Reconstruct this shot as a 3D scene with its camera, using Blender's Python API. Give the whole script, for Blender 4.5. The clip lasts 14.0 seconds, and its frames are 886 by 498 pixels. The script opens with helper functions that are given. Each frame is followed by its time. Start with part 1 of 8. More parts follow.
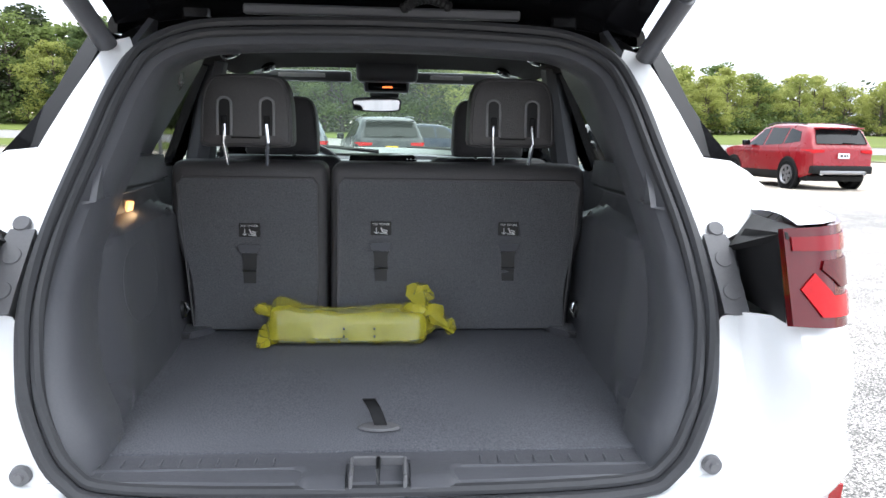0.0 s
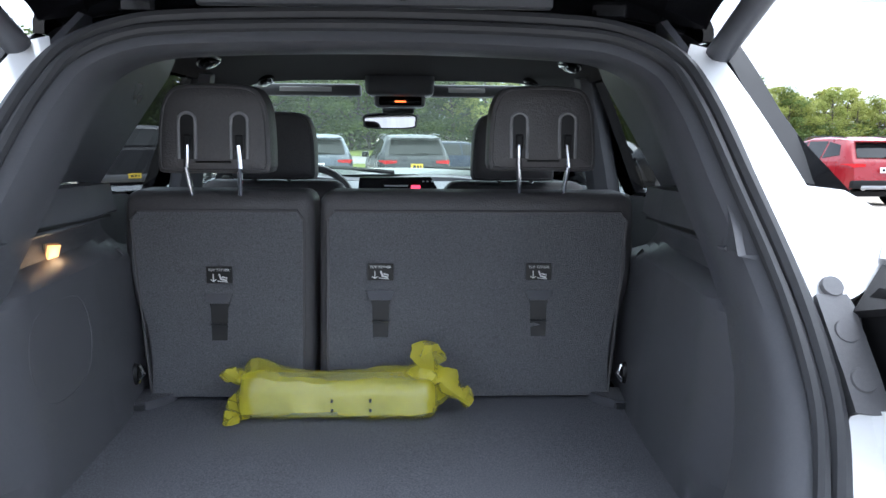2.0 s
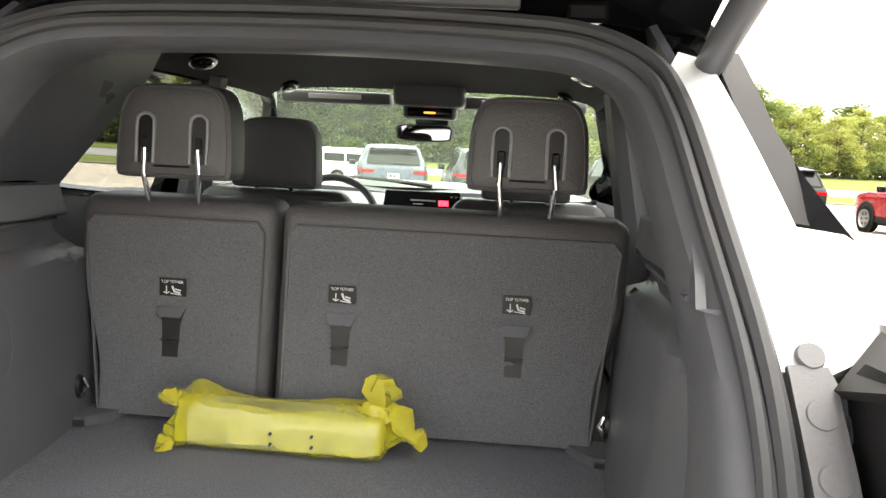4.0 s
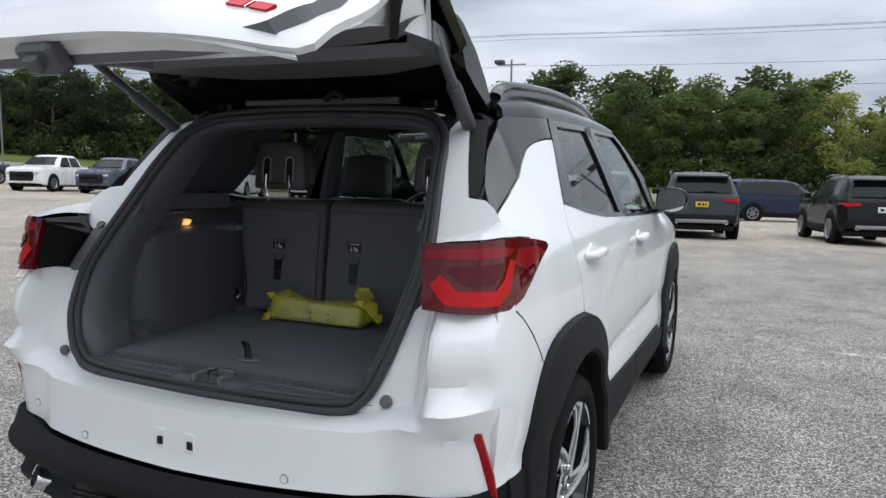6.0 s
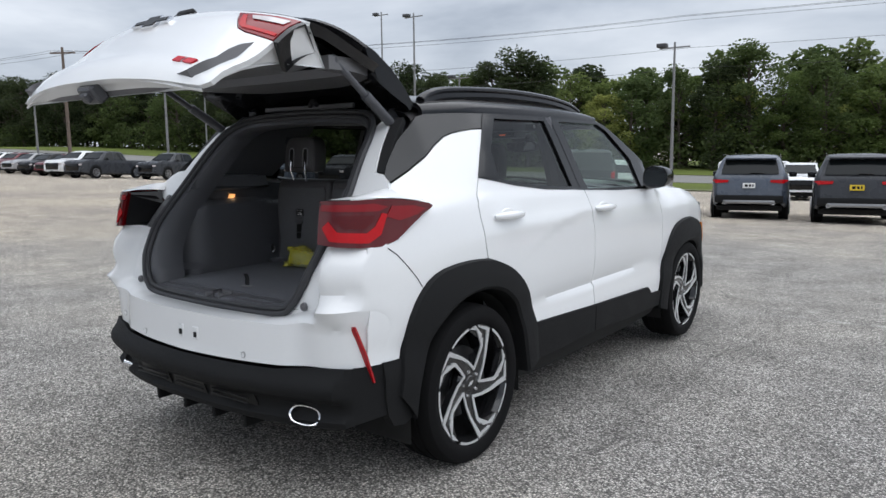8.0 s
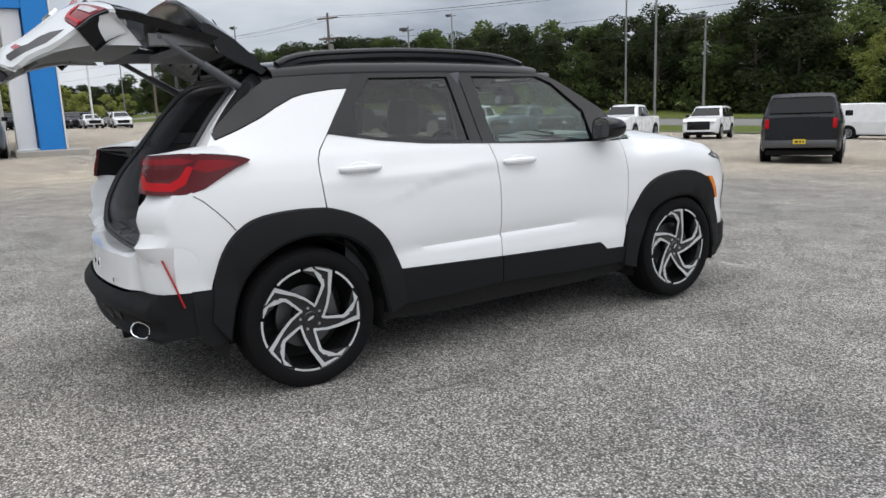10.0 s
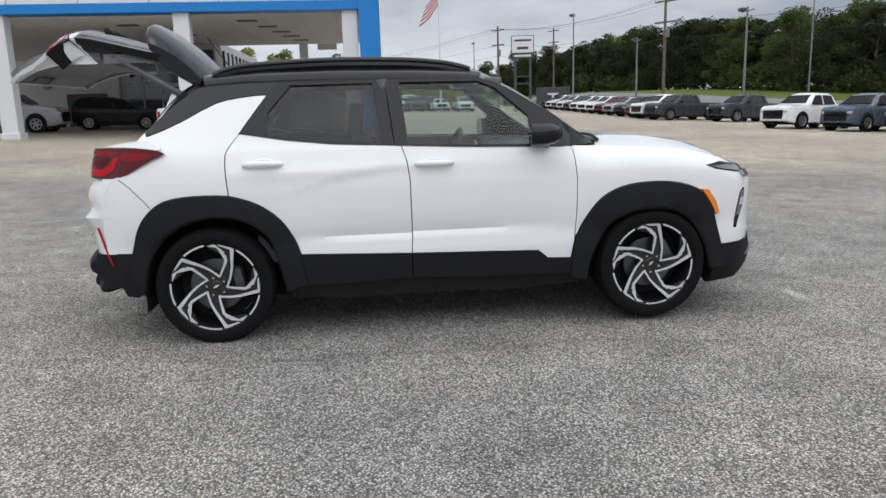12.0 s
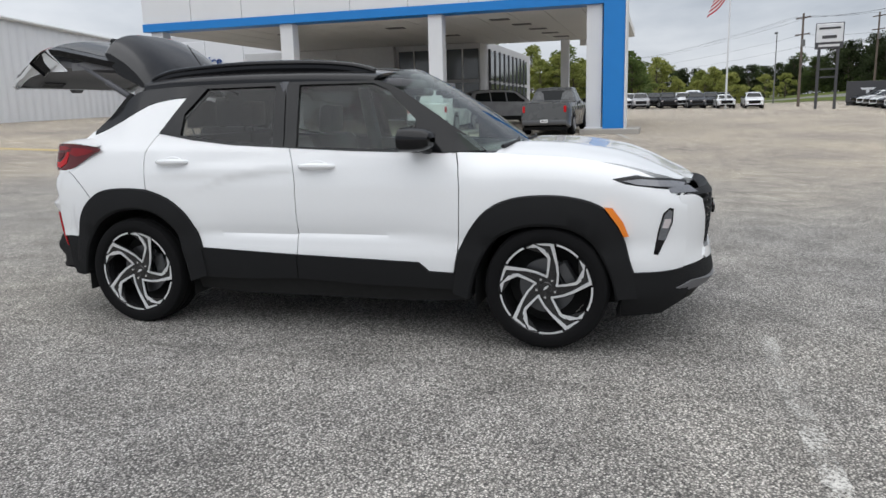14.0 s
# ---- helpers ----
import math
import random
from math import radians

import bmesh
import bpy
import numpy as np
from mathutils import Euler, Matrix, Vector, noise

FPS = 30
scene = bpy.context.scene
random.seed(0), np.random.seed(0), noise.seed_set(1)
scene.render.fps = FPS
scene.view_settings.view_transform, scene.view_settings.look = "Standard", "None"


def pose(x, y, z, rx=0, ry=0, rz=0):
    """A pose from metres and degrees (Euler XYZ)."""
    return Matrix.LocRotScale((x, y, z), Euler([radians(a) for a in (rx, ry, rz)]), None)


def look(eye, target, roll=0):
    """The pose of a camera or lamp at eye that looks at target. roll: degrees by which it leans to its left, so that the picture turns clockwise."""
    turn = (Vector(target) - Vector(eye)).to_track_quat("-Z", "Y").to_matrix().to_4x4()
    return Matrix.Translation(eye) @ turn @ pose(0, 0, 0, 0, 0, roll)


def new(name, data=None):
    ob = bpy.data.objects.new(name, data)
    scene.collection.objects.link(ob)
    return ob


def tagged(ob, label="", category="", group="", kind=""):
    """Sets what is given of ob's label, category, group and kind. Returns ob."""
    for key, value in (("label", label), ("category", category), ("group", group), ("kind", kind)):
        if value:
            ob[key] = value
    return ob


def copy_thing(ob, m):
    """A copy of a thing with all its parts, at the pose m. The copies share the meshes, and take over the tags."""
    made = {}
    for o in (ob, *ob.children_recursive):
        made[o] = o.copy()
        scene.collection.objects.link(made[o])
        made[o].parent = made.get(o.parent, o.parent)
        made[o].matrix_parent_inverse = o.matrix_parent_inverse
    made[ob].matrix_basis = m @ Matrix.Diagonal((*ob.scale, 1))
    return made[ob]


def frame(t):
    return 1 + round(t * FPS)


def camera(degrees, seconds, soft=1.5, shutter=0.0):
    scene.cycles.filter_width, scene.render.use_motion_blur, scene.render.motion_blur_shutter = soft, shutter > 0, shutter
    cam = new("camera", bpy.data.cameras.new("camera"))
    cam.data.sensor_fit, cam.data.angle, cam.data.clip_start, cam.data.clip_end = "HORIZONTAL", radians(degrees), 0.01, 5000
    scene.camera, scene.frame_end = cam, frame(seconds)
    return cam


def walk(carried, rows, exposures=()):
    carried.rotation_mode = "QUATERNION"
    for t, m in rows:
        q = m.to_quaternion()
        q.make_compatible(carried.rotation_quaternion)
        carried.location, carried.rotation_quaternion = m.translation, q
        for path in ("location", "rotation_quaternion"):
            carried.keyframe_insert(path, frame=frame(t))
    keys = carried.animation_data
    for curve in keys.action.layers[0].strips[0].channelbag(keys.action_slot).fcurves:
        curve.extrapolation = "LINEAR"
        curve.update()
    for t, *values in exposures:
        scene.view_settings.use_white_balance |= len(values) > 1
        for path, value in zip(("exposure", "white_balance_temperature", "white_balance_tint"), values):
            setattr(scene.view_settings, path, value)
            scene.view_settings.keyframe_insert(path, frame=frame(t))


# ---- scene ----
cam = camera(62.6, 14.0)
PATH = [
    (0, (0.018, -1.756, 1.331), (0.162, 0.204, 0.961), 1.1),
    (0.5, (0.024, -2.007, 1.350), (0.110, -0.033, 1.040), 0.8),
    (1, (0.034, -2.079, 1.345), (0.086, -0.104, 1.036), 0.6),
    (1.5, (0.049, -1.815, 1.323), (0.099, 0.158, 0.999), 0.5),
    (2, (0.072, -1.382, 1.329), (0.141, 0.590, 1.003), 0.5),
    (2.5, (0.063, -0.932, 1.294), (0.170, 1.040, 0.977), 0.6),
    (5, (0.758, -1.646, 1.368), (0.274, 0.275, 1.090), 2.9),
    (5.5, (1.086, -1.902, 1.376), (0.431, -0.030, 1.119), 1.6),
    (6, (1.373, -2.197, 1.349), (0.580, -0.377, 1.111), 0.8),
    (6.5, (1.662, -2.409, 1.356), (0.764, -0.639, 1.116), 0.6),
    (7, (1.955, -2.551, 1.332), (0.956, -0.835, 1.095), 0.4),
    (9.5, (3.675, -1.763, 1.33), (2.143, -0.528, 0.976), -2.2),
    (10, (4.076, -1.291, 1.317), (2.423, -0.231, 0.938), -2.2),
    (10.5, (4.517, -0.815, 1.334), (2.754, 0.045, 0.946), -2.1),
    (11, (4.804, -0.284, 1.331), (2.954, 0.365, 0.939), -2.0),
    (11.5, (4.991, 0.295, 1.336), (3.077, 0.723, 0.945), -1.8),
    (12, (5.12, 0.89, 1.345), (3.169, 1.096, 0.958), -1.7),
    (12.5, (5.109, 1.476, 1.361), (3.146, 1.47, 0.979), -1.6),
    (13, (5.095, 2.069, 1.366), (3.141, 1.87, 0.989), -1.6),
    (13.5, (4.909, 2.626, 1.351), (2.982, 2.247, 0.975), -1.6),
    (14, (4.741, 3.204, 1.322), (2.857, 2.648, 0.945), -1.5),
]
EXPOSURES = [(0, 1.9, 6000, 10), (0.5, 1.4, 6900, 10), (1, 0.95, 6500, 10), (1.5, 1.0, 6200, 10), (2, 2.0, 5600, 10), (2.5, 3.1, 7100, 10), (5, 1.65, 7200, 10), (5.5, 0.65, 6450, 10), (6, 0.3, 6000, 10), (7, 0.25, 5950, 10), (9.5, 0.2, 6200, 10), (14, 0.12, 6200, 10)]
walk(cam, [(t, look(eye, target, roll)) for t, eye, target, roll in PATH], EXPOSURES)

# ---- light ----
SUN_ELEV, SUN_AZ = 72.0, 72.0
world = bpy.data.worlds.new("overcast_sky")
scene.world = world
world.use_nodes = True
wt = world.node_tree
wt.nodes.clear()


def wnode(kind, **vals):
    n = wt.nodes.new(kind)
    for k, v in vals.items():
        n.inputs[k].default_value = v
    return n


sky = wt.nodes.new("ShaderNodeTexSky")
sky.sky_type, sky.sun_disc = "NISHITA", False
sky.sun_elevation, sky.sun_rotation = radians(SUN_ELEV), radians(SUN_AZ)
sky.air_density, sky.dust_density = 1.0, 3.0
wcoord = wt.nodes.new("ShaderNodeTexCoord")
wmap = wt.nodes.new("ShaderNodeMapping")
wmap.inputs["Scale"].default_value = (1.0, 1.0, 3.4)
clouds = wnode("ShaderNodeTexNoise", Scale=2.3, Detail=7.0, Roughness=0.52, Distortion=0.25)
cloud_ramp = wt.nodes.new("ShaderNodeValToRGB")
cr = cloud_ramp.color_ramp
cr.elements[0].position, cr.elements[0].color = 0.33, (0.40, 0.435, 0.49, 1)
cr.elements[1].position, cr.elements[1].color = 0.66, (0.98, 0.99, 1.0, 1)
mid = cr.elements.new(0.47)
mid.color = (0.66, 0.69, 0.73, 1)
sky_bg = wnode("ShaderNodeBackground", Strength=0.10)
cloud_bg = wnode("ShaderNodeBackground", Strength=0.80)
wmix = wnode("ShaderNodeMixShader", Fac=0.88)
wout = wt.nodes.new("ShaderNodeOutputWorld")
for a, b in ((wcoord.outputs["Generated"], wmap.inputs["Vector"]), (wmap.outputs["Vector"], clouds.inputs["Vector"]),
             (clouds.outputs["Fac"], cloud_ramp.inputs["Fac"]), (cloud_ramp.outputs["Color"], cloud_bg.inputs["Color"]),
             (sky.outputs["Color"], sky_bg.inputs["Color"]), (sky_bg.outputs[0], wmix.inputs[1]),
             (cloud_bg.outputs[0], wmix.inputs[2]), (wmix.outputs[0], wout.inputs["Surface"])):
    wt.links.new(a, b)
sun_data = bpy.data.lights.new("sun", "SUN")
sun_data.energy, sun_data.angle, sun_data.color = 2.2, radians(105), (1.0, 0.97, 0.92)
sun = new("sun", sun_data)
az = radians(SUN_AZ)
sun.matrix_world = look((0, 0, 30), (0 - 30 * math.sin(az) / math.tan(radians(SUN_ELEV)), 0 - 30 * math.cos(az) / math.tan(radians(SUN_ELEV)), 0))

# ---- materials ----


def material(name, color, rough=0.5, metal=0.0, grain=0.0, scale=40.0, bump=0.0, bump_scale=None, stain=0.0, stain_scale=3.0,
             coat=0.0, transmission=0.0, emit=None, emit_strength=0.0, random_tint=0.0, spec=0.5, ior=1.45, alpha=1.0, object_space=True):
    """A node material: a base colour with fine grain and large stains, roughness that follows them, and fine relief."""
    m = bpy.data.materials.new(name)
    m.use_nodes = True
    nt = m.node_tree
    p = nt.nodes["Principled BSDF"]
    col = (*color, 1)
    p.inputs["Base Color"].default_value = col
    p.inputs["Roughness"].default_value = rough
    p.inputs["Metallic"].default_value = metal
    p.inputs["Coat Weight"].default_value = coat
    p.inputs["Coat Roughness"].default_value = 0.05
    p.inputs["Transmission Weight"].default_value = transmission
    p.inputs["Specular IOR Level"].default_value = spec
    p.inputs["IOR"].default_value = ior
    p.inputs["Alpha"].default_value = alpha
    if emit:
        p.inputs["Emission Color"].default_value = (*emit, 1)
        p.inputs["Emission Strength"].default_value = emit_strength
    coord = nt.nodes.new("ShaderNodeTexCoord")
    vec = coord.outputs["Object"]
    cur = None
    if grain or stain or random_tint:
        base = nt.nodes.new("ShaderNodeRGB")
        base.outputs[0].default_value = col
        cur = base.outputs[0]

        def vary(fac_socket, amount, cur):
            mul = nt.nodes.new("ShaderNodeMath")
            mul.operation = "MULTIPLY_ADD"
            mul.inputs[1].default_value, mul.inputs[2].default_value = 2 * amount, 1 - amount
            nt.links.new(fac_socket, mul.inputs[0])
            mix = nt.nodes.new("ShaderNodeVectorMath")
            mix.operation = "SCALE"
            nt.links.new(cur, mix.inputs[0])
            nt.links.new(mul.outputs[0], mix.inputs["Scale"])
            return mix.outputs[0]
        if grain:
            n1 = nt.nodes.new("ShaderNodeTexNoise")
            n1.inputs["Scale"].default_value, n1.inputs["Detail"].default_value = scale, 3
            nt.links.new(vec, n1.inputs["Vector"])
            cur = vary(n1.outputs["Fac"], grain, cur)
        if stain:
            n2 = nt.nodes.new("ShaderNodeTexNoise")
            n2.inputs["Scale"].default_value, n2.inputs["Detail"].default_value = stain_scale, 4
            nt.links.new(vec, n2.inputs["Vector"])
            cur = vary(n2.outputs["Fac"], stain, cur)
            rr = nt.nodes.new("ShaderNodeMapRange")
            rr.inputs["To Min"].default_value, rr.inputs["To Max"].default_value = max(0.0, rough - 0.12), min(1.0, rough + 0.12)
            nt.links.new(n2.outputs["Fac"], rr.inputs["Value"])
            nt.links.new(rr.outputs[0], p.inputs["Roughness"])
        if random_tint:
            info = nt.nodes.new("ShaderNodeObjectInfo")
            cur = vary(info.outputs["Random"], random_tint, cur)
        nt.links.new(cur, p.inputs["Base Color"])
    if bump:
        n3 = nt.nodes.new("ShaderNodeTexNoise")
        n3.inputs["Scale"].default_value, n3.inputs["Detail"].default_value = bump_scale or scale, 2
        nt.links.new(vec, n3.inputs["Vector"])
        b = nt.nodes.new("ShaderNodeBump")
        b.inputs["Strength"].default_value, b.inputs["Distance"].default_value = bump, 0.004
        nt.links.new(n3.outputs["Fac"], b.inputs["Height"])
        nt.links.new(b.outputs[0], p.inputs["Normal"])
    return m


M = {}
M["white_paint"] = material("white_paint", (0.80, 0.81, 0.82), 0.22, coat=0.7, grain=0.01, scale=60)
M["black_gloss"] = material("black_gloss", (0.006, 0.006, 0.007), 0.14, coat=0.2, stain=0.1, spec=0.3)
M["black_roof"] = material("black_roof", (0.008, 0.008, 0.009), 0.2, coat=0.3, stain=0.1, spec=0.3)
M["cladding"] = material("cladding", (0.0085, 0.0088, 0.0095), 0.66, grain=0.15, scale=300, bump=0.25, bump_scale=900, stain=0.12, stain_scale=4, spec=0.25)
M["trim_dark"] = material("trim_dark", (0.085, 0.087, 0.097), 0.33, grain=0.12, scale=300, bump=0.2, bump_scale=900, stain=0.08)
M["trim_pocket"] = material("trim_pocket", (0.14, 0.14, 0.147), 0.55, grain=0.1, scale=200, bump=0.2, bump_scale=700, stain=0.05)
M["carpet"] = material("carpet", (0.150, 0.153, 0.162), 0.95, grain=0.7, scale=420, bump=0.9, bump_scale=600, stain=0.1, stain_scale=6, spec=0.1)
M["floor_carpet"] = material("floor_carpet", (0.155, 0.160, 0.178), 0.95, grain=0.8, scale=380, bump=0.9, bump_scale=560, stain=0.15, stain_scale=4, spec=0.1)
M["leather"] = material("leather", (0.088, 0.085, 0.088), 0.42, grain=0.12, scale=150, bump=0.3, bump_scale=260, stain=0.06)
M["headliner"] = material("headliner", (0.070, 0.066, 0.068), 0.95, grain=0.2, scale=500, bump=0.3, bump_scale=700, spec=0.1)
M["rim_grey"] = material("rim_grey", (0.26, 0.26, 0.27), 0.3, stain=0.05)
M["rubber"] = material("rubber", (0.012, 0.012, 0.013), 0.55, spec=0.3, grain=0.1, stain=0.15, stain_scale=9)
M["tyre"] = material("tyre", (0.007, 0.007, 0.0075), 0.8, spec=0.15, grain=0.2, scale=60, bump=0.3, bump_scale=180, stain=0.2, stain_scale=6)
M["seal"] = material("seal", (0.045, 0.046, 0.050), 0.5, spec=0.35, grain=0.1, scale=120, stain=0.1, stain_scale=8)
M["chrome"] = material("chrome", (0.75, 0.76, 0.78), 0.12, metal=1.0, stain=0.03)
M["machined"] = material("machined", (0.74, 0.75, 0.76), 0.32, metal=0.55, grain=0.08, scale=200, stain=0.04)
M["steel"] = material("steel", (0.13, 0.132, 0.137), 0.45, metal=1.0, grain=0.15, scale=90, stain=0.15)
M["rim_black"] = material("rim_black", (0.012, 0.012, 0.013), 0.18, coat=0.5, stain=0.1)
M["under"] = material("under", (0.012, 0.012, 0.012), 0.9, grain=0.3, scale=30, stain=0.3)


def glass(name, color, rough=0.0, dust_veil=0.0):
    """Thin glass: tinted, glossy by angle, with a film of dust that scatters a little light, greened to brighten the
    trees behind.
    """
    m = bpy.data.materials.new(name)
    m.use_nodes = True
    nt = m.node_tree
    nt.nodes.clear()
    out = nt.nodes.new("ShaderNodeOutputMaterial")
    tr = nt.nodes.new("ShaderNodeBsdfTransparent")
    tr.inputs["Color"].default_value = (*color, 1)
    gl = nt.nodes.new("ShaderNodeBsdfGlossy")
    gl.inputs["Roughness"].default_value = rough
    lw = nt.nodes.new("ShaderNodeLayerWeight")
    lw.inputs["Blend"].default_value = 0.5
    pw = nt.nodes.new("ShaderNodeMath")
    pw.operation, pw.inputs[1].default_value = "POWER", 4.5
    fr = nt.nodes.new("ShaderNodeMath")
    fr.operation, fr.inputs[1].default_value, fr.inputs[2].default_value = "MULTIPLY_ADD", 0.85, 0.045
    nt.links.new(lw.outputs["Facing"], pw.inputs[0])
    nt.links.new(pw.outputs[0], fr.inputs[0])
    mx = nt.nodes.new("ShaderNodeMixShader")
    body = tr.outputs[0]
    if dust_veil:
        film = nt.nodes.new("ShaderNodeBsdfTranslucent")
        # the green is put in to lift the trees seen through the glass
        film.inputs["Color"].default_value = (0.74, 0.92, 0.74, 1)
        dm = nt.nodes.new("ShaderNodeMixShader")
        dm.inputs[0].default_value = dust_veil
        nt.links.new(tr.outputs[0], dm.inputs[1])
        nt.links.new(film.outputs[0], dm.inputs[2])
        body = dm.outputs[0]
    nt.links.new(fr.outputs[0], mx.inputs[0])
    nt.links.new(body, mx.inputs[1])
    nt.links.new(gl.outputs[0], mx.inputs[2])
    nt.links.new(mx.outputs[0], out.inputs["Surface"])
    return m


M["glass_clear"] = glass("glass_clear", (0.66, 0.74, 0.72))
M["glass_screen"] = glass("glass_screen", (0.84, 0.96, 0.86), dust_veil=0.022)
M["glass_tint"] = glass("glass_tint", (0.32, 0.335, 0.33))
M["glass_rear"] = glass("glass_rear", (0.10, 0.105, 0.11))
M["lamp_red"] = material("lamp_red", (0.22, 0.005, 0.009), 0.10, spec=0.35, coat=0.2, stain=0.2, stain_scale=14)
M["lamp_smoke"] = material("lamp_smoke", (0.095, 0.002, 0.004), 0.04, coat=0.25, spec=0.5)
M["lamp_clear"] = material("lamp_clear", (0.55, 0.50, 0.50), 0.15, coat=1.0, grain=0.2, scale=60)
M["lamp_glow"] = material("lamp_glow", (0.46, 0.004, 0.008), 0.2, spec=0.3, coat=0.1, grain=0.15, scale=90)
M["reflector"] = material("reflector", (0.36, 0.005, 0.010), 0.25, coat=0.4, grain=0.25, scale=200)
M["lamp_deep"] = material("lamp_deep", (0.085, 0.003, 0.005), 0.3, spec=0.3, coat=0.15, grain=0.6, scale=220)
M["amber"] = material("amber", (0.80, 0.22, 0.015), 0.2, coat=0.8, grain=0.1, scale=160)
M["badge_red"] = material("badge_red", (0.50, 0.02, 0.035), 0.25, metal=0.3)
M["white_print"] = material("white_print", (0.75, 0.75, 0.75), 0.6)
M["sticker_black"] = material("sticker_black", (0.008, 0.008, 0.008), 0.4)
M["fog_glass"] = material("fog_glass", (0.13, 0.135, 0.145), 0.12, coat=0.6, grain=0.3, scale=90)
M["head_lens"] = material("head_lens", (0.17, 0.175, 0.19), 0.12, coat=0.6, grain=0.2, scale=60)
M["mirror"] = material("mirror", (0.55, 0.56, 0.57), 0.02, metal=1.0)
M["screen"] = material("screen", (0.01, 0.01, 0.012), 0.15)
M["screen_red"] = material("screen_red", (0.6, 0.02, 0.04), 0.3, emit=(0.9, 0.04, 0.08), emit_strength=0.8)
M["display_amber"] = material("display_amber", (0.6, 0.1, 0.02), 0.3, emit=(1.0, 0.16, 0.03), emit_strength=0.8)
M["dome_lamp"] = material("dome_lamp", (0.9, 0.6, 0.35), 0.4, emit=(1.0, 0.42, 0.10), emit_strength=0.55)
M["lamp_cream"] = material("lamp_cream", (0.30, 0.20, 0.12), 0.45, grain=0.1, scale=80)
M["bag"] = material("bag", (0.66, 0.60, 0.05), 0.14, grain=0.25, scale=22, bump=0.6, bump_scale=26, coat=0.8, alpha=0.50)
M["bag_inner"] = material("bag_inner", (0.50, 0.55, 0.44), 0.6, stain=0.15, stain_scale=10)

# ---- building tools ----


def mesh_of(name, bm, mats, smooth=True):
    me = bpy.data.meshes.new(name)
    bm.normal_update()
    bm.to_mesh(me)
    bm.free()
    for m in (mats if isinstance(mats, (list, tuple)) else [mats]):
        me.materials.append(m)
    if smooth:
        me.shade_smooth()
        me.set_sharp_from_angle(angle=radians(32))
    return me


def part(name, bm, mat, parent, label="", smooth=True):
    """Links a bmesh as one mesh object under a thing or a part."""
    ob = new(name, mesh_of(name, bm, mat, smooth))
    ob.parent = parent
    if label:
        tagged(ob, label)
    return ob


def thing(name, label, category, group="", kind="", at=None):
    ob = new(name)
    ob.empty_display_size = 0.2
    if at is not None:
        ob.matrix_basis = at
    return tagged(ob, label, category, group, kind)


def solid(name, bm, mat, label, category, group="", kind="", smooth=True, at=None):
    ob = new(name, mesh_of(name, bm, mat, smooth))
    if at is not None:
        ob.matrix_basis = at
    return tagged(ob, label, category, group, kind)


def lerp_table(table, v):
    """Piecewise smooth interpolation in a short table of (key, value)."""
    if v <= table[0][0]:
        return table[0][1]
    for (a, fa), (b, fb) in zip(table, table[1:]):
        if v <= b:
            return fa + (fb - fa) * (v - a) / (b - a)
    return table[-1][1]


def smooth_table(table, v, k=0.05):
    return (lerp_table(table, v - k) + 2 * lerp_table(table, v) + lerp_table(table, v + k)) / 4


def spline(pts, n=6, closed=False):
    """A Catmull-Rom curve through the points."""
    pts = [Vector(p) for p in pts]
    out, m = [], len(pts)
    for i in range(m if closed else m - 1):
        p0 = pts[i - 1] if closed or i else pts[0]
        p1, p2 = pts[i], pts[(i + 1) % m]
        p3 = pts[(i + 2) % m] if closed or i + 2 < m else pts[-1]
        for j in range(n):
            t = j / n
            out.append(0.5 * (2 * p1 + (p2 - p0) * t + (2 * p0 - 5 * p1 + 4 * p2 - p3) * t * t + (3 * p1 - p0 - 3 * p2 + p3) * t ** 3))
    if not closed:
        out.append(pts[-1])
    return out


def skin(outline, fn, step=0.05, lip=0.02, lift=0.0, flip=False, depth=None):
    """A panel: the plane outline cut into a grid, bent onto the surface fn(a, b), with a lip turned inwards round its edge."""
    bm = bmesh.new()
    face = bm.faces.new([bm.verts.new((p[0], p[1], 0)) for p in outline])
    lo = [min(p[i] for p in outline) for i in (0, 1)]
    hi = [max(p[i] for p in outline) for i in (0, 1)]
    for i, no in ((0, (1, 0, 0)), (1, (0, 1, 0))):
        k = int((hi[i] - lo[i]) / step)
        for j in range(1, k + 1):
            c = [0, 0, 0]
            c[i] = lo[i] + (hi[i] - lo[i]) * j / (k + 1)
            bmesh.ops.bisect_plane(bm, geom=bm.verts[:] + bm.edges[:] + bm.faces[:], plane_co=c, plane_no=no, dist=1e-6)
    e = 0.002
    place, inward = {}, {}
    for v in bm.verts:
        a, b = v.co.x, v.co.y
        p = Vector(fn(a, b))
        n = (Vector(fn(a + e, b)) - Vector(fn(a - e, b))).cross(Vector(fn(a, b + e)) - Vector(fn(a, b - e)))
        n = n.normalized() if n.length > 1e-12 else Vector((0, 0, 1))
        if flip:
            n = -n
        place[v], inward[v] = p + n * lift, -n
    edges = [ed for ed in bm.edges if len(ed.link_faces) == 1]
    for v in bm.verts:
        v.co = place[v]
    bm.normal_update()
    if sum(f.normal.dot(inward[f.verts[0]]) * f.calc_area() for f in bm.faces) > 0:
        bmesh.ops.reverse_faces(bm, faces=bm.faces[:])
    if lip:
        low = {}
        rim = {v for ed in edges for v in ed.verts}
        top = {v: bm.verts.new(v.co) for v in rim}
        for v in rim:
            low[v] = bm.verts.new(v.co + inward[v] * lip)
        for ed in edges:
            f = ed.link_faces[0]
            a, b = ed.verts
            lv = [l.vert for l in f.loops]
            i = lv.index(a)
            if lv[(i + 1) % len(lv)] == b:
                a, b = b, a
            bm.faces.new((top[a], top[b], low[b], low[a]))
    return bm


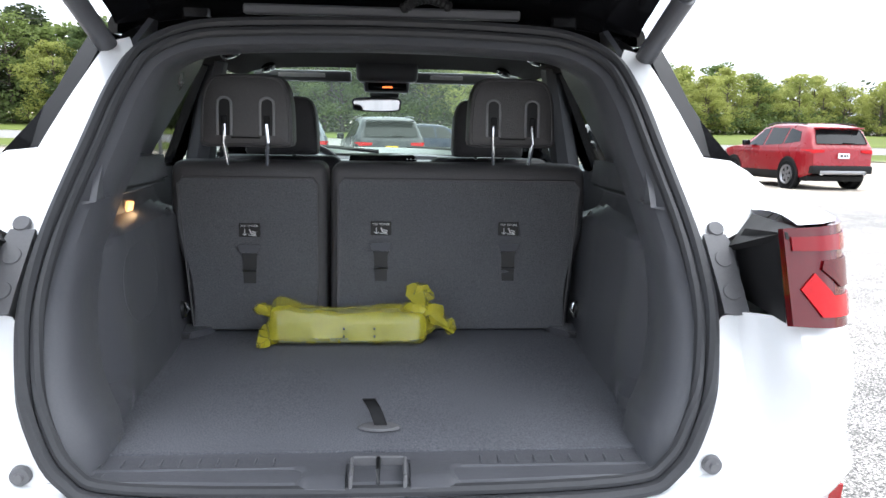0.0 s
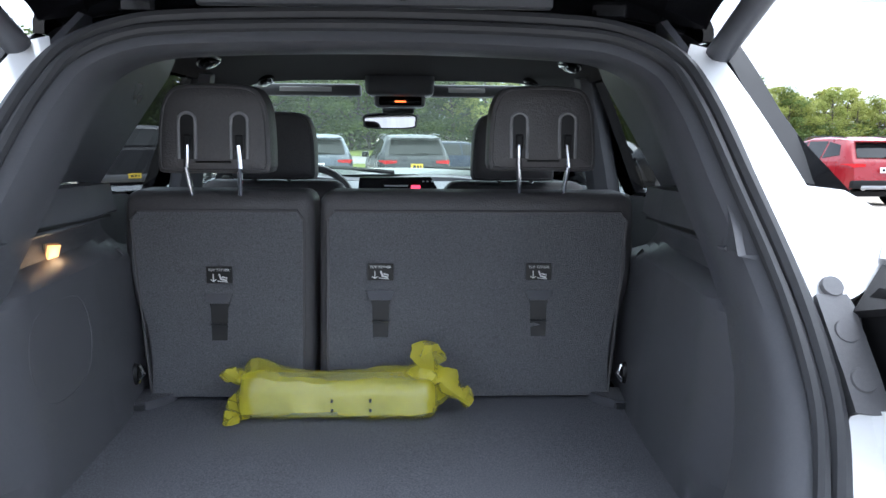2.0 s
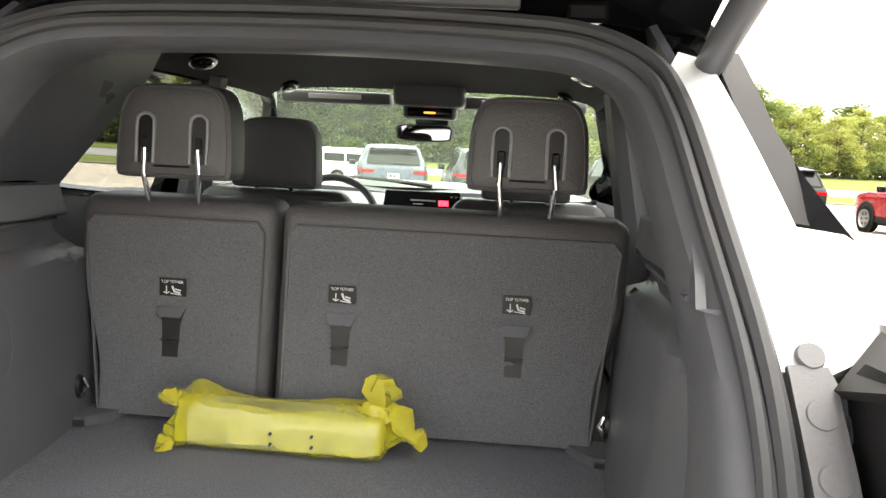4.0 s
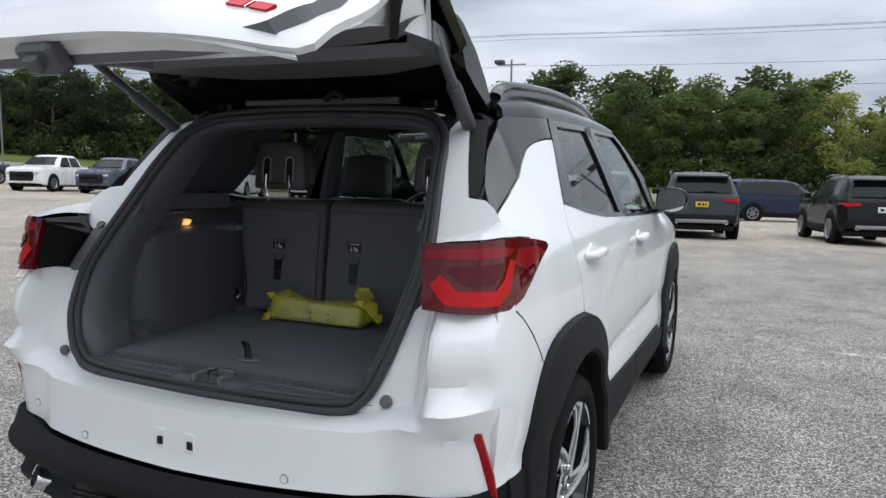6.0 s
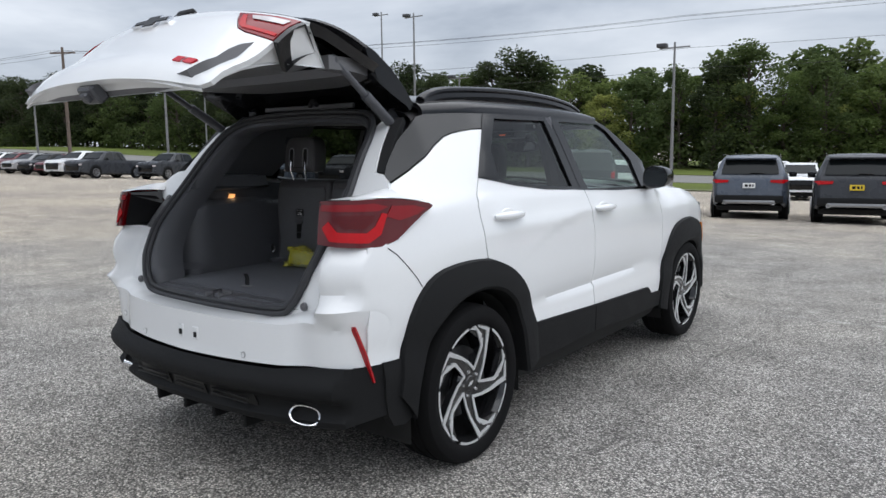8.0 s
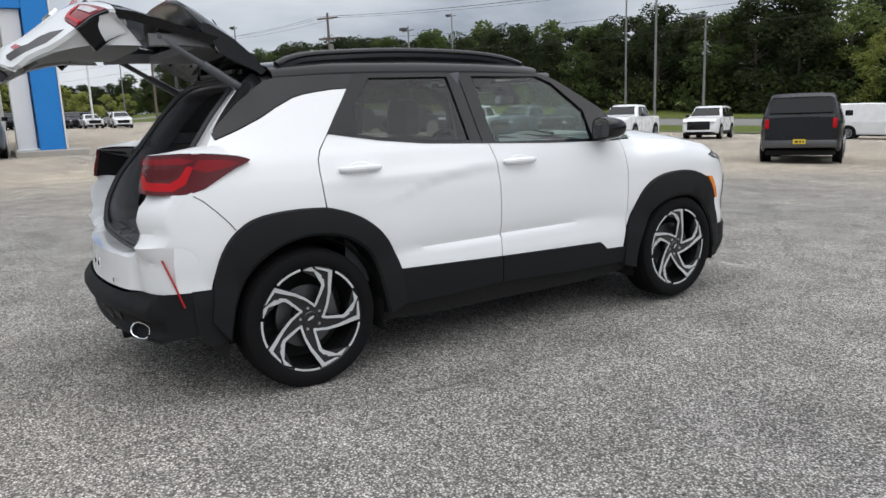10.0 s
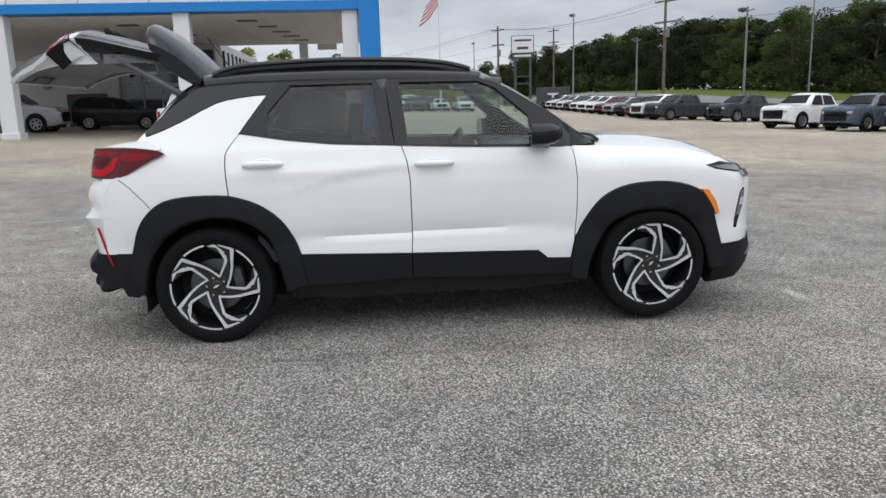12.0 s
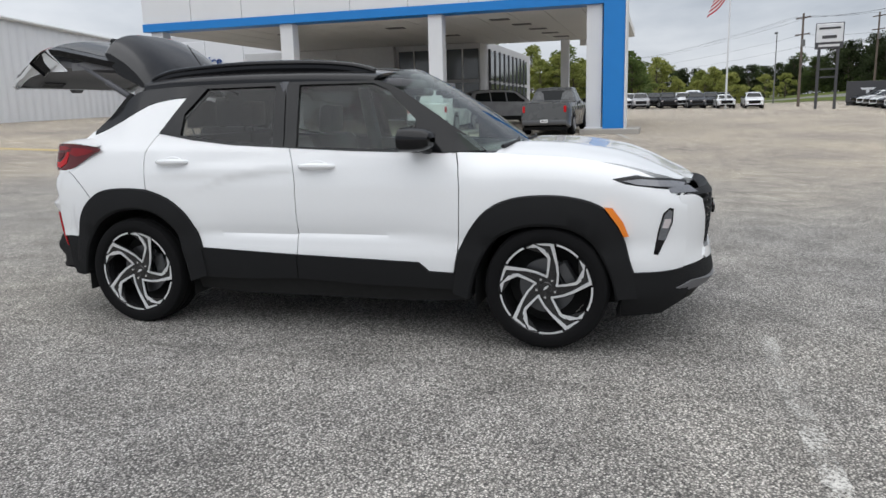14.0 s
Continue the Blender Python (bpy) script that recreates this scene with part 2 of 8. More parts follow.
def mirror_fn(fn):
    return lambda a, b: (lambda p: (-p[0], p[1], p[2]))(fn(a, b))


def add_box(bm, x0, x1, y0, y1, z0, z1, bevel=0.0, seg=2, m=None):
    r = bmesh.ops.create_cube(bm, size=1.0)
    vs = r["verts"]
    for v in vs:
        v.co = Vector((x0 + (v.co.x + 0.5) * (x1 - x0), y0 + (v.co.y + 0.5) * (y1 - y0), z0 + (v.co.z + 0.5) * (z1 - z0)))
    if bevel:
        es = list({e for v in vs for e in v.link_edges})
        r2 = bmesh.ops.bevel(bm, geom=es, offset=bevel, segments=seg, affect="EDGES", profile=0.5)
        vs = list({v for f in r2["faces"] for v in f.verts} | {v for v in vs if v.is_valid})
    if m is not None:
        bmesh.ops.transform(bm, matrix=m, verts=vs)
    return vs


def box(*a, **k):
    bm = bmesh.new()
    add_box(bm, *a, **k)
    return bm


def add_lathe(bm, profile, axis="x", centre=(0, 0, 0), n=32, closed=False):
    """Turns a profile of (radius, along) round an axis through centre."""
    rings = []
    for r, h in profile:
        ring = []
        for i in range(n):
            a = 2 * math.pi * i / n
            c, s = r * math.cos(a), r * math.sin(a)
            p = {"x": (h, c, s), "y": (c, h, -s), "z": (c, s, h)}[axis]
            ring.append(bm.verts.new(Vector(centre) + Vector(p)))
        rings.append(ring)
    for a, b in zip(rings, rings[1:] + ([rings[0]] if closed else [])):
        for i in range(n):
            bm.faces.new((a[i], a[(i + 1) % n], b[(i + 1) % n], b[i]))
    if not closed:
        for ring, rev in ((rings[0], True), (rings[-1], False)):
            if (Vector(ring[0].co) - Vector(ring[n // 2].co)).length > 1e-4:
                bm.faces.new(ring[::-1] if rev else ring)
    return bm


def lathe(*a, **k):
    bm = bmesh.new()
    add_lathe(bm, *a, **k)
    bmesh.ops.remove_doubles(bm, verts=bm.verts[:], dist=1e-5)
    bmesh.ops.recalc_face_normals(bm, faces=bm.faces[:])
    return bm


def add_tube(bm, pts, radius, n=8, closed=False, flat=1.0):
    """A round rod swept along points; radius may be one number or one for each point."""
    pts = [Vector(p) for p in pts]
    m = len(pts)
    rings = []
    up = Vector((0.13, 0.21, 0.97)).normalized()
    for i, p in enumerate(pts):
        a = pts[i - 1] if closed or i else pts[0]
        b = pts[(i + 1) % m] if closed or i + 1 < m else pts[-1]
        t = (b - a).normalized()
        s = t.cross(up)
        if s.length < 0.05:
            s = t.cross(Vector((1, 0, 0)))
        s.normalize()
        w = s.cross(t)
        r = radius[i] if isinstance(radius, (list, tuple)) else radius
        rings.append([bm.verts.new(p + r * (math.cos(2 * math.pi * k / n) * s + flat * math.sin(2 * math.pi * k / n) * w)) for k in range(n)])
    for a, b in zip(rings, rings[1:] + ([rings[0]] if closed else [])):
        for k in range(n):
            bm.faces.new((a[k], a[(k + 1) % n], b[(k + 1) % n], b[k]))
    if not closed:
        bm.faces.new(rings[0][::-1])
        bm.faces.new(rings[-1])
    return bm


def tube(*a, **k):
    bm = bmesh.new()
    add_tube(bm, *a, **k)
    bmesh.ops.recalc_face_normals(bm, faces=bm.faces[:])
    return bm


def add_prism(bm, outline, fn, t0, t1):
    """A plate: the closed outline at depth t0 and t1, placed by fn(a, b, t)."""
    lo = [bm.verts.new(fn(p[0], p[1], t0)) for p in outline]
    hi = [bm.verts.new(fn(p[0], p[1], t1)) for p in outline]
    n = len(outline)
    bm.faces.new(lo[::-1])
    bm.faces.new(hi)
    for i in range(n):
        bm.faces.new((lo[i], lo[(i + 1) % n], hi[(i + 1) % n], hi[i]))
    return bm


def prism(outline, fn, t0, t1):
    bm = bmesh.new()
    add_prism(bm, outline, fn, t0, t1)
    bmesh.ops.recalc_face_normals(bm, faces=bm.faces[:])
    return bm


def inset(loop, d):
    """Moves a closed outline inwards by d."""
    out, n = [], len(loop)
    for i, p in enumerate(loop):
        t = (Vector(loop[(i + 1) % n]) - Vector(loop[i - 1])).normalized()
        out.append((p[0] - t[1] * d, p[1] + t[0] * d))
    return out


def ring_band(loops):
    """Joins closed rows of points."""
    bm = bmesh.new()
    rows = [[bm.verts.new(p) for p in l] for l in loops]
    for a, b in zip(rows, rows[1:]):
        for i in range(len(a)):
            j = (i + 1) % len(a)
            bm.faces.new((a[i], a[j], b[j], b[i]))
    bmesh.ops.recalc_face_normals(bm, faces=bm.faces[:])
    return bm


def text_part(name, text, size, mat, parent, m, label="", depth=0.001):
    cu = bpy.data.curves.new(name, "FONT")
    cu.body, cu.size, cu.extrude, cu.align_x, cu.align_y = text, size, depth, "CENTER", "CENTER"
    tmp = bpy.data.objects.new(name, cu)
    me = bpy.data.meshes.new_from_object(tmp)
    bpy.data.objects.remove(tmp)
    me.materials.clear()
    me.materials.append(mat)
    ob = new(name, me)
    ob.parent = parent
    ob.matrix_basis = m
    if label:
        tagged(ob, label)
    return ob

# ---- the white hatchback SUV: surfaces ----
PLAN = [(-0.80, 0.62), (-0.76, 0.70), (-0.70, 0.775), (-0.62, 0.825), (-0.50, 0.85), (-0.2, 0.868), (0.3, 0.876), (1.2, 0.88), (2.2, 0.878),
        (2.7, 0.872), (3.0, 0.850), (3.15, 0.815), (3.25, 0.77), (3.35, 0.67), (3.42, 0.57)]
SECTION = [(0.20, -0.03), (0.35, -0.006), (0.50, 0.0), (0.595, -0.014), (0.655, -0.003), (0.75, 0.0), (0.90, -0.006), (1.0, -0.022), (1.08, -0.042), (1.14, -0.062)]
HOOD = [(2.30, 1.105), (2.45, 1.125), (2.75, 1.11), (3.03, 1.06), (3.2, 0.99), (3.32, 0.925), (3.42, 0.88)]
ROOF_LOW = [(-0.1, 1.485), (0.2, 1.505), (0.5, 1.51), (1.2, 1.505), (1.6, 1.495), (1.75, 1.45)]
ROOF_MID = [(-0.1, 1.575), (0.3, 1.605), (0.8, 1.612), (1.2, 1.60), (1.5, 1.58), (1.7, 1.55)]


def side(y, z):
    """The right flank: half the width at a station y and a height z."""
    w = smooth_table(PLAN, y, 0.04) + smooth_table(SECTION, z, 0.02)
    if z > 1.12:
        w -= 0.44 * (z - 1.12) - 0.10 * max(0.0, z - 1.12) * max(0.0, 1.5 - z)
        if y < 0.3:
            w -= 0.25 * (0.3 - y) * (z - 1.12)
    if y > 2.1:
        top = smooth_table(HOOD, y, 0.05) - 0.05
        if z > top - 0.12:
            w -= min(1.0, (y - 2.1) / 0.25) * 0.07 * ((z - top + 0.12) / 0.12) ** 2
    if y < -0.1 and z > 1.12:
        w -= 0.9 * (-0.1 - y) * (z - 1.12)
    # the shoulder crease over the rear wheel and the scallop low on the doors
    w += 0.010 * math.exp(-((z - 0.99 - 0.03 * (y - 0.6)) / 0.035) ** 2) * math.exp(-((y - 0.6) / 0.45) ** 2)
    low = 0.590 + 0.02 * (y - 1.0)
    if z > low:
        w -= 0.020 * math.exp(-(z - low) / 0.11) * min(1.0, (z - low) / 0.014) * math.exp(-((y - 1.28) / 0.72) ** 6)
    arc = 0.985 - 0.30 * max(0.0, 1.15 - y) ** 2.2
    if 0.3 < y < 1.5 and z > arc:
        w += 0.010 * math.exp(-(z - arc) / 0.06) * min(1.0, (z - arc) / 0.012) * math.exp(-((y - 0.85) / 0.36) ** 4)
    return (w, y, z)


def roof_fn(s, y, drop=0.0):
    low, top = smooth_table(ROOF_LOW, y, 0.06), smooth_table(ROOF_MID, y, 0.06)
    wt = side(y, low)[0]
    a = min(abs(s), 1.0) * math.pi / 2
    k = 2 / 3.2
    x = math.copysign(wt * math.sin(a) ** k if a > 1e-6 else 0.0, s)
    return (x * (1 - drop), y, low + (top - low) * max(0.0, math.cos(a)) ** k - drop)


def shield_fn(u, v):
    y = (2.42 - 0.15 * u * u) * (1 - v) + (1.66 - 0.06 * u * u) * v
    z = 1.09 * (1 - v) + (1.585 - 0.085 * u * u) * v + 0.03 * math.sin(math.pi * v)
    return (u * (0.79 * (1 - v) + 0.645 * v), y, z)


def hood_fn(x, y):
    return (x, y, smooth_table(HOOD, y, 0.06) - 0.055 * (abs(x) / 0.76) ** 4 + 0.008 * math.exp(-((abs(x) - 0.42) / 0.06) ** 2))


NOSE = [(0.20, -0.10), (0.30, -0.02), (0.36, 0.02), (0.44, 0.0), (0.52, -0.02), (0.70, 0.0), (0.82, 0.0), (0.90, -0.06)]


def nose_fn(x, z):
    return (x, 3.53 - 0.33 * (abs(x) / 0.79) ** 3.1 + smooth_table(NOSE, z, 0.015), z)


TAIL = [(0.24, -0.60), (0.285, -0.70), (0.315, -0.775), (0.335, -0.812), (0.355, -0.812), (0.368, -0.785), (0.425, -0.795), (0.440, -0.835), (0.465, -0.852), (0.495, -0.848), (0.515, -0.825), (0.545, -0.80), (0.70, -0.79)]


def tail_fn(x, z):
    return (x, smooth_table(TAIL, z, 0.012) + 0.15 * (abs(x) / 0.8) ** 2.4, z)


CORNER = [(0.54, 0.012), (0.70, 0.0), (0.80, 0.005), (0.88, -0.015), (0.94, 0.0), (0.99, 0.05)]


LEDGE = [(0.62, -0.742), (0.74, -0.735), (0.775, -0.705), (0.80, -0.665), (0.825, -0.615), (0.84, -0.555), (0.85, -0.50), (0.86, -0.44)]


def chamfer(x):
    """The cut-away lower corner that carries the reflector."""
    return -0.572 + (x - 0.815) / 0.45


def corner_fn(x, z):
    t = (x - 0.62) / 0.19
    base = -0.715 + 0.10 * t * t + smooth_table(CORNER, z, 0.012)
    if z < 0.83:
        up = min(1.0, max(0.0, (z - 0.706) / 0.034))
        up = up * up * (3 - 2 * up)
        fade = min(1.0, max(0.0, (z - 0.755) / 0.07))
        low = max(base, chamfer(x))
        ledge = smooth_table(LEDGE, x, 0.01)
        ledge += (base - ledge) * fade * fade * (3 - 2 * fade)
        base = low * (1 - up) + ledge * up
    return (x, base, z)


FRAME_Y = [(0.69, -0.665), (0.76, -0.655), (0.87, -0.625), (1.0, -0.55), (1.085, -0.475), (1.15, -0.42), (1.32, -0.29), (1.45, -0.17), (1.53, -0.075)]


def frame_fn(x, z):
    """The plane of the tailgate opening, which leans forward towards the roof."""
    return (x, smooth_table(FRAME_Y, z, 0.03), z)


OPENING = [(0.40, 0.706), (0.500, 0.746), (0.550, 0.83), (0.578, 0.93), (0.590, 1.03), (0.585, 1.13), (0.556, 1.27), (0.532, 1.385), (0.498, 1.455), (0.42, 1.503), (0.30, 1.52)]
OPEN_LOOP = spline([(0, 0.696), *OPENING, (0, 1.528), *[(-x, z) for x, z in OPENING[::-1]]], 5, True)


def both(name, outline, fn, mat, parent, step=0.06, lip=0.02, lift=0.0, label="", flip=False):
    """The same panel on the right and on the left."""
    r = part(name, skin(outline, fn, step, lip, lift, flip=flip), mat, parent, label)
    left = part(name, skin([(a, b) for a, b in outline], mirror_fn(fn), step, lip, lift, flip=not flip), mat, parent, label)
    return r, left


car = thing("suv", "white compact SUV with black roof and raised tailgate", "car")
ARCH_F = [(2.131, 0.43), (2.148, 0.527), (2.214, 0.659), (2.311, 0.773), (2.442, 0.836), (2.605, 0.857), (2.769, 0.849), (2.918, 0.806), (2.986, 0.738),
          (3.047, 0.636), (3.086, 0.5), (3.108, 0.438)]
ARCH_R = [(-0.449, 0.56), (-0.415, 0.683), (-0.354, 0.781), (-0.248, 0.855), (-0.081, 0.88), (0.115, 0.871), (0.275, 0.82), (0.399, 0.727), (0.473, 0.607), (0.507, 0.515)]
ARCH_F, ARCH_R = [tuple(p) for p in spline(ARCH_F, 3)], [tuple(p) for p in spline(ARCH_R, 3)]
white, gloss, clad = M["white_paint"], M["black_gloss"], M["cladding"]


def cut(curve, lo, hi):
    return [p for p in curve if lo < p[0] < hi]


# doors, quarters and fenders
rear_door = [(0.19, 1.215), (0.13, 1.14), (0.112, 1.10), (0.108, 1.045), (0.113, 0.95), (0.12, 0.873), *cut(ARCH_R, 0.125, 0.50), (0.507, 0.515), (1.151, 0.491),
             (1.158, 0.60), (1.155, 0.918), (1.142, 1.03), (1.114, 1.121), (0.90, 1.129), (0.714, 1.143), (0.454, 1.173)]
front_door = [(1.120, 1.120), (1.148, 1.03), (1.161, 0.918), (1.164, 0.60), (1.157, 0.491), (1.918, 0.469), (1.95, 0.445), (1.978, 0.419), (2.120, 0.414), (2.143, 0.53),
              (2.153, 0.656), (2.158, 0.89), (2.148, 1.02), (2.135, 1.083), (1.80, 1.093), (1.531, 1.101)]
fender = [(2.141, 1.085), (2.154, 1.02), (2.164, 0.89), (2.159, 0.656), (2.150, 0.545), *cut(ARCH_F, 2.155, 3.10), (3.108, 0.438), (3.26, 0.435), (3.36, 0.445),
          (3.375, 0.60), (3.37, 0.80), (3.34, 0.863), (3.20, 0.888), (3.05, 0.914), (2.985, 0.94), (3.10, 0.955), (3.20, 0.935), (3.12, 0.972), (3.03, 1.0), (2.90, 1.03), (2.75, 1.052), (2.45, 1.07), (2.30, 1.078)]
quarter = [(0.182, 1.213), (0.265, 1.325), (0.348, 1.431), (0.27, 1.428), (0.192, 1.419), (0.12, 1.408), (0.058, 1.391), (-0.03, 1.35), (-0.116, 1.303), (-0.23, 1.252),
           (-0.30, 1.226), (-0.345, 1.210), (-0.388, 1.18), (-0.42, 1.152), (-0.40, 1.144), (-0.30, 1.135), (-0.245, 1.122), (-0.27, 1.105), (-0.317, 1.081), (-0.42, 1.03), (-0.515, 0.99), (-0.58, 0.99),
           (-0.590, 0.90), (-0.594, 0.75), (-0.600, 0.70), (-0.596, 0.558), (-0.455, 0.56), *cut(ARCH_R, -0.44, 0.104), (0.112, 0.874), (0.106, 0.95), (0.101, 1.045), (0.105, 1.10), (0.123, 1.14)]
for nm, ol, st in (("rear_door", rear_door, 0.024), ("front_door", front_door, 0.026), ("fender", fender, 0.04), ("quarter_panel", quarter, 0.04)):
    pair = both(nm, ol, side, white, car, st, 0.03)
    if nm == "rear_door":
        door_r = pair
    elif nm == "front_door":
        door_f = pair
    else:
        quarter_pair = pair
quarter_black = [(-0.345, 1.217), (-0.30, 1.233), (-0.23, 1.259), (-0.116, 1.310), (-0.03, 1.357), (0.058, 1.398), (0.12, 1.414), (0.192, 1.425), (0.27, 1.434), (0.352, 1.437),
                 (0.405, 1.507), (0.2, 1.503), (0.0, 1.492), (-0.06, 1.478), (-0.2, 1.38), (-0.32, 1.275), (-0.35, 1.24)]
both("pillar_panel", quarter_black, side, M["black_roof"], car, 0.05, 0.03, label="gloss black rear pillar panel")
frames = {
    "window_corner": [(0.186, 1.218), (0.265, 1.325), (0.352, 1.437), (0.405, 1.505), (0.486, 1.484), (0.352, 1.33), (0.345, 1.204)],
    "window_header": [(0.405, 1.507), (0.8, 1.508), (1.2, 1.505), (1.62, 1.496), (1.60, 1.482), (1.2, 1.486), (0.486, 1.484)],
    "door_pillar": [(0.965, 1.486), (1.035, 1.486), (1.075, 1.126), (1.00, 1.138)],
    "door_pillar_front": [(1.042, 1.486), (1.125, 1.486), (1.16, 1.122), (1.082, 1.126)],
    "belt_trim": [(0.182, 1.216), (0.345, 1.203), (0.47, 1.185), (0.70, 1.158), (1.0, 1.140), (1.16, 1.123), (1.90, 1.104), (2.13, 1.088), (2.13, 1.080), (1.53, 1.098), (1.11, 1.119), (0.714, 1.140), (0.454, 1.170)],
    "windscreen_pillar": [(1.62, 1.497), (1.70, 1.475), (1.78, 1.435), (2.019, 1.290), (2.225, 1.137), (2.29, 1.090), (2.13, 1.088), (1.90, 1.104), (1.887, 1.27), (1.70, 1.44), (1.60, 1.482)],
}
for nm, ol in frames.items():
    both(nm, ol, side, gloss, car, 0.06, 0.03, 0.003)
glass_r = [(0.345, 1.20), (0.352, 1.33), (0.486, 1.484), (0.965, 1.486), (1.00, 1.138), (0.70, 1.156), (0.47, 1.183)]
glass_f = [(1.125, 1.486), (1.60, 1.484), (1.70, 1.44), (1.80, 1.354), (1.887, 1.27), (1.90, 1.103), (1.16, 1.121)]
for ol, mat, doors, lab in ((glass_r, M["glass_tint"], door_r, "dark tinted door glass"), (glass_f, M["glass_clear"], door_f, "clear door glass")):
    for door, fn, fl in zip(doors, (side, mirror_fn(side)), (False, True)):
        g = part("window", skin(ol, fn, 0.12, 0.0, -0.008, flip=fl), mat, door, lab)
        g.visible_shadow = False

# door handles with their cups
for doors, y0 in ((door_r, 0.318), (door_f, 1.305)):
    for door, sx in zip(doors, (1, -1)):
        zc = 1.043 if y0 < 1 else 1.014
        xs = side(y0, zc)[0]
        bm = bmesh.new()
        pts = [(sx * (xs + 0.004), y0 - 0.115, zc), (sx * (xs + 0.022), y0 - 0.085, zc + 0.001), (sx * (xs + 0.032), y0 - 0.03, zc + 0.002), (sx * (xs + 0.032), y0 + 0.03, zc + 0.002),
               (sx * (xs + 0.024), y0 + 0.08, zc + 0.001), (sx * (xs + 0.004), y0 + 0.112, zc)]
        bow = spline(pts, 4)
        add_tube(bm, bow, [0.008 + 0.0105 * math.sin(math.pi * i / (len(bow) - 1)) ** 0.6 for i in range(len(bow))], 10, flat=1.0)
        part("handle", bm, white, door)
        cup = lathe([(0.001, 0.0035), (0.03, 0.003), (0.045, 0.0015), (0.05, -0.004)], "x", (0, 0, 0), 20)
        for v in cup.verts:
            v.co = Vector((sx * (xs + v.co.x), y0 + v.co.y * 1.5, zc - 0.004 + v.co.z * 0.75))
        bmesh.ops.recalc_face_normals(cup, faces=cup.faces[:])
        part("handle_cup", cup, M["white_paint"], door)

# wheel arch claddings and sills


def arch_band(curve, inner, fn, sgn):
    """A swollen band between the arch line and the wheel opening, with a return into the wheel well."""
    bm = bmesh.new()
    rows = []
    n = 40
    for i in range(n + 1):
        t = i / n
        o, q = curve(t), inner(t)
        ring = []
        for k, (f, out) in enumerate(((0.0, 0.002), (0.04, 0.020), (0.45, 0.032), (0.9, 0.034), (1.0, 0.024), (1.0, -0.14))):
            y, z = o[0] + (q[0] - o[0]) * f, o[1] + (q[1] - o[1]) * f
            x = min(fn(y, max(z, 0.42))[0] + out, 0.925)
            ring.append(bm.verts.new((sgn * x, y, z)))
        rows.append(ring)
    for a, b in zip(rows, rows[1:]):
        for k in range(len(a) - 1):
            bm.faces.new((a[k], a[k + 1], b[k + 1], b[k]))
    bmesh.ops.recalc_face_normals(bm, faces=bm.faces[:])
    if sum(f.normal.x for f in bm.faces) * sgn < 0:
        bmesh.ops.reverse_faces(bm, faces=bm.faces[:])
    return bm


def along(pts):
    pts = [Vector(p) for p in pts]
    d = [0.0]
    for a, b in zip(pts, pts[1:]):
        d.append(d[-1] + (b - a).length)

    def at(t):
        s = t * d[-1]
        for i in range(len(pts) - 1):
            if s <= d[i + 1] or i == len(pts) - 2:
                f = (s - d[i]) / max(1e-9, d[i + 1] - d[i])
                return pts[i] + (pts[i + 1] - pts[i]) * min(f, 1.0)
    return at


INNER_F = spline([(2.215, 0.27), (2.253, 0.424), (2.344, 0.59), (2.475, 0.668), (2.62, 0.69), (2.771, 0.672), (2.89, 0.592), (2.978, 0.437), (3.015, 0.299)], 5)
INNER_R = spline([(-0.395, 0.31), (-0.352, 0.497), (-0.268, 0.63), (-0.126, 0.72), (0.041, 0.749), (0.203, 0.717), (0.327, 0.613), (0.38, 0.442), (0.41, 0.30)], 5)
OUT_F = [(2.115, 0.30), (2.131, 0.43), *ARCH_F[1:-1], (3.108, 0.438), (3.13, 0.30)]
OUT_R = [(-0.47, 0.42), (-0.449, 0.56), *ARCH_R[1:-1], (0.507, 0.515), (0.53, 0.34)]
for sgn in (1, -1):
    part("arch_cladding", arch_band(along(OUT_F), along(INNER_F), side, sgn), clad, car)
    part("arch_cladding", arch_band(along(OUT_R), along(INNER_R), side, sgn), clad, car)
sill_a = [(0.49, 0.514), (1.151, 0.489), (1.151, 0.345), (0.80, 0.33), (0.50, 0.33)]
sill_b = [(1.157, 0.489), (1.915, 0.467), (1.947, 0.443), (1.976, 0.416), (2.135, 0.410), (2.12, 0.32), (1.60, 0.325), (1.157, 0.345)]
both("sill_cladding", sill_a, side, clad, car, 0.05, 0.05, 0.012)
both("sill_cladding", sill_b, side, clad, car, 0.05, 0.05, 0.012)
rocker = [(0.42, 0.345), (2.20, 0.335), (2.20, 0.24), (1.9, 0.215), (0.7, 0.215), (0.42, 0.24)]
both("rocker", rocker, lambda y, z: (side(y, 0.35)[0] - 0.02 - (0.345 - z) * 0.55, y, z), M["under"], car, 0.1, 0.03)

# roof, windscreen, hood
roof = part("roof", skin([(-1, -0.01), (-0.5, -0.03), (0, -0.035), (0.5, -0.03), (1, -0.01), (1, 0.4), (1, 0.8), (1, 1.2), (1, 1.60), (0.6, 1.635), (0, 1.66), (-0.6, 1.635), (-1, 1.60), (-1, 1.2), (-1, 0.8), (-1, 0.4)],
                         roof_fn, 0.07, 0.02), M["black_roof"], car, "gloss black roof")
part("headliner", skin([(-0.97, -0.05), (0, -0.075), (0.97, -0.05), (0.97, 0.8), (0.97, 1.57), (0, 1.62), (-0.97, 1.57), (-0.97, 0.8)], lambda s, y: roof_fn(s, y, 0.045), 0.08, 0.0), M["headliner"], car, "dark grey fabric headliner")
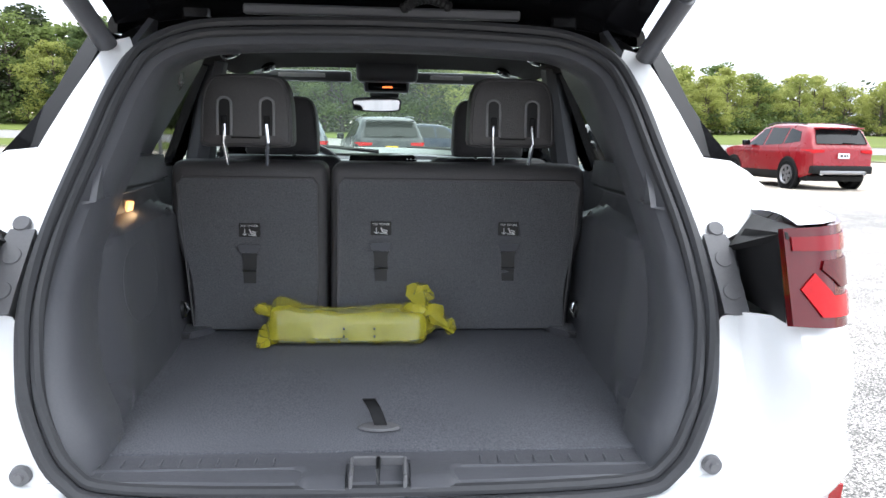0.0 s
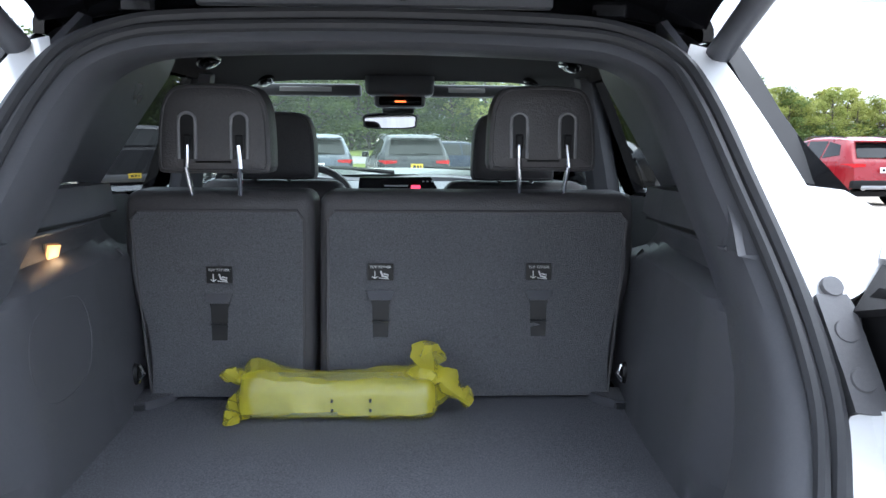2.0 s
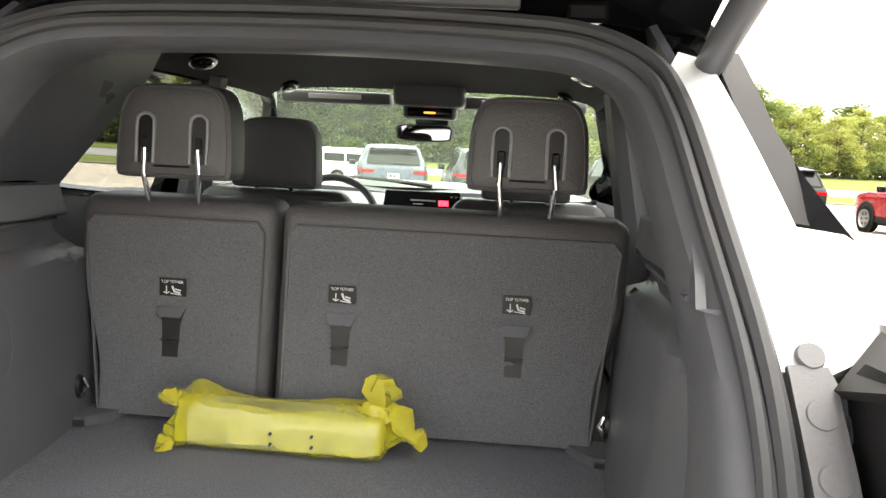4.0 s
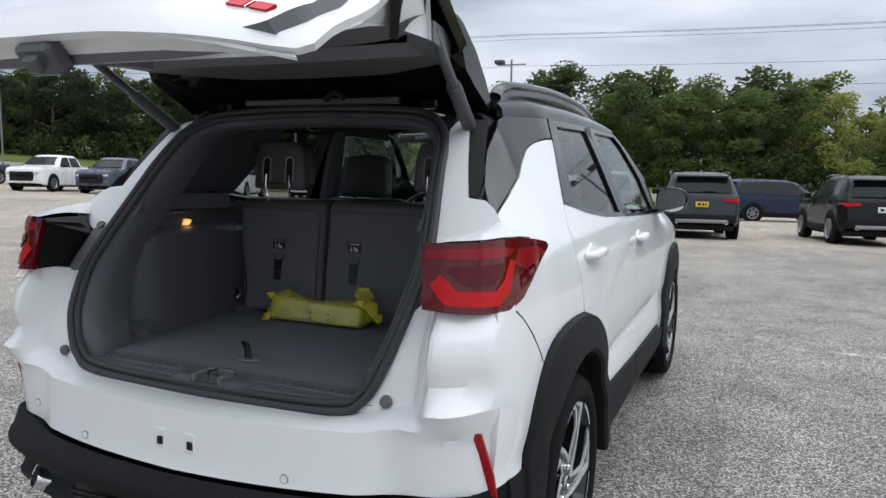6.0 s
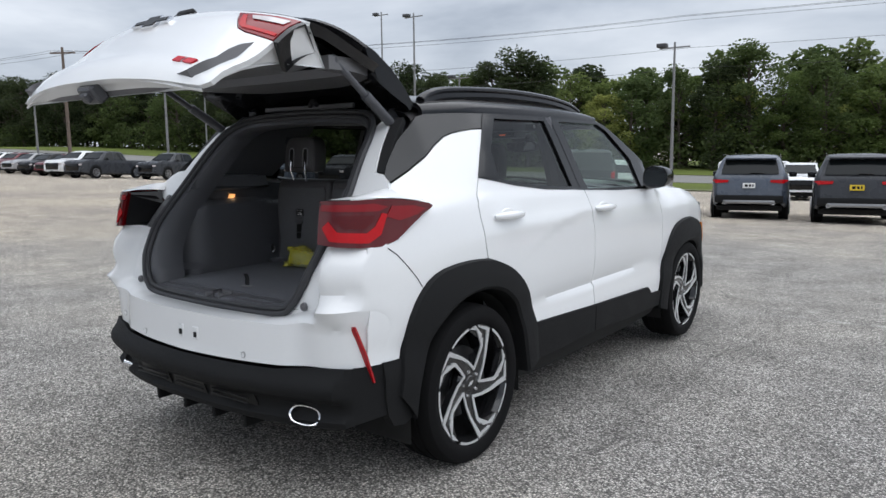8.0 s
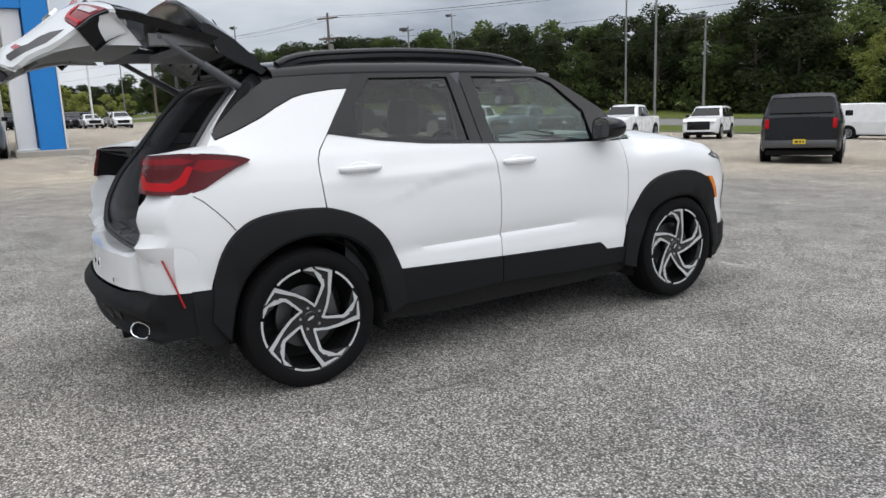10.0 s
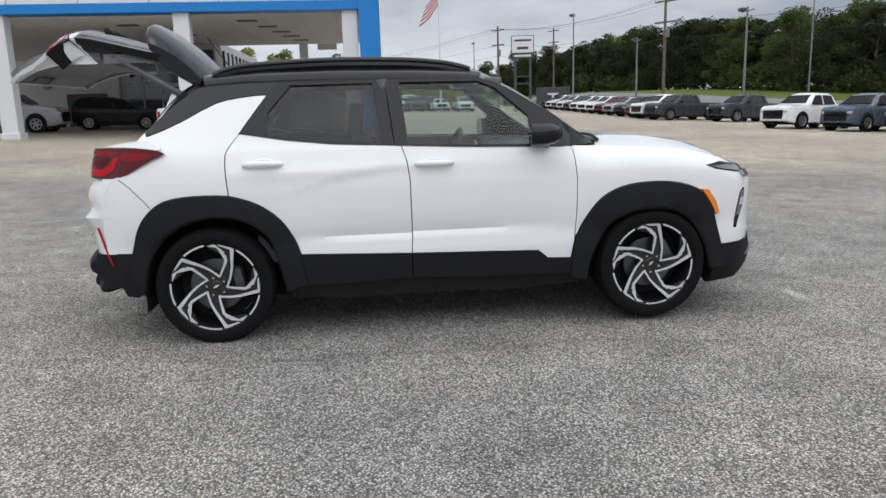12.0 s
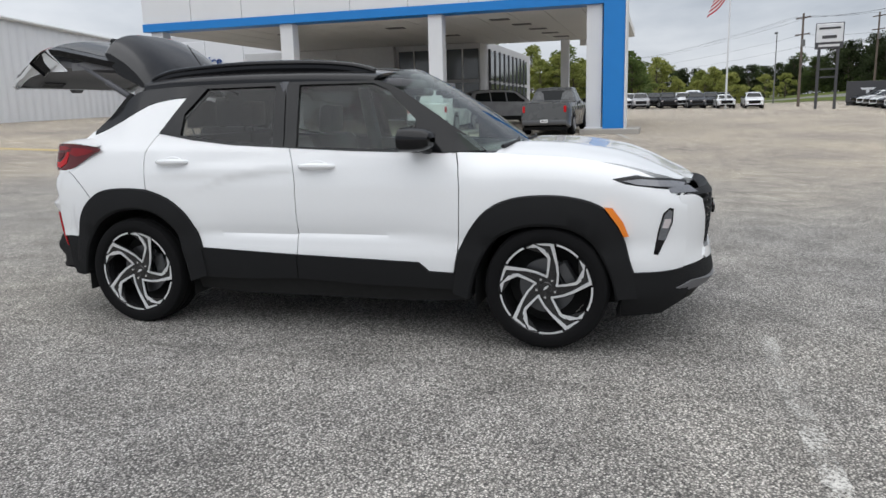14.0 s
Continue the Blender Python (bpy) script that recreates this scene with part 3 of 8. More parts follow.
shield = part("windscreen", skin([(-1, 0), (1, 0), (1, 1), (-1, 1)], shield_fn, 0.12, 0.0), M["glass_screen"], car)
shield.visible_shadow = False
hood = part("hood", skin([(-0.74, 2.31), (-0.4, 2.41), (0, 2.45), (0.4, 2.41), (0.74, 2.31), (0.765, 2.6), (0.76, 2.9), (0.735, 3.05), (0.67, 3.2), (0.55, 3.32), (0.30, 3.40), (0, 3.425), (-0.30, 3.40), (-0.55, 3.32), (-0.67, 3.2), (-0.735, 3.05), (-0.76, 2.9), (-0.765, 2.6)],
                         hood_fn, 0.06, 0.03), white, car)
part("cowl", skin([(-0.74, 2.20), (0.74, 2.20), (0.74, 2.30), (0.4, 2.40), (0, 2.44), (-0.4, 2.40), (-0.74, 2.30)], lambda x, y: (x, y, 1.085 + 0.01 * math.sin(9 * x)), 0.1, 0.02), M["trim_dark"], car)
for sx, x1, x0, ln in ((1, 0.62, 0.1, 0.62), (1, -0.05, -0.55, 0.5)):
    bm = bmesh.new()
    add_tube(bm, [(x1, 2.36, 1.105), ((x0 + x1) / 2, 2.405, 1.125), (x0, 2.36, 1.135)], [0.012, 0.01, 0.006], 6)
    part("windscreen_wiper", bm, M["rubber"], car)
for sgn in (1, -1):
    rail = bmesh.new()
    rp = [(sgn * 0.575, 0.03, 1.555), (sgn * 0.565, 0.10, 1.585), (sgn * 0.56, 0.25, 1.61), (sgn * 0.558, 0.7, 1.63), (sgn * 0.555, 1.15, 1.622), (sgn * 0.55, 1.40, 1.60), (sgn * 0.548, 1.52, 1.575), (sgn * 0.548, 1.57, 1.558)]
    add_tube(rail, spline(rp, 5), 0.021, 10, flat=0.8)
    add_tube(rail, [Vector(p) - Vector((0, 0, 0.03)) for p in spline(rp, 5)], 0.019, 8, flat=1.4)
    part("roof_rail", rail, gloss, car)
fin = bmesh.new()
add_tube(fin, [(0.0, 0.10, 1.60), (0, 0.06, 1.615), (0, 0.02, 1.60)], [0.03, 0.032, 0.024], 10, flat=0.7)
add_tube(fin, [(0, 0.05, 1.62), (0, -0.09, 1.83)], [0.0045, 0.003], 6)
part("antenna", fin, gloss, car)

# front end
nose_white = [(0.42, 0.455), (0.64, 0.445), (0.668, 0.46), (0.665, 0.64), (0.665, 0.83), (0.64, 0.848), (0.55, 0.828), (0.49, 0.80), (0.44, 0.70), (0.40, 0.60), (0.385, 0.50)]
both("bumper_corner", nose_white, nose_fn, white, car, 0.05, 0.03, flip=True)
part("upper_grille", skin([(-0.68, 0.840), (-0.3, 0.815), (0.3, 0.815), (0.68, 0.840), (0.62, 0.857), (0.3, 0.862), (0, 0.864), (-0.3, 0.862), (-0.62, 0.857)], lambda x, z: nose_fn(x, z), 0.06, 0.06, flip=True), M["rubber"], car)
both("bumper_chin", [(0.0, 0.452), (0.42, 0.455), (0.44, 0.47), (0.40, 0.512), (0.0, 0.505)], lambda x, z: (lambda p: (p[0], p[1] + 0.012, p[2]))(nose_fn(x, z)), white, car, 0.05, 0.03, flip=True)
part("grille_back", skin([(-0.48, 0.48), (0.48, 0.48), (0.54, 0.70), (0.54, 0.83), (-0.54, 0.83), (-0.54, 0.70)], lambda x, z: (lambda p: (p[0], p[1] - 0.03, p[2]))(nose_fn(x, z)), 0.08, 0.02, flip=True), M["under"], car)
for i in range(7):
    z = 0.535 + 0.042 * i
    edge = lerp_table([(0.50, 0.375), (0.60, 0.39), (0.70, 0.43), (0.80, 0.48)], z)
    bm = bmesh.new()
    add_tube(bm, [(edge * j / 6, nose_fn(edge * j / 6, z)[1] - 0.008, z + (0.010 if j % 2 else -0.010)) for j in range(-6, 7)], 0.008, 6)
    part("grille_bar", bm, M["rubber"], car)
part("front_emblem", prism([(-0.10, 0.66), (0.04, 0.66), (0.05, 0.685), (0.10, 0.685), (0.10, 0.715), (-0.04, 0.715), (-0.05, 0.74), (-0.10, 0.70)], lambda a, b, t: (a, 3.53 + t, b), 0.0, 0.02), gloss, car)
both("front_skirt", [(0.0, 0.23), (0.35, 0.22), (0.66, 0.25), (0.72, 0.30), (0.705, 0.455), (0.64, 0.44), (0.42, 0.452), (0.38, 0.452), (0.0, 0.452)], nose_fn, clad, car, 0.05, 0.05, 0.004, flip=True)
both("skirt_corner", [(3.10, 0.44), (3.36, 0.44), (3.40, 0.38), (3.38, 0.27), (3.25, 0.20), (3.02, 0.19), (3.05, 0.30)], lambda y, z: (side(y, 0.42)[0] + 0.02 - 0.5 * max(0, 0.30 - z), y, z), clad, car, 0.05, 0.05)
both("skid_trim", [(0.05, 0.31), (0.62, 0.32), (0.70, 0.345), (0.62, 0.365), (0.05, 0.34)], nose_fn, M["trim_pocket"], car, 0.06, 0.02, 0.02, flip=True)
both("headlight", [(0.52, 0.84), (0.70, 0.85), (0.70, 0.878), (0.56, 0.882)], nose_fn, M["head_lens"], car, 0.05, 0.02, 0.006, flip=True)
lamp_strip = [(2.985, 0.937), (3.05, 0.911), (3.20, 0.885), (3.34, 0.860), (3.375, 0.866), (3.36, 0.905), (3.28, 0.925), (3.12, 0.945)]
both("headlight_wing", lamp_strip, side, gloss, car, 0.04, 0.02, 0.001)
both("running_light", [(3.035, 0.926), (3.11, 0.904), (3.22, 0.889), (3.345, 0.872), (3.352, 0.893), (3.28, 0.911), (3.12, 0.931)], side, M["head_lens"], car, 0.05, 0.01, 0.007)
both("fog_light", [(3.203, 0.535), (3.226, 0.530), (3.262, 0.610), (3.296, 0.700), (3.298, 0.772), (3.278, 0.780), (3.246, 0.752), (3.222, 0.660)], side, gloss, car, 0.05, 0.03, 0.002)
both("fog_lens", [(3.222, 0.612), (3.256, 0.606), (3.288, 0.702), (3.290, 0.760), (3.276, 0.768), (3.252, 0.744), (3.230, 0.660)], side, M["fog_glass"], car, 0.05, 0.01, 0.005)
both("fog_lamp", [(3.240, 0.676), (3.268, 0.672), (3.282, 0.708), (3.278, 0.722), (3.252, 0.722)], side, M["lamp_clear"], car, 0.05, 0.006, 0.009)
both("side_marker", [(2.945, 0.795), (2.99, 0.79), (3.045, 0.715), (3.075, 0.64), (3.05, 0.635), (3.015, 0.70)], lambda y, z: (side(y, z)[0] + 0.018, y, z), M["amber"], car, 0.04, 0.02, 0.004, "amber side marker lamp")

# rear end under the tailgate


def ease(a, b, v):
    t = min(1.0, max(0.0, (v - a) / (b - a)))
    return t * t * (3 - 2 * t)


def bumper_fn(x, z):
    """The white rear bumper: flat in the middle, swelling into the corners and rolling in towards the tailgate opening."""
    ax = abs(x)
    k = ease(0.52, 0.68, ax)
    y = tail_fn(x, z)[1] * (1 - k) + corner_fn(ax, z)[1] * k
    roll = (1 - ease(0.622, 0.70, ax)) * ease(0.685, 0.755, z)
    return (x, y * (1 - roll) + frame_fn(x, z)[1] * roll, z)


def bumper_row(x):
    """One upright cut through the bumper, the load lip and the flank of the tailgate opening."""
    ax = abs(x)
    k = ease(0.622, 0.70, ax)
    zf = 0.70 + 0.02 * ease(0.50, 0.64, ax)
    zb = lerp_table([(0, 0.696), (0.40, 0.706), (0.49, 0.724), (0.55, 0.742), (0.64, 0.765), (0.81, 0.77)], ax)
    top = lerp_table([(0, 0.697), (0.40, 0.710), (0.46, 0.728), (0.500, 0.748), (0.550, 0.832), (0.578, 0.93), (0.590, 0.985), (0.625, 0.992), (0.66, 1.003), (0.73, 1.0), (0.795, 0.995), (0.86, 0.985)], ax)
    low = lerp_table([(0, 0.54), (0.5, 0.548), (0.65, 0.555), (0.81, 0.55)], ax)

    def outer(z):
        e = ease(0.52, 0.68, ax)
        return tail_fn(x, min(z, 0.70))[1] * (1 - e) + corner_fn(ax, z)[1] * e

    def inner(z):
        return frame_fn(x, z)[1] * (1 - k) + outer(z) * k
    pts = [(outer(low + (zf - low) * i / 7), low + (zf - low) * i / 7) for i in range(8)]
    y0, y1 = outer(zf), inner(zb)
    for i in range(1, 6):
        v = i / 5
        pts.append((y0 + (y1 - y0) * v, zf + (zb - zf) * v + 0.010 * math.sin(math.pi * v) * (1 - k) * (1 - v)))
    for i in range(1, 9):
        z = zb + max(0.0, top - zb) * i / 8
        pts.append((inner(z), z))
    if ax < 0.795:
        return [(x, y, z) for y, z in pts]
    return [(math.copysign(min(ax, side(y, z)[0] + 0.002), x), y, z) for y, z in pts]


shell = bmesh.new()
half_x = [0.05 * i for i in range(9)] + [0.40 + 0.0125 * i for i in range(1, 25)] + [0.72, 0.74, 0.76, 0.775, 0.79, 0.80, 0.81, 0.82, 0.83, 0.84, 0.85, 0.86]
cols = [[shell.verts.new(p) for p in bumper_row(x)] for x in [-x for x in half_x[:0:-1]] + half_x]
for a, b in zip(cols, cols[1:]):
    for i in range(len(a) - 1):
        shell.faces.new((a[i], b[i], b[i + 1], a[i + 1]))
part("bumper_skin", shell, white, car)
def skirt_fn(x, z):
    """The black skirt: as the tail in the middle, cut back at its corners."""
    y = tail_fn(x, z)[1]
    return (x, max(y, chamfer(abs(x))) if z > 0.30 else y, z)


part("rear_skirt", skin([(-0.838, 0.555), (-0.80, 0.555), (-0.62, 0.55), (-0.5, 0.535), (0, 0.53), (0.5, 0.535), (0.62, 0.55), (0.80, 0.555), (0.838, 0.555), (0.838, 0.36), (0.70, 0.31), (0.4, 0.27), (0, 0.265), (-0.4, 0.27), (-0.70, 0.31), (-0.838, 0.36)], skirt_fn, 0.018, 0.06, 0.004), clad, car)
both("skirt_side", [(-0.540, 0.562), (-0.44, 0.56), (-0.40, 0.47), (-0.385, 0.33), (-0.44, 0.30), (-0.50, 0.31), (-0.525, 0.36), (-0.535, 0.43)], lambda y, z: (side(y, max(z, 0.4))[0] + 0.006, y, z), clad, car, 0.03, 0.05, 0.002)
for x0, x1 in ((-0.40, -0.135), (-0.115, 0.115), (0.135, 0.40)):
    vent = bmesh.new()
    add_prism(vent, [(x0, 0.372), (x1, 0.372), (x1 - 0.012, 0.424), (x0 + 0.012, 0.424)], lambda a, b, t: (a, tail_fn(a, b)[1] - 0.006 + t, b), 0.0, 0.012)
    for z in (0.387, 0.405):
        add_box(vent, x0 + 0.02, x1 - 0.02, -0.806, -0.795, z, z + 0.006, 0.002, 1)
    bmesh.ops.recalc_face_normals(vent, faces=vent.faces[:])
    part("diffuser", vent, M["sticker_black"], car)
for x in (-0.30, -0.10, 0.10, 0.30):
    part("diffuser_fin", box(x - 0.010, x + 0.010, -0.765, -0.66, 0.262, 0.315, 0.005, 1), clad, car)
for sgn in (1, -1):
    oval = [tuple(p)[:2] for p in spline([(0.062, 0.0), (0.045, 0.028), (0.0, 0.036), (-0.045, 0.028), (-0.062, 0.0), (-0.045, -0.028), (0.0, -0.036), (0.045, -0.028)], 3, True)]
    em = pose(sgn * 0.612, -0.722, 0.366, -25, sgn * 12, sgn * 30)
    ring = lambda k, d: [em @ Vector((a * k, d, b * k)) for a, b in oval]
    tip = part("exhaust_tip", ring_band([ring(1.0, 0.05), ring(1.0, -0.012), ring(0.97, -0.018), ring(0.86, -0.016), ring(0.84, 0.0), ring(0.80, 0.05)]), M["chrome"], car)
    part("exhaust_bore", prism([(a * 0.83, b * 0.83) for a, b in oval], lambda a, b, t: em @ Vector((a, t, b)), 0.02, 0.03), M["sticker_black"], tip)
    def bar(a, b, t):
        y = -0.640 + (0.706 - b) * 0.32
        return (sgn * a, y - t, b)
    part("reflector", prism([(0.776, 0.710), (0.801, 0.712), (0.822, 0.60), (0.826, 0.492), (0.803, 0.490), (0.797, 0.60)], bar, -0.004, 0.004), M["reflector"], car, "upright red bumper reflector")
for x, z in ((-0.34, 0.568), (0.338, 0.568), (-0.62, 0.60)):
    s = lathe([(0.001, 0.002), (0.0095, 0.002), (0.0105, 0.0)], "y", (x, bumper_fn(x, z)[1] - 0.003, z), 16)
    sens = part("parking_sensor", s, white, car)
    part("sensor_ring", tube([(x + 0.0115 * math.cos(a), bumper_fn(x, z)[1] - 0.002, z + 0.0115 * math.sin(a)) for a in [2 * math.pi * i / 14 for i in range(15)]], 0.0012, 5), M["trim_pocket"], sens)
for x in (-0.045, 0.055):
    bm = box(x - 0.018, x + 0.018, tail_fn(x, 0.615)[1] - 0.004, tail_fn(x, 0.615)[1] + 0.01, 0.59, 0.642, 0.003, 1)
    part("plate_bracket", bm, white, car)
    part("plate_clip", box(x - 0.005, x + 0.012, tail_fn(x, 0.6)[1] - 0.008, tail_fn(x, 0.6)[1], 0.60, 0.622, 0.002, 1), M["rubber"], car)

# the tailgate opening
frame_up = [(0.592, 1.108), (0.645, 1.108), (0.70, 1.13), (0.778, 1.165), (0.745, 1.20), (0.722, 1.225), (0.690, 1.246), (0.636, 1.252), (0.60, 1.36), (0.565, 1.46), (0.525, 1.472), (0.508, 1.445), (0.533, 1.375), (0.546, 1.315), (0.563, 1.235), (0.586, 1.13)]
both("opening_pillar", frame_up, frame_fn, white, car, 0.05, 0.03)
both("pillar_shut", [(0.632, 1.256), (0.690, 1.248), (0.665, 1.31), (0.642, 1.36), (0.613, 1.475), (0.572, 1.475), (0.60, 1.355)], lambda x, z: (lambda p: (p[0], p[1] + 0.012 + 0.25 * (x - 0.62), p[2]))(frame_fn(x, z)), M["rubber"], car, 0.05, 0.03)
part("hinge_shelf", skin([(-0.55, 1.505), (-0.42, 1.53), (0, 1.553), (0.42, 1.53), (0.55, 1.505), (0.52, 1.46), (0.42, 1.51), (0.30, 1.525), (0, 1.532), (-0.30, 1.525), (-0.42, 1.51), (-0.52, 1.46)], lambda x, z: (x, -0.06 + (1.53 - z) * 0.6, z), 0.06, 0.03), gloss, car)
for sgn in (1, -1):
    plate = skin([(0.603, 0.99), (0.648, 0.985), (0.645, 1.10), (0.64, 1.112), (0.598, 1.112)], frame_fn if sgn > 0 else mirror_fn(frame_fn), 0.06, 0.02, 0.008, flip=sgn < 0)
    cap = part("lamp_cover", plate, M["trim_pocket"], car, "grey plastic lamp cover")
    for z, r in ((1.028, 0.0155), (1.078, 0.0155), (1.128, 0.014)):
        y = frame_fn(0.624, z)[1]
        d = lathe([(0.001, 0.0), (r, 0.0), (r + 0.002, 0.006)], "y", (0, 0, 0), 20)
        bmesh.ops.transform(d, matrix=pose(sgn * 0.624, y - 0.014, z, -38, 0, 0), verts=d.verts)
        part("cover_screw_cap", d, M["trim_pocket"], cap)
    y = frame_fn(0.555, 0.757)[1]
    d = lathe([(0.001, -0.012), (0.007, -0.012), (0.008, -0.007), (0.015, -0.006), (0.0165, 0.004)], "y", (sgn * 0.556, y - 0.006, 0.760), 20)
    part("bump_stop", d, M["trim_pocket"], car)


def at_frame(loop, dy):
    return [(p[0], frame_fn(p[0], p[1])[1] + dy, p[1]) for p in loop]


seal = bmesh.new()
add_tube(seal, at_frame(inset(OPEN_LOOP, 0.010), -0.012), 0.012, 8, True)
add_tube(seal, at_frame(inset(OPEN_LOOP, 0.030), -0.006), 0.010, 8, True)
part("door_seal", seal, M["seal"], car)


def at_trim(loop, dy):
    """As at_frame, kept under the level of the cargo floor along the bottom."""
    return [(p[0], p[1], min(p[2], 0.742) if p[2] < 0.80 and abs(p[0]) < 0.50 else p[2]) for p in at_frame(loop, dy)]


part("opening_trim", ring_band([at_frame(inset(OPEN_LOOP, 0.028), 0.0), at_trim(inset(OPEN_LOOP, 0.040), 0.004), at_trim(inset(OPEN_LOOP, 0.056), 0.018), at_trim(inset(OPEN_LOOP, 0.066), 0.045), at_trim(inset(OPEN_LOOP, 0.070), 0.09), at_trim(inset(OPEN_LOOP, 0.066), 0.15)]), M["trim_dark"], car)

# tail lamps on the body
LAMP = spline([(0.652, -0.672), (0.73, -0.657), (0.785, -0.605), (0.815, -0.50), (0.832, -0.36), (0.838, -0.215)], 8)
LAMP_AT = along([(p[0], p[1]) for p in LAMP])


def lamp_fn(s, z):
    p = LAMP_AT(min(max(s, 0.0), 1.0))
    return (p[0] - 0.10 * (z - 1.05), p[1] + 0.22 * (z - 1.0) * (1 - s), z + 0.022 * (1 - s))


lamp_ol = [(0.0, 0.982), (0.15, 0.978), (0.30, 0.976), (0.48, 0.978), (0.60, 1.00), (0.74, 1.05), (0.86, 1.088), (0.96, 1.112), (0.985, 1.122), (0.94, 1.133), (0.80, 1.142), (0.60, 1.150), (0.40, 1.150), (0.20, 1.143), (0.0, 1.135)]
lamp_bits = {
    "lamp_chevron": ([(0.035, 1.040), (0.10, 0.996), (0.36, 0.992), (0.455, 1.022), (0.51, 1.095), (0.465, 1.10), (0.405, 1.050), (0.34, 1.028), (0.15, 1.030), (0.085, 1.066)], M["lamp_glow"]),
    "lamp_signal": ([(0.11, 1.072), (0.19, 1.042), (0.33, 1.042), (0.39, 1.066), (0.41, 1.092), (0.12, 1.086)], M["lamp_deep"]),
    "lamp_band": ([(0.02, 1.100), (0.44, 1.106), (0.52, 1.122), (0.40, 1.134), (0.02, 1.122)], M["lamp_red"]),
    "lamp_wing": ([(0.50, 1.085), (0.62, 1.07), (0.80, 1.09), (0.90, 1.112), (0.76, 1.125), (0.55, 1.125)], M["lamp_red"]),
}
for fn, fl in ((lamp_fn, False), (mirror_fn(lamp_fn), True)):
    lamp = part("tail_lamp", skin(lamp_ol, fn, 0.04, 0.014, 0.004, flip=fl), M["lamp_smoke"], car, "smoked red tail lamp")
    for nm, (ol, mat) in lamp_bits.items():
        part(nm, skin(ol, fn, 0.05, 0.002, 0.007, flip=fl), mat, lamp)
both("lamp_pocket", [(-0.66, 1.004), (-0.47, 1.004), (-0.455, 1.10), (-0.50, 1.135), (-0.64, 1.150)], lambda y, z: (0.654 - 0.10 * (z - 1.05) + 0.06 * (y + 0.66), y, z), M["rubber"], car, 0.06, 0.0)
CAP = [Vector((0.646, -0.648, 1.152)), Vector(lamp_fn(0.06, 1.137)), Vector((0.640, -0.475, 1.098)), Vector((0.702, -0.43, 1.153))]
both("lamp_cap", [(0, 0), (1, 0), (1, 1), (0, 1)], lambda u, v: tuple(CAP[0].lerp(CAP[1], u).lerp(CAP[2].lerp(CAP[3], u), v)), M["rubber"], car, 0.3, 0.012)



def shoulder_fn(s, v):
    """The white shoulder that sweeps from the pillar down to the top edge of the tail lamp."""
    lo = Vector(lamp_fn(s, lerp_table([(0.0, 1.135), (0.2, 1.143), (0.4, 1.15), (0.6, 1.15), (0.8, 1.142), (0.94, 1.133)], s))) + Vector((0, 0.004, 0.004))
    y = lerp_table([(0.0, -0.425), (0.3, -0.385), (0.6, -0.33), (0.9, -0.25)], s)
    z = lerp_table([(0.0, 1.150), (0.3, 1.195), (0.6, 1.19), (0.9, 1.15)], s)
    hi = Vector((0.70, y, z)) if s < 0.02 else Vector(side(y, z)) + Vector((0.002, 0, 0)) if s > 0.3 else Vector((0.70, -0.425, 1.15)).lerp(Vector(side(-0.385, 1.195)), s / 0.3)
    return tuple(lo.lerp(hi, v) + Vector((0.25, -0.5, 1.0)).normalized() * 0.010 * math.sin(math.pi * v) * (1 - s))


both("quarter_shoulder", [(0.055, 0), (0.92, 0), (0.92, 1), (0.055, 1)], shoulder_fn, white, car, 0.09, 0.0)
for fn in (side, mirror_fn(side)):
    part("shut_line", tube([fn(y, z) for y, z in ((-0.49, 0.982), (-0.45, 0.955), (-0.40, 0.905), (-0.35, 0.850), (-0.325, 0.815))], 0.0022, 5), M["rubber"], car)
# underbody, so that nothing shows through
floor_pan = bmesh.new()
add_box(floor_pan, -0.78, 0.78, 0.45, 2.18, 0.24, 0.40, 0.02, 1)
add_box(floor_pan, -0.55, 0.55, -0.70, 0.45, 0.30, 0.66, 0.02, 1)
add_box(floor_pan, -0.55, 0.55, 2.18, 3.25, 0.24, 0.90, 0.02, 1)
part("floor_pan", floor_pan, M["under"], car)
for yc in (0.0, 2.64):
    for sgn in (1, -1):
        wells = bmesh.new()
        arc = [(yc + 0.40 * math.cos(a), 0.34 + 0.40 * math.sin(a)) for a in [math.pi * i / 14 for i in range(15)]]
        rows = [[wells.verts.new((sgn * x, y, z)) for y, z in [(arc[0][0], 0.2), *arc, (arc[-1][0], 0.2)]] for x in (0.85, 0.55)]
        for i in range(len(rows[0]) - 1):
            wells.faces.new((rows[0][i], rows[0][i + 1], rows[1][i + 1], rows[1][i]))
        wells.faces.new(rows[1])
        part("wheel_well", wells, M["under"], car)

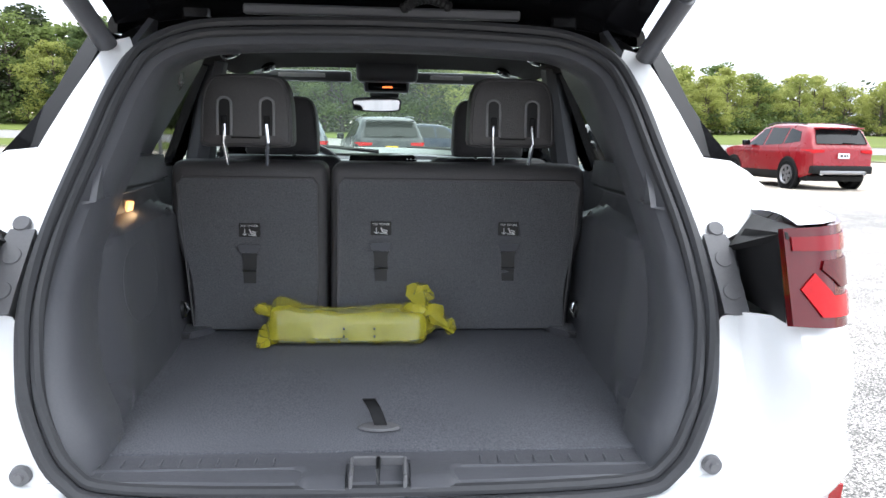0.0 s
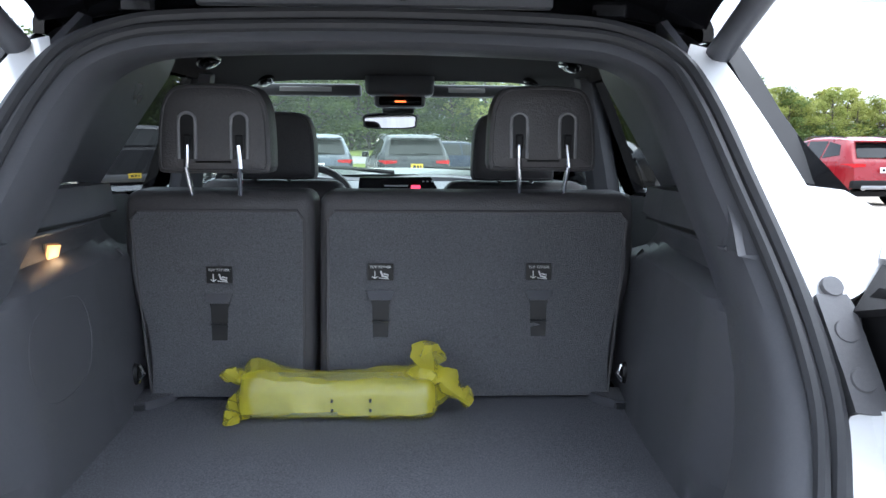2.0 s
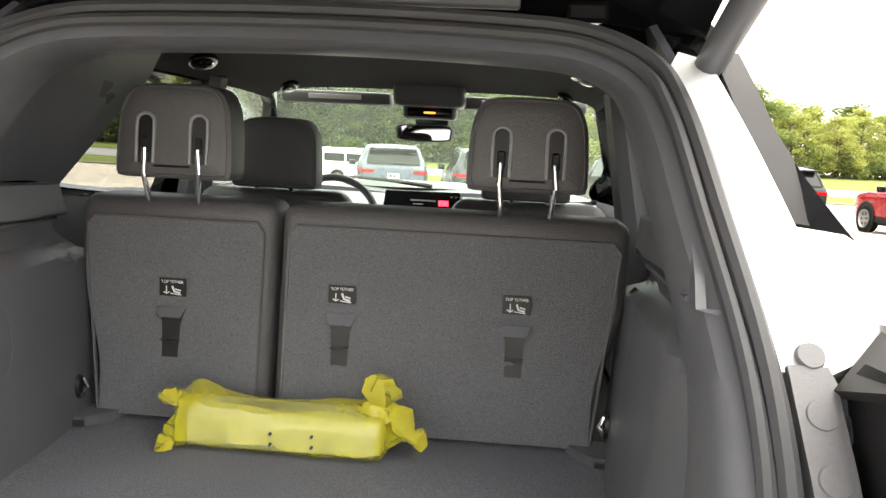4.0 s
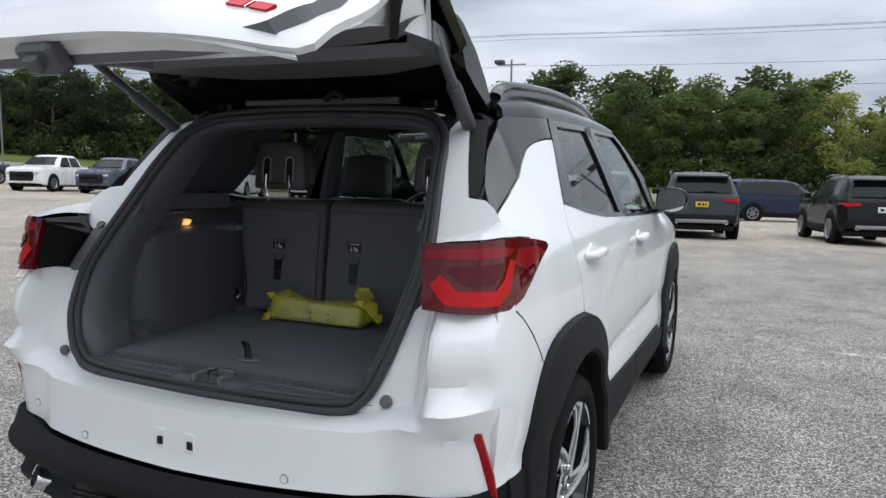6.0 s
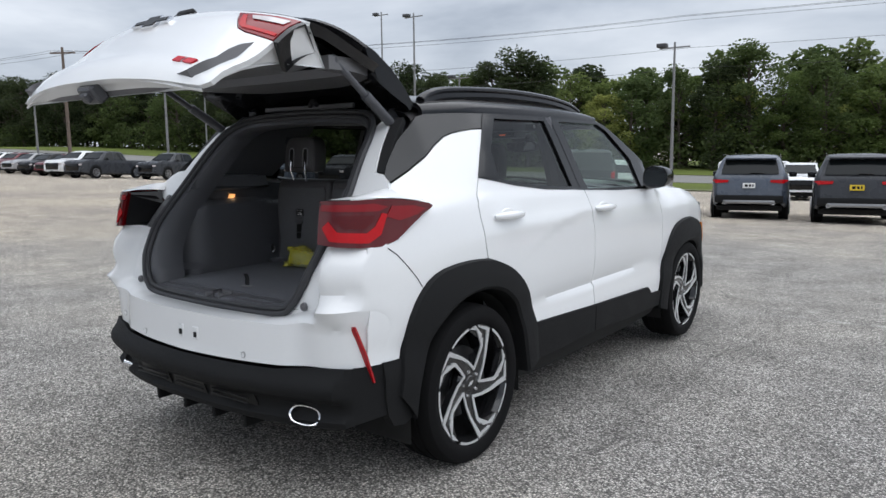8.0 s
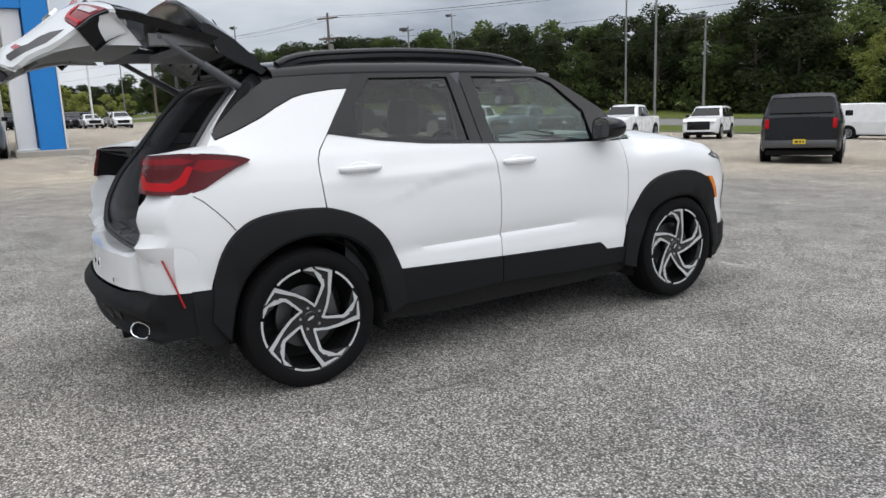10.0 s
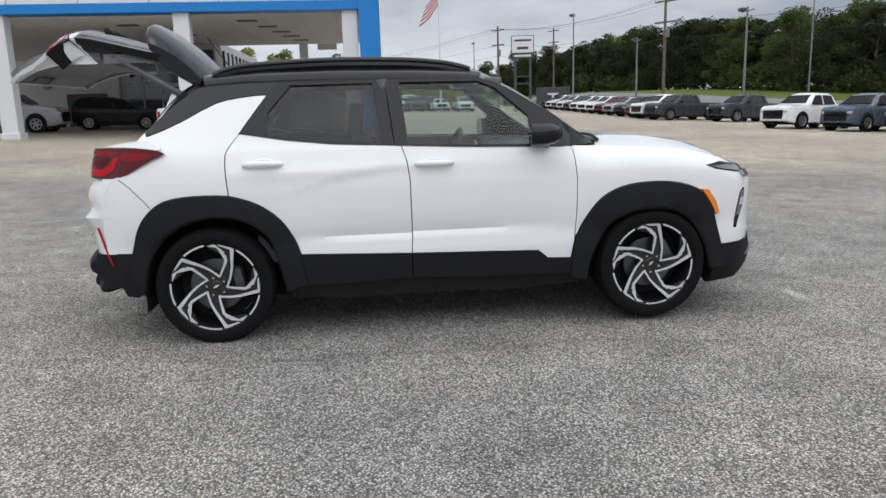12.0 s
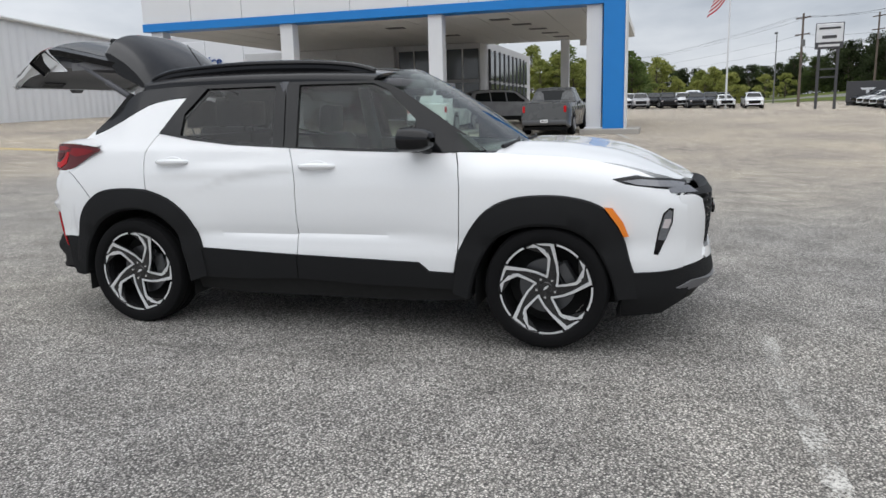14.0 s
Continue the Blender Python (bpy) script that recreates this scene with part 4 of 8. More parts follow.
# door mirrors
for sgn in (1, -1):
    oval = [tuple(p)[:2] for p in spline([(0.848, 1.150), (0.862, 1.108), (0.93, 1.094), (0.992, 1.112), (1.012, 1.160), (0.995, 1.212), (0.93, 1.230), (0.864, 1.214)], 4, True)]
    ring = lambda k, y: [(sgn * (0.93 + (a - 0.93) * k + 0.10 * (1 - k) * 0.2), y - 0.12 * (a - 0.93), 1.16 + (b - 1.16) * k) for a, b in oval]
    shell = ring_band([ring(0.90, 1.868), ring(0.985, 1.862), ring(1.0, 1.870), ring(1.0, 1.90), ring(0.96, 1.95), ring(0.82, 2.0), ring(0.55, 2.032), ring(0.2, 2.042)])
    mir = part("door_mirror", shell, gloss, car, "gloss black door mirror")
    arm = bmesh.new()
    add_tube(arm, [(sgn * 0.80, 1.985, 1.095), (sgn * 0.85, 1.965, 1.098), (sgn * 0.91, 1.94, 1.115)], [0.035, 0.03, 0.03], 8, flat=0.6)
    part("mirror_arm", arm, gloss, mir)
    gl = prism([(0.93 + (a - 0.93) * 0.91, 1.16 + (b - 1.16) * 0.91) for a, b in oval], lambda a, b, t: (sgn * a, 1.866 + t - 0.12 * (a - 0.93), b), 0.0, 0.004)
    part("mirror_glass", gl, M["mirror"], mir)

# wheels


def wheel_mesh_parts():
    tyre = lathe([(0.258, -0.10), (0.270, -0.112), (0.302, -0.118), (0.328, -0.108), (0.341, -0.085), (0.343, -0.055), (0.337, -0.052), (0.337, -0.046), (0.344, -0.043), (0.345, -0.012), (0.338, -0.009), (0.338, 0.009), (0.345, 0.012),
                  (0.344, 0.043), (0.337, 0.046), (0.337, 0.052), (0.343, 0.055), (0.341, 0.085), (0.328, 0.108), (0.302, 0.118), (0.272, 0.113), (0.262, 0.106), (0.258, 0.10)], "x", (0, 0, 0), 64, closed=True)
    rim = lathe([(0.260, 0.098), (0.258, 0.104), (0.252, 0.098), (0.240, 0.06), (0.228, -0.02), (0.226, -0.09), (0.248, -0.10), (0.260, -0.098)], "x", (0, 0, 0), 56, closed=True)
    lips = []
    for k in range(5):
        lip = bmesh.new()
        lips.append(lip)
        a0, a1 = radians(72 * k + 88), radians(72 * k + 118)
        for i in range(6):
            b0, b1 = a0 + (a1 - a0) * i / 6, a0 + (a1 - a0) * (i + 1) / 6
            lip.faces.new([lip.verts.new((0.1055, r * math.cos(a), r * math.sin(a))) for r, a in ((0.247, b0), (0.258, b0), (0.258, b1), (0.247, b1))])
    disc = lathe([(0.001, 0.02), (0.155, 0.02), (0.155, 0.0), (0.001, 0.0)], "x", (0, 0, 0), 36)
    drum = lathe([(0.001, 0.028), (0.075, 0.028), (0.08, 0.02), (0.08, -0.05), (0.001, -0.05)], "x", (0, 0, 0), 28)
    caliper = bmesh.new()
    add_box(caliper, -0.02, 0.045, 0.09, 0.165, -0.07, 0.08, 0.012, 1)
    back = lathe([(0.001, -0.06), (0.225, -0.06), (0.225, -0.07), (0.001, -0.07)], "x", (0, 0, 0), 36)
    return tyre, rim, lips, disc, drum, caliper, back


def polar(r, a):
    return (0.258 * r * math.cos(radians(a)), 0.258 * r * math.sin(radians(a)))


def strip_outline(line, width):
    pts = [Vector(p) for p in line]
    left, right = [], []
    for i, p in enumerate(pts):
        t = (pts[min(i + 1, len(pts) - 1)] - pts[max(i - 1, 0)]).normalized()
        n = Vector((-t.y, t.x)) * width[i] / 2
        left.append(p + n)
        right.append(p - n)
    return [tuple(p) for p in left + right[::-1]]


def build_wheel(parent, m):
    tyre, rim, lips, disc, drum, caliper, back = wheel_mesh_parts()
    wheel = new("wheel", mesh_of("wheel", rim, M["rim_black"]))
    wheel.parent = parent
    wheel.matrix_basis = m
    part("tyre", tyre, M["tyre"], wheel)
    for lip in lips:
        bmesh.ops.remove_doubles(lip, verts=lip.verts[:], dist=1e-5)
        part("rim_lip", lip, M["machined"], wheel, smooth=False)
    part("brake_disc", disc, M["steel"], wheel)
    part("hub_carrier", drum, M["rim_black"], wheel)
    part("brake_caliper", caliper, M["steel"], wheel)
    part("brake_shield", back, M["under"], wheel)
    put = lambda a, b, t: (0.072 + t + 0.022 * (math.hypot(a, b) / 0.24), a, b)
    hub = lathe([(0.001, 0.082), (0.030, 0.082), (0.034, 0.078), (0.068, 0.076), (0.078, 0.062), (0.078, 0.04)], "x", (0, 0, 0), 30)
    part("hub_cap", hub, M["rim_black"], wheel)
    part("hub_emblem", prism([(-0.018, -0.006), (0.006, -0.006), (0.008, -0.001), (0.018, 0.001), (0.018, 0.007), (-0.006, 0.007), (-0.008, 0.001), (-0.018, -0.001)], lambda a, b, t: (0.082 + t, a, b), 0, 0.002), M["machined"], wheel)
    for k in range(5):
        o = 72 * k
        body = bmesh.new()
        poly = [polar(0.24, 60 + o), polar(0.575, 104 + o), polar(0.97, 121 + o), polar(0.985, 140 + o), polar(0.95, 158 + o), polar(0.74, 132 + o), polar(0.64, 124 + o), polar(0.26, 124 + o)]
        add_prism(body, poly, put, -0.03, 0.0)
        bmesh.ops.recalc_face_normals(body, faces=body.faces[:])
        sp = part("spoke", body, M["rim_black"], wheel)
        face = bmesh.new()
        for line, w in (([polar(0.25, 58 + o), polar(0.40, 92 + o), polar(0.58, 108 + o), polar(0.97, 124 + o)], [0.011, 0.012, 0.014, 0.022]),
                        ([polar(0.25, 126 + o), polar(0.45, 125 + o), polar(0.65, 125.5 + o), polar(0.76, 131 + o)], [0.011, 0.013, 0.016, 0.02]),
                        ([polar(0.25, 54 + o), polar(0.235, 56 + o), polar(0.25, 60 + o)], [0.012, 0.012, 0.012])):
            add_prism(face, strip_outline(line, w), put, 0.001, 0.006)
        add_prism(face, [polar(0.62, 124 + o), polar(0.78, 131 + o), polar(0.90, 143 + o), polar(0.955, 157 + o), polar(0.985, 147 + o), polar(0.84, 133 + o)], put, 0.001, 0.006)
        add_prism(face, [polar(0.93, 121 + o), polar(0.985, 125 + o), polar(0.985, 143 + o), polar(0.95, 141 + o)], put, 0.001, 0.006)
        bmesh.ops.recalc_face_normals(face, faces=face.faces[:])
        part("spoke_face", face, M["machined"], wheel, smooth=False)
        a = radians(o + 20)
        nut = lathe([(0.001, 0.084), (0.007, 0.084), (0.009, 0.076)], "x", (0, 0.054 * math.cos(a), 0.054 * math.sin(a)), 8)
        part("wheel_nut", nut, M["chrome"], wheel)
    return wheel


wheel0 = build_wheel(car, pose(0.772, 0, 0.343, 12, 0, 0))


def copy_part(ob, m):
    made = {}
    for o in (ob, *ob.children_recursive):
        made[o] = o.copy()
        scene.collection.objects.link(made[o])
        made[o].parent = made.get(o.parent, o.parent)
    made[ob].matrix_basis = m
    return made[ob]


copy_part(wheel0, pose(0.772, 2.64, 0.343, 30, 0, 0))
copy_part(wheel0, pose(-0.772, 0, 0.343, 31, 0, 180))
copy_part(wheel0, pose(-0.772, 2.64, 0.343, 50, 0, 180))

# ---- the raised tailgate, built closed round its hinge ----
HINGE, GATE_OPEN = Vector((0, 0.0, 1.536)), 51.0
GATE_Y = [(0.67, -0.765), (0.72, -0.785), (0.78, -0.79), (0.84, -0.772), (0.95, -0.768), (1.05, -0.768), (1.12, -0.752), (1.18, -0.715), (1.45, -0.325), (1.52, -0.20)]


def gate_fn(x, z, inward=0.0):
    return (x, smooth_table(GATE_Y, z, 0.015) + 0.105 * (abs(x) / 0.66) ** 2.5 + inward - HINGE.y, z - HINGE.z)


def lining_y(x, z):
    """The inner face of the gate, which lies on the leaning plane of the opening."""
    return frame_fn(x, z)[1] - 0.02 - HINGE.y


gate_panel = [(0.0, 0.672), (0.3, 0.677), (0.55, 0.688), (0.60, 0.695), (0.628, 0.715), (0.640, 0.76), (0.648, 0.83), (0.665, 0.90), (0.668, 0.975), (0.55, 0.985), (0.505, 1.0), (0.465, 1.05), (0.425, 1.105),
              (0.60, 1.125), (0.668, 1.13), (0.675, 1.15), (0.60, 1.165), (0.4, 1.175), (0.0, 1.182)]
gate = new("tailgate", mesh_of("tailgate", skin(gate_panel[:-1] + [(0.0, 1.182)] + [(-x, z) for x, z in gate_panel[1:-1][::-1]], gate_fn, 0.05, 0.02), M["white_paint"]))
gate.parent = car
gate.matrix_basis = pose(*HINGE, -GATE_OPEN, 0, 0)
tagged(gate, "white tailgate panel swung up on its struts")
for sgn in (1, -1):
    mf = gate_fn if sgn > 0 else mirror_fn(gate_fn)
    fl = sgn < 0
    lens = part("gate_lamp", skin([(0.432, 1.10), (0.468, 1.052), (0.508, 1.003), (0.55, 0.989), (0.665, 0.98), (0.665, 1.125), (0.60, 1.12)], mf, 0.05, 0.03, 0.003, flip=fl), M["lamp_red"], gate, "red tail lamp on the gate")
    part("lamp_outline", skin([(0.50, 1.02), (0.52, 1.005), (0.66, 0.997), (0.66, 1.012), (0.53, 1.02), (0.48, 1.085), (0.465, 1.08)], mf, 0.05, 0.002, 0.006, flip=fl), M["lamp_glow"], lens)
    part("lamp_window", skin([(0.50, 1.088), (0.525, 1.062), (0.645, 1.065), (0.65, 1.098), (0.56, 1.098)], mf, 0.05, 0.002, 0.006, flip=fl), M["lamp_clear"], lens)
    edge = skin([(0.0, 0.0), (0.11, 0.0), (0.11, 0.16), (0.0, 0.15)], lambda a, b: (sgn * (0.668 - 0.4 * a), gate_fn(0.668, 0.975 + b)[1] + a, 0.975 + b - HINGE.z), 0.05, 0.02, flip=sgn > 0)
    part("lamp_side", edge, M["black_gloss"], lens)
    part("gate_pillar", skin([(0.675, 1.155), (0.668, 1.21), (0.628, 1.32), (0.585, 1.44), (0.545, 1.50), (0.47, 1.50), (0.52, 1.43), (0.565, 1.30), (0.60, 1.19), (0.60, 1.169)], mf, 0.06, 0.04, flip=fl), M["black_gloss"], gate)
    def gate_flank(z, d):
        x = lerp_table([(0.7, 0.61), (0.85, 0.645), (1.15, 0.668), (1.45, 0.575)], z)
        y0 = gate_fn(x, z)[1] + 0.012
        return (sgn * (x - 0.04 * d), y0 + (lining_y(x, z) - y0) * d, z - HINGE.z)
    part("gate_side", skin([(0.715, 0.0), (0.715, 1.0), (1.14, 1.0), (1.14, 0.0), (0.97, 0.0), (0.85, 0.0)], gate_flank, 0.08, 0.01, flip=sgn < 0), M["white_paint"], gate)
rear_glass = part("rear_window", skin([(0.0, 1.184), (0.4, 1.178), (0.598, 1.17), (0.598, 1.19), (0.563, 1.30), (0.518, 1.43), (0.0, 1.45), (-0.518, 1.43), (-0.563, 1.30), (-0.598, 1.19), (-0.598, 1.17), (-0.4, 1.178)],
                                      gate_fn, 0.08, 0.0, 0.002), M["glass_rear"], gate, "dark rear window")
rear_glass.visible_shadow = False
# roof spoiler with the high brake light
spo = bmesh.new()
prof = [(-0.015, 0.03), (-0.15, 0.028), (-0.30, 0.010), (-0.46, -0.030), (-0.505, -0.050), (-0.508, -0.064), (-0.48, -0.074), (-0.36, -0.080), (-0.30, -0.088), (-0.20, -0.06), (-0.06, -0.012), (-0.015, -0.004)]
rows = []
for i in range(25):
    s = -1 + 2 * i / 24
    k = 1 - 0.30 * abs(s) ** 3.5
    dz = -0.055 * abs(s) ** 2.6
    rows.append([spo.verts.new((0.585 * s, y * k, z + dz)) for y, z in prof])
for a, b in zip(rows, rows[1:]):
    for i in range(len(prof)):
        j = (i + 1) % len(prof)
        spo.faces.new((a[i], a[j], b[j], b[i]))
spo.faces.new(rows[0][::-1])
spo.faces.new(rows[-1])
bmesh.ops.recalc_face_normals(spo, faces=spo.faces[:])
spoiler = part("spoiler", spo, M["black_gloss"], gate, "gloss black roof spoiler")
hb = bmesh.new()
add_prism(hb, [(-0.19, -0.052), (0.19, -0.052), (0.175, -0.069), (-0.175, -0.069)], lambda a, b, t: (a, -0.503 - t + 0.1 * a * a, b), -0.004, 0.006)
bmesh.ops.recalc_face_normals(hb, faces=hb.faces[:])
part("brake_light", hb, M["reflector"], gate, "long red high brake light")
# inner lining with a grip, and the inner frame
lin = [(0.0, 0.70), (0.3, 0.70), (0.56, 0.71), (0.60, 0.76), (0.615, 0.85), (0.63, 0.97), (0.63, 1.10), (0.60, 1.16), (0.3, 1.165), (0.0, 1.165)]
lining = part("gate_lining", skin(lin[:-1] + [(0, 1.165)] + [(-x, z) for x, z in lin[1:-1][::-1]], lambda x, z: (x, lining_y(x, z) + 0.012 * math.exp(-((z - 0.80) / 0.05) ** 2) - 0.03 * (abs(x) / 0.6) ** 6, z - HINGE.z), 0.05, 0.04, flip=True), M["trim_pocket"], gate, "dark plastic inner lining")
fl_fn = lambda x, z: (x, lining_y(x, z), z - HINGE.z)
part("gate_header", skin([(-0.50, 1.46), (-0.515, 1.40), (-0.50, 1.345), (0.0, 1.355), (0.50, 1.345), (0.515, 1.40), (0.50, 1.46), (0.42, 1.485), (0, 1.495), (-0.42, 1.485)], fl_fn, 0.05, 0.04, flip=True), M["trim_pocket"], gate, "dark plastic upper gate trim")
for sgn in (1, -1):
    part("gate_pillar_trim", skin([(0.505, 1.40), (0.495, 1.34), (0.545, 1.21), (0.555, 1.165), (0.625, 1.165), (0.60, 1.26), (0.55, 1.385)], fl_fn if sgn > 0 else mirror_fn(fl_fn), 0.06, 0.05, flip=sgn > 0), M["trim_pocket"], gate)
    for bx, bz in ((0.44, 1.475), (0.50, 1.425), (0.36, 1.488)):
        part("gate_bolt", lathe([(0.001, 0.010), (0.011, 0.010), (0.013, 0.004), (0.022, 0.003), (0.023, 0.0)], "y", (sgn * bx, lining_y(bx, bz) + 0.004, bz - HINGE.z), 12), M["rim_black"], gate)
grip = bmesh.new()
gx = 0.33
part("gate_bottom", skin([(-0.60, 0.0), (0.60, 0.0), (0.58, 1.0), (-0.58, 1.0)], lambda x, d: (x, gate_fn(x, 0.69)[1] + 0.012 + (lining_y(x, 0.71) - gate_fn(x, 0.69)[1] - 0.012) * d, 0.688 + 0.02 * d - HINGE.z), 0.08, 0.008), M["white_paint"], gate)
for z0, z1, o in ((0.735, 0.742, 0.010), (0.79, 0.797, 0.010)):
    add_box(grip, gx - 0.10, gx + 0.10, lining_y(gx, z0) + o, lining_y(gx, z0) + o + 0.012, z0 - HINGE.z, z1 - HINGE.z, 0.003, 1)
for x in (gx - 0.10, gx + 0.093):
    add_box(grip, x, x + 0.007, lining_y(gx, 0.76) + 0.010, lining_y(gx, 0.76) + 0.022, 0.735 - HINGE.z, 0.797 - HINGE.z, 0.003, 1)
part("gate_grip", grip, M["trim_pocket"], gate)
part("grip_recess", box(gx - 0.093, gx + 0.093, lining_y(gx, 0.76) + 0.006, lining_y(gx, 0.76) + 0.016, 0.742 - HINGE.z, 0.79 - HINGE.z, 0.002, 1), M["sticker_black"], gate)
latch = bmesh.new()
add_box(latch, -0.05, 0.05, -0.75, -0.68, 0.655 - HINGE.z, 0.70 - HINGE.z, 0.008, 1)
add_box(latch, -0.018, 0.018, -0.735, -0.70, 0.635 - HINGE.z, 0.66 - HINGE.z, 0.005, 1)
part("gate_latch", latch, M["trim_dark"], gate)
# emblem and badges as plain shapes
part("gate_emblem", prism([(-0.115, -0.022), (-0.035, -0.022), (-0.03, -0.048), (0.055, -0.048), (0.05, -0.020), (0.122, -0.020), (0.115, 0.02), (0.04, 0.02), (0.035, 0.045), (-0.05, 0.045), (-0.045, 0.02), (-0.122, 0.02)],
                          lambda a, b, t: (a, gate_fn(a, 1.045)[1] - t, 1.045 + b * 0.85 - HINGE.z), 0.0, 0.012), M["chrome"], gate, "bow-shaped emblem with a chrome rim")
part("emblem_fill", prism([(-0.100, -0.014), (-0.028, -0.014), (-0.022, -0.038), (0.045, -0.038), (0.042, -0.012), (0.108, -0.012), (0.102, 0.013), (0.032, 0.013), (0.028, 0.036), (-0.042, 0.036), (-0.038, 0.013), (-0.108, 0.013)],
                          lambda a, b, t: (a, gate_fn(a, 1.045)[1] - 0.012 - t, 1.045 + b * 0.85 - HINGE.z), 0.0, 0.002), M["sticker_black"], gate)
for x0, x1, mat in ((0.435, 0.470, "badge_red"), (0.474, 0.477, "chrome"), (0.482, 0.518, "badge_red")):
    part("badge_bar", prism([(x0, -0.012), (x1, -0.012), (x1 + 0.008, 0.012), (x0 + 0.008, 0.012)], lambda a, b, t: (a, gate_fn(a, 0.775)[1] - t, 0.775 + b - HINGE.z), -0.002, 0.005), M[mat], gate, "slanted red badge bar")
for x0, x1, z, mat in ((-0.60, -0.44, 0.79, "sticker_black"), (-0.57, -0.49, 0.90, "chrome")):
    part("badge_bar", prism([(x0, -0.010), (x1, -0.010), (x1, 0.010), (x0, 0.010)], lambda a, b, t: (a, gate_fn(a, z)[1] - t, z + b - HINGE.z), -0.003, 0.004), M[mat], gate)
wip = bmesh.new()
add_tube(wip, [(-0.02, gate_fn(0, 1.20)[1] - 0.03, 1.20 - HINGE.z), (-0.22, gate_fn(-0.2, 1.215)[1] - 0.02, 1.215 - HINGE.z), (-0.36, gate_fn(-0.36, 1.22)[1] - 0.01, 1.22 - HINGE.z)], [0.017, 0.011, 0.006], 8)
add_box(wip, -0.06, 0.04, gate_fn(0, 1.20)[1] - 0.045, gate_fn(0, 1.20)[1] + 0.0, 1.185 - HINGE.z, 1.22 - HINGE.z, 0.012, 2)
part("rear_wiper", wip, M["rubber"], gate)
rt = Matrix.Translation(HINGE) @ Matrix.Rotation(radians(-GATE_OPEN), 4, "X")
for sgn in (1, -1):
    top = rt @ Vector((sgn * 0.60, -0.43 , 1.225 - HINGE.z))
    low = Vector((sgn * 0.56, -0.10, 1.415))
    st = bmesh.new()
    mid = low.lerp(top, 0.55)
    add_tube(st, [low, low.lerp(top, 0.05), mid], [0.017, 0.021, 0.021], 12)
    add_tube(st, [mid, top], 0.014, 10)
    for p in (low, top):
        bmesh.ops.create_icosphere(st, subdivisions=2, radius=0.02, matrix=Matrix.Translation(p))
    part("gate_strut", st, M["trim_dark"], car)
    hg = bmesh.new()
    add_box(hg, sgn * 0.40 - 0.03, sgn * 0.40 + 0.03, -0.10, 0.0, 1.515, 1.545, 0.006, 1)
    part("gate_hinge", hg, M["black_gloss"], car)
bm = bmesh.new()
add_box(bm, -0.30, 0.30, -0.105, -0.085, 1.53, 1.552, 0.004, 1)
part("hinge_cover", bm, M["trim_dark"], car)
hose = bmesh.new()
hp = [Vector((0.04 + 0.10 * i / 24, -0.12 - 0.05 * i / 24, 1.545 + 0.02 * math.sin(math.pi * i / 24))) for i in range(25)]
add_tube(hose, hp, [0.012 if i % 2 else 0.0095 for i in range(25)], 8)
part("cable_boot", hose, M["rubber"], car)

# ---- cargo bay and cabin ----
FLOOR_Z = 0.752
part("cargo_floor", skin([(-0.50, -0.575), (0.50, -0.575), (0.520, -0.48), (0.535, -0.27), (0.505, 0.0), (0.505, 0.17), (-0.505, 0.17), (-0.525, 0.0), (-0.535, -0.27), (-0.520, -0.48)], lambda x, y: (x, y, FLOOR_Z + 0.002 * math.sin(7 * x) * math.sin(5 * y)), 0.08, 0.02), M["floor_carpet"], car, "dark carpeted cargo floor")


def sill_fn(x, y):
    """The moulded sill: level behind, with a tray sunk into it either side of the striker."""
    tray = ease(0.115, 0.165, abs(x)) * (1 - ease(0.455, 0.485, abs(x)))
    notch = (1 - ease(0.041, 0.046, abs(x))) * ease(-0.603, -0.609, y)
    z = 0.749 - 0.034 * notch - 0.004 * ease(-0.575, -0.60, y) - 0.027 * tray * ease(-0.618, -0.632, y) - 0.010 * ease(-0.655, -0.672, y)
    return (x, y, z)


sill = part("sill_trim", skin([(-0.50, -0.562), (0.50, -0.562), (0.53, -0.60), (0.54, -0.655), (0.40, -0.668), (0, -0.674), (-0.40, -0.668), (-0.54, -0.655), (-0.53, -0.60)], sill_fn, 0.012, 0.02), M["trim_dark"], car, "moulded dark plastic load sill")
for i in range(10):
    for sgn in (1, -1):
        x = sgn * (0.175 + 0.031 * i)
        part("sill_rib", box(x - 0.002, x + 0.002, -0.612, -0.578, 0.742, 0.7475, 0.001, 1), M["trim_dark"], sill)
cup = bmesh.new()
add_box(cup, -0.043, 0.043, -0.610, -0.604, 0.722, 0.758, 0.002, 1)
add_box(cup, -0.047, -0.041, -0.672, -0.604, 0.722, 0.756, 0.002, 1)
add_box(cup, 0.041, 0.047, -0.672, -0.604, 0.722, 0.756, 0.002, 1)
add_box(cup, -0.043, 0.043, -0.674, -0.606, 0.718, 0.7265, 0.001, 1)
part("striker_plate", cup, M["trim_pocket"], sill, "pale grey plastic striker cup")
bm = bmesh.new()
add_tube(bm, [(0, -0.662, 0.726), (0, -0.662, 0.762), (0, -0.624, 0.762), (0, -0.624, 0.726)], 0.0042, 8)
part("striker", bm, M["steel"], sill)
pull = bmesh.new()
add_lathe(pull, [(0.001, 0.004), (0.030, 0.004), (0.034, 0.0)], "z", (0, 0, 0), 24)
bmesh.ops.scale(pull, vec=(1.15, 0.55, 1), verts=pull.verts)
bmesh.ops.translate(pull, vec=(0.0, -0.488, FLOOR_Z + 0.003), verts=pull.verts)
floor_ring = part("floor_pull_base", pull, M["trim_pocket"], car)
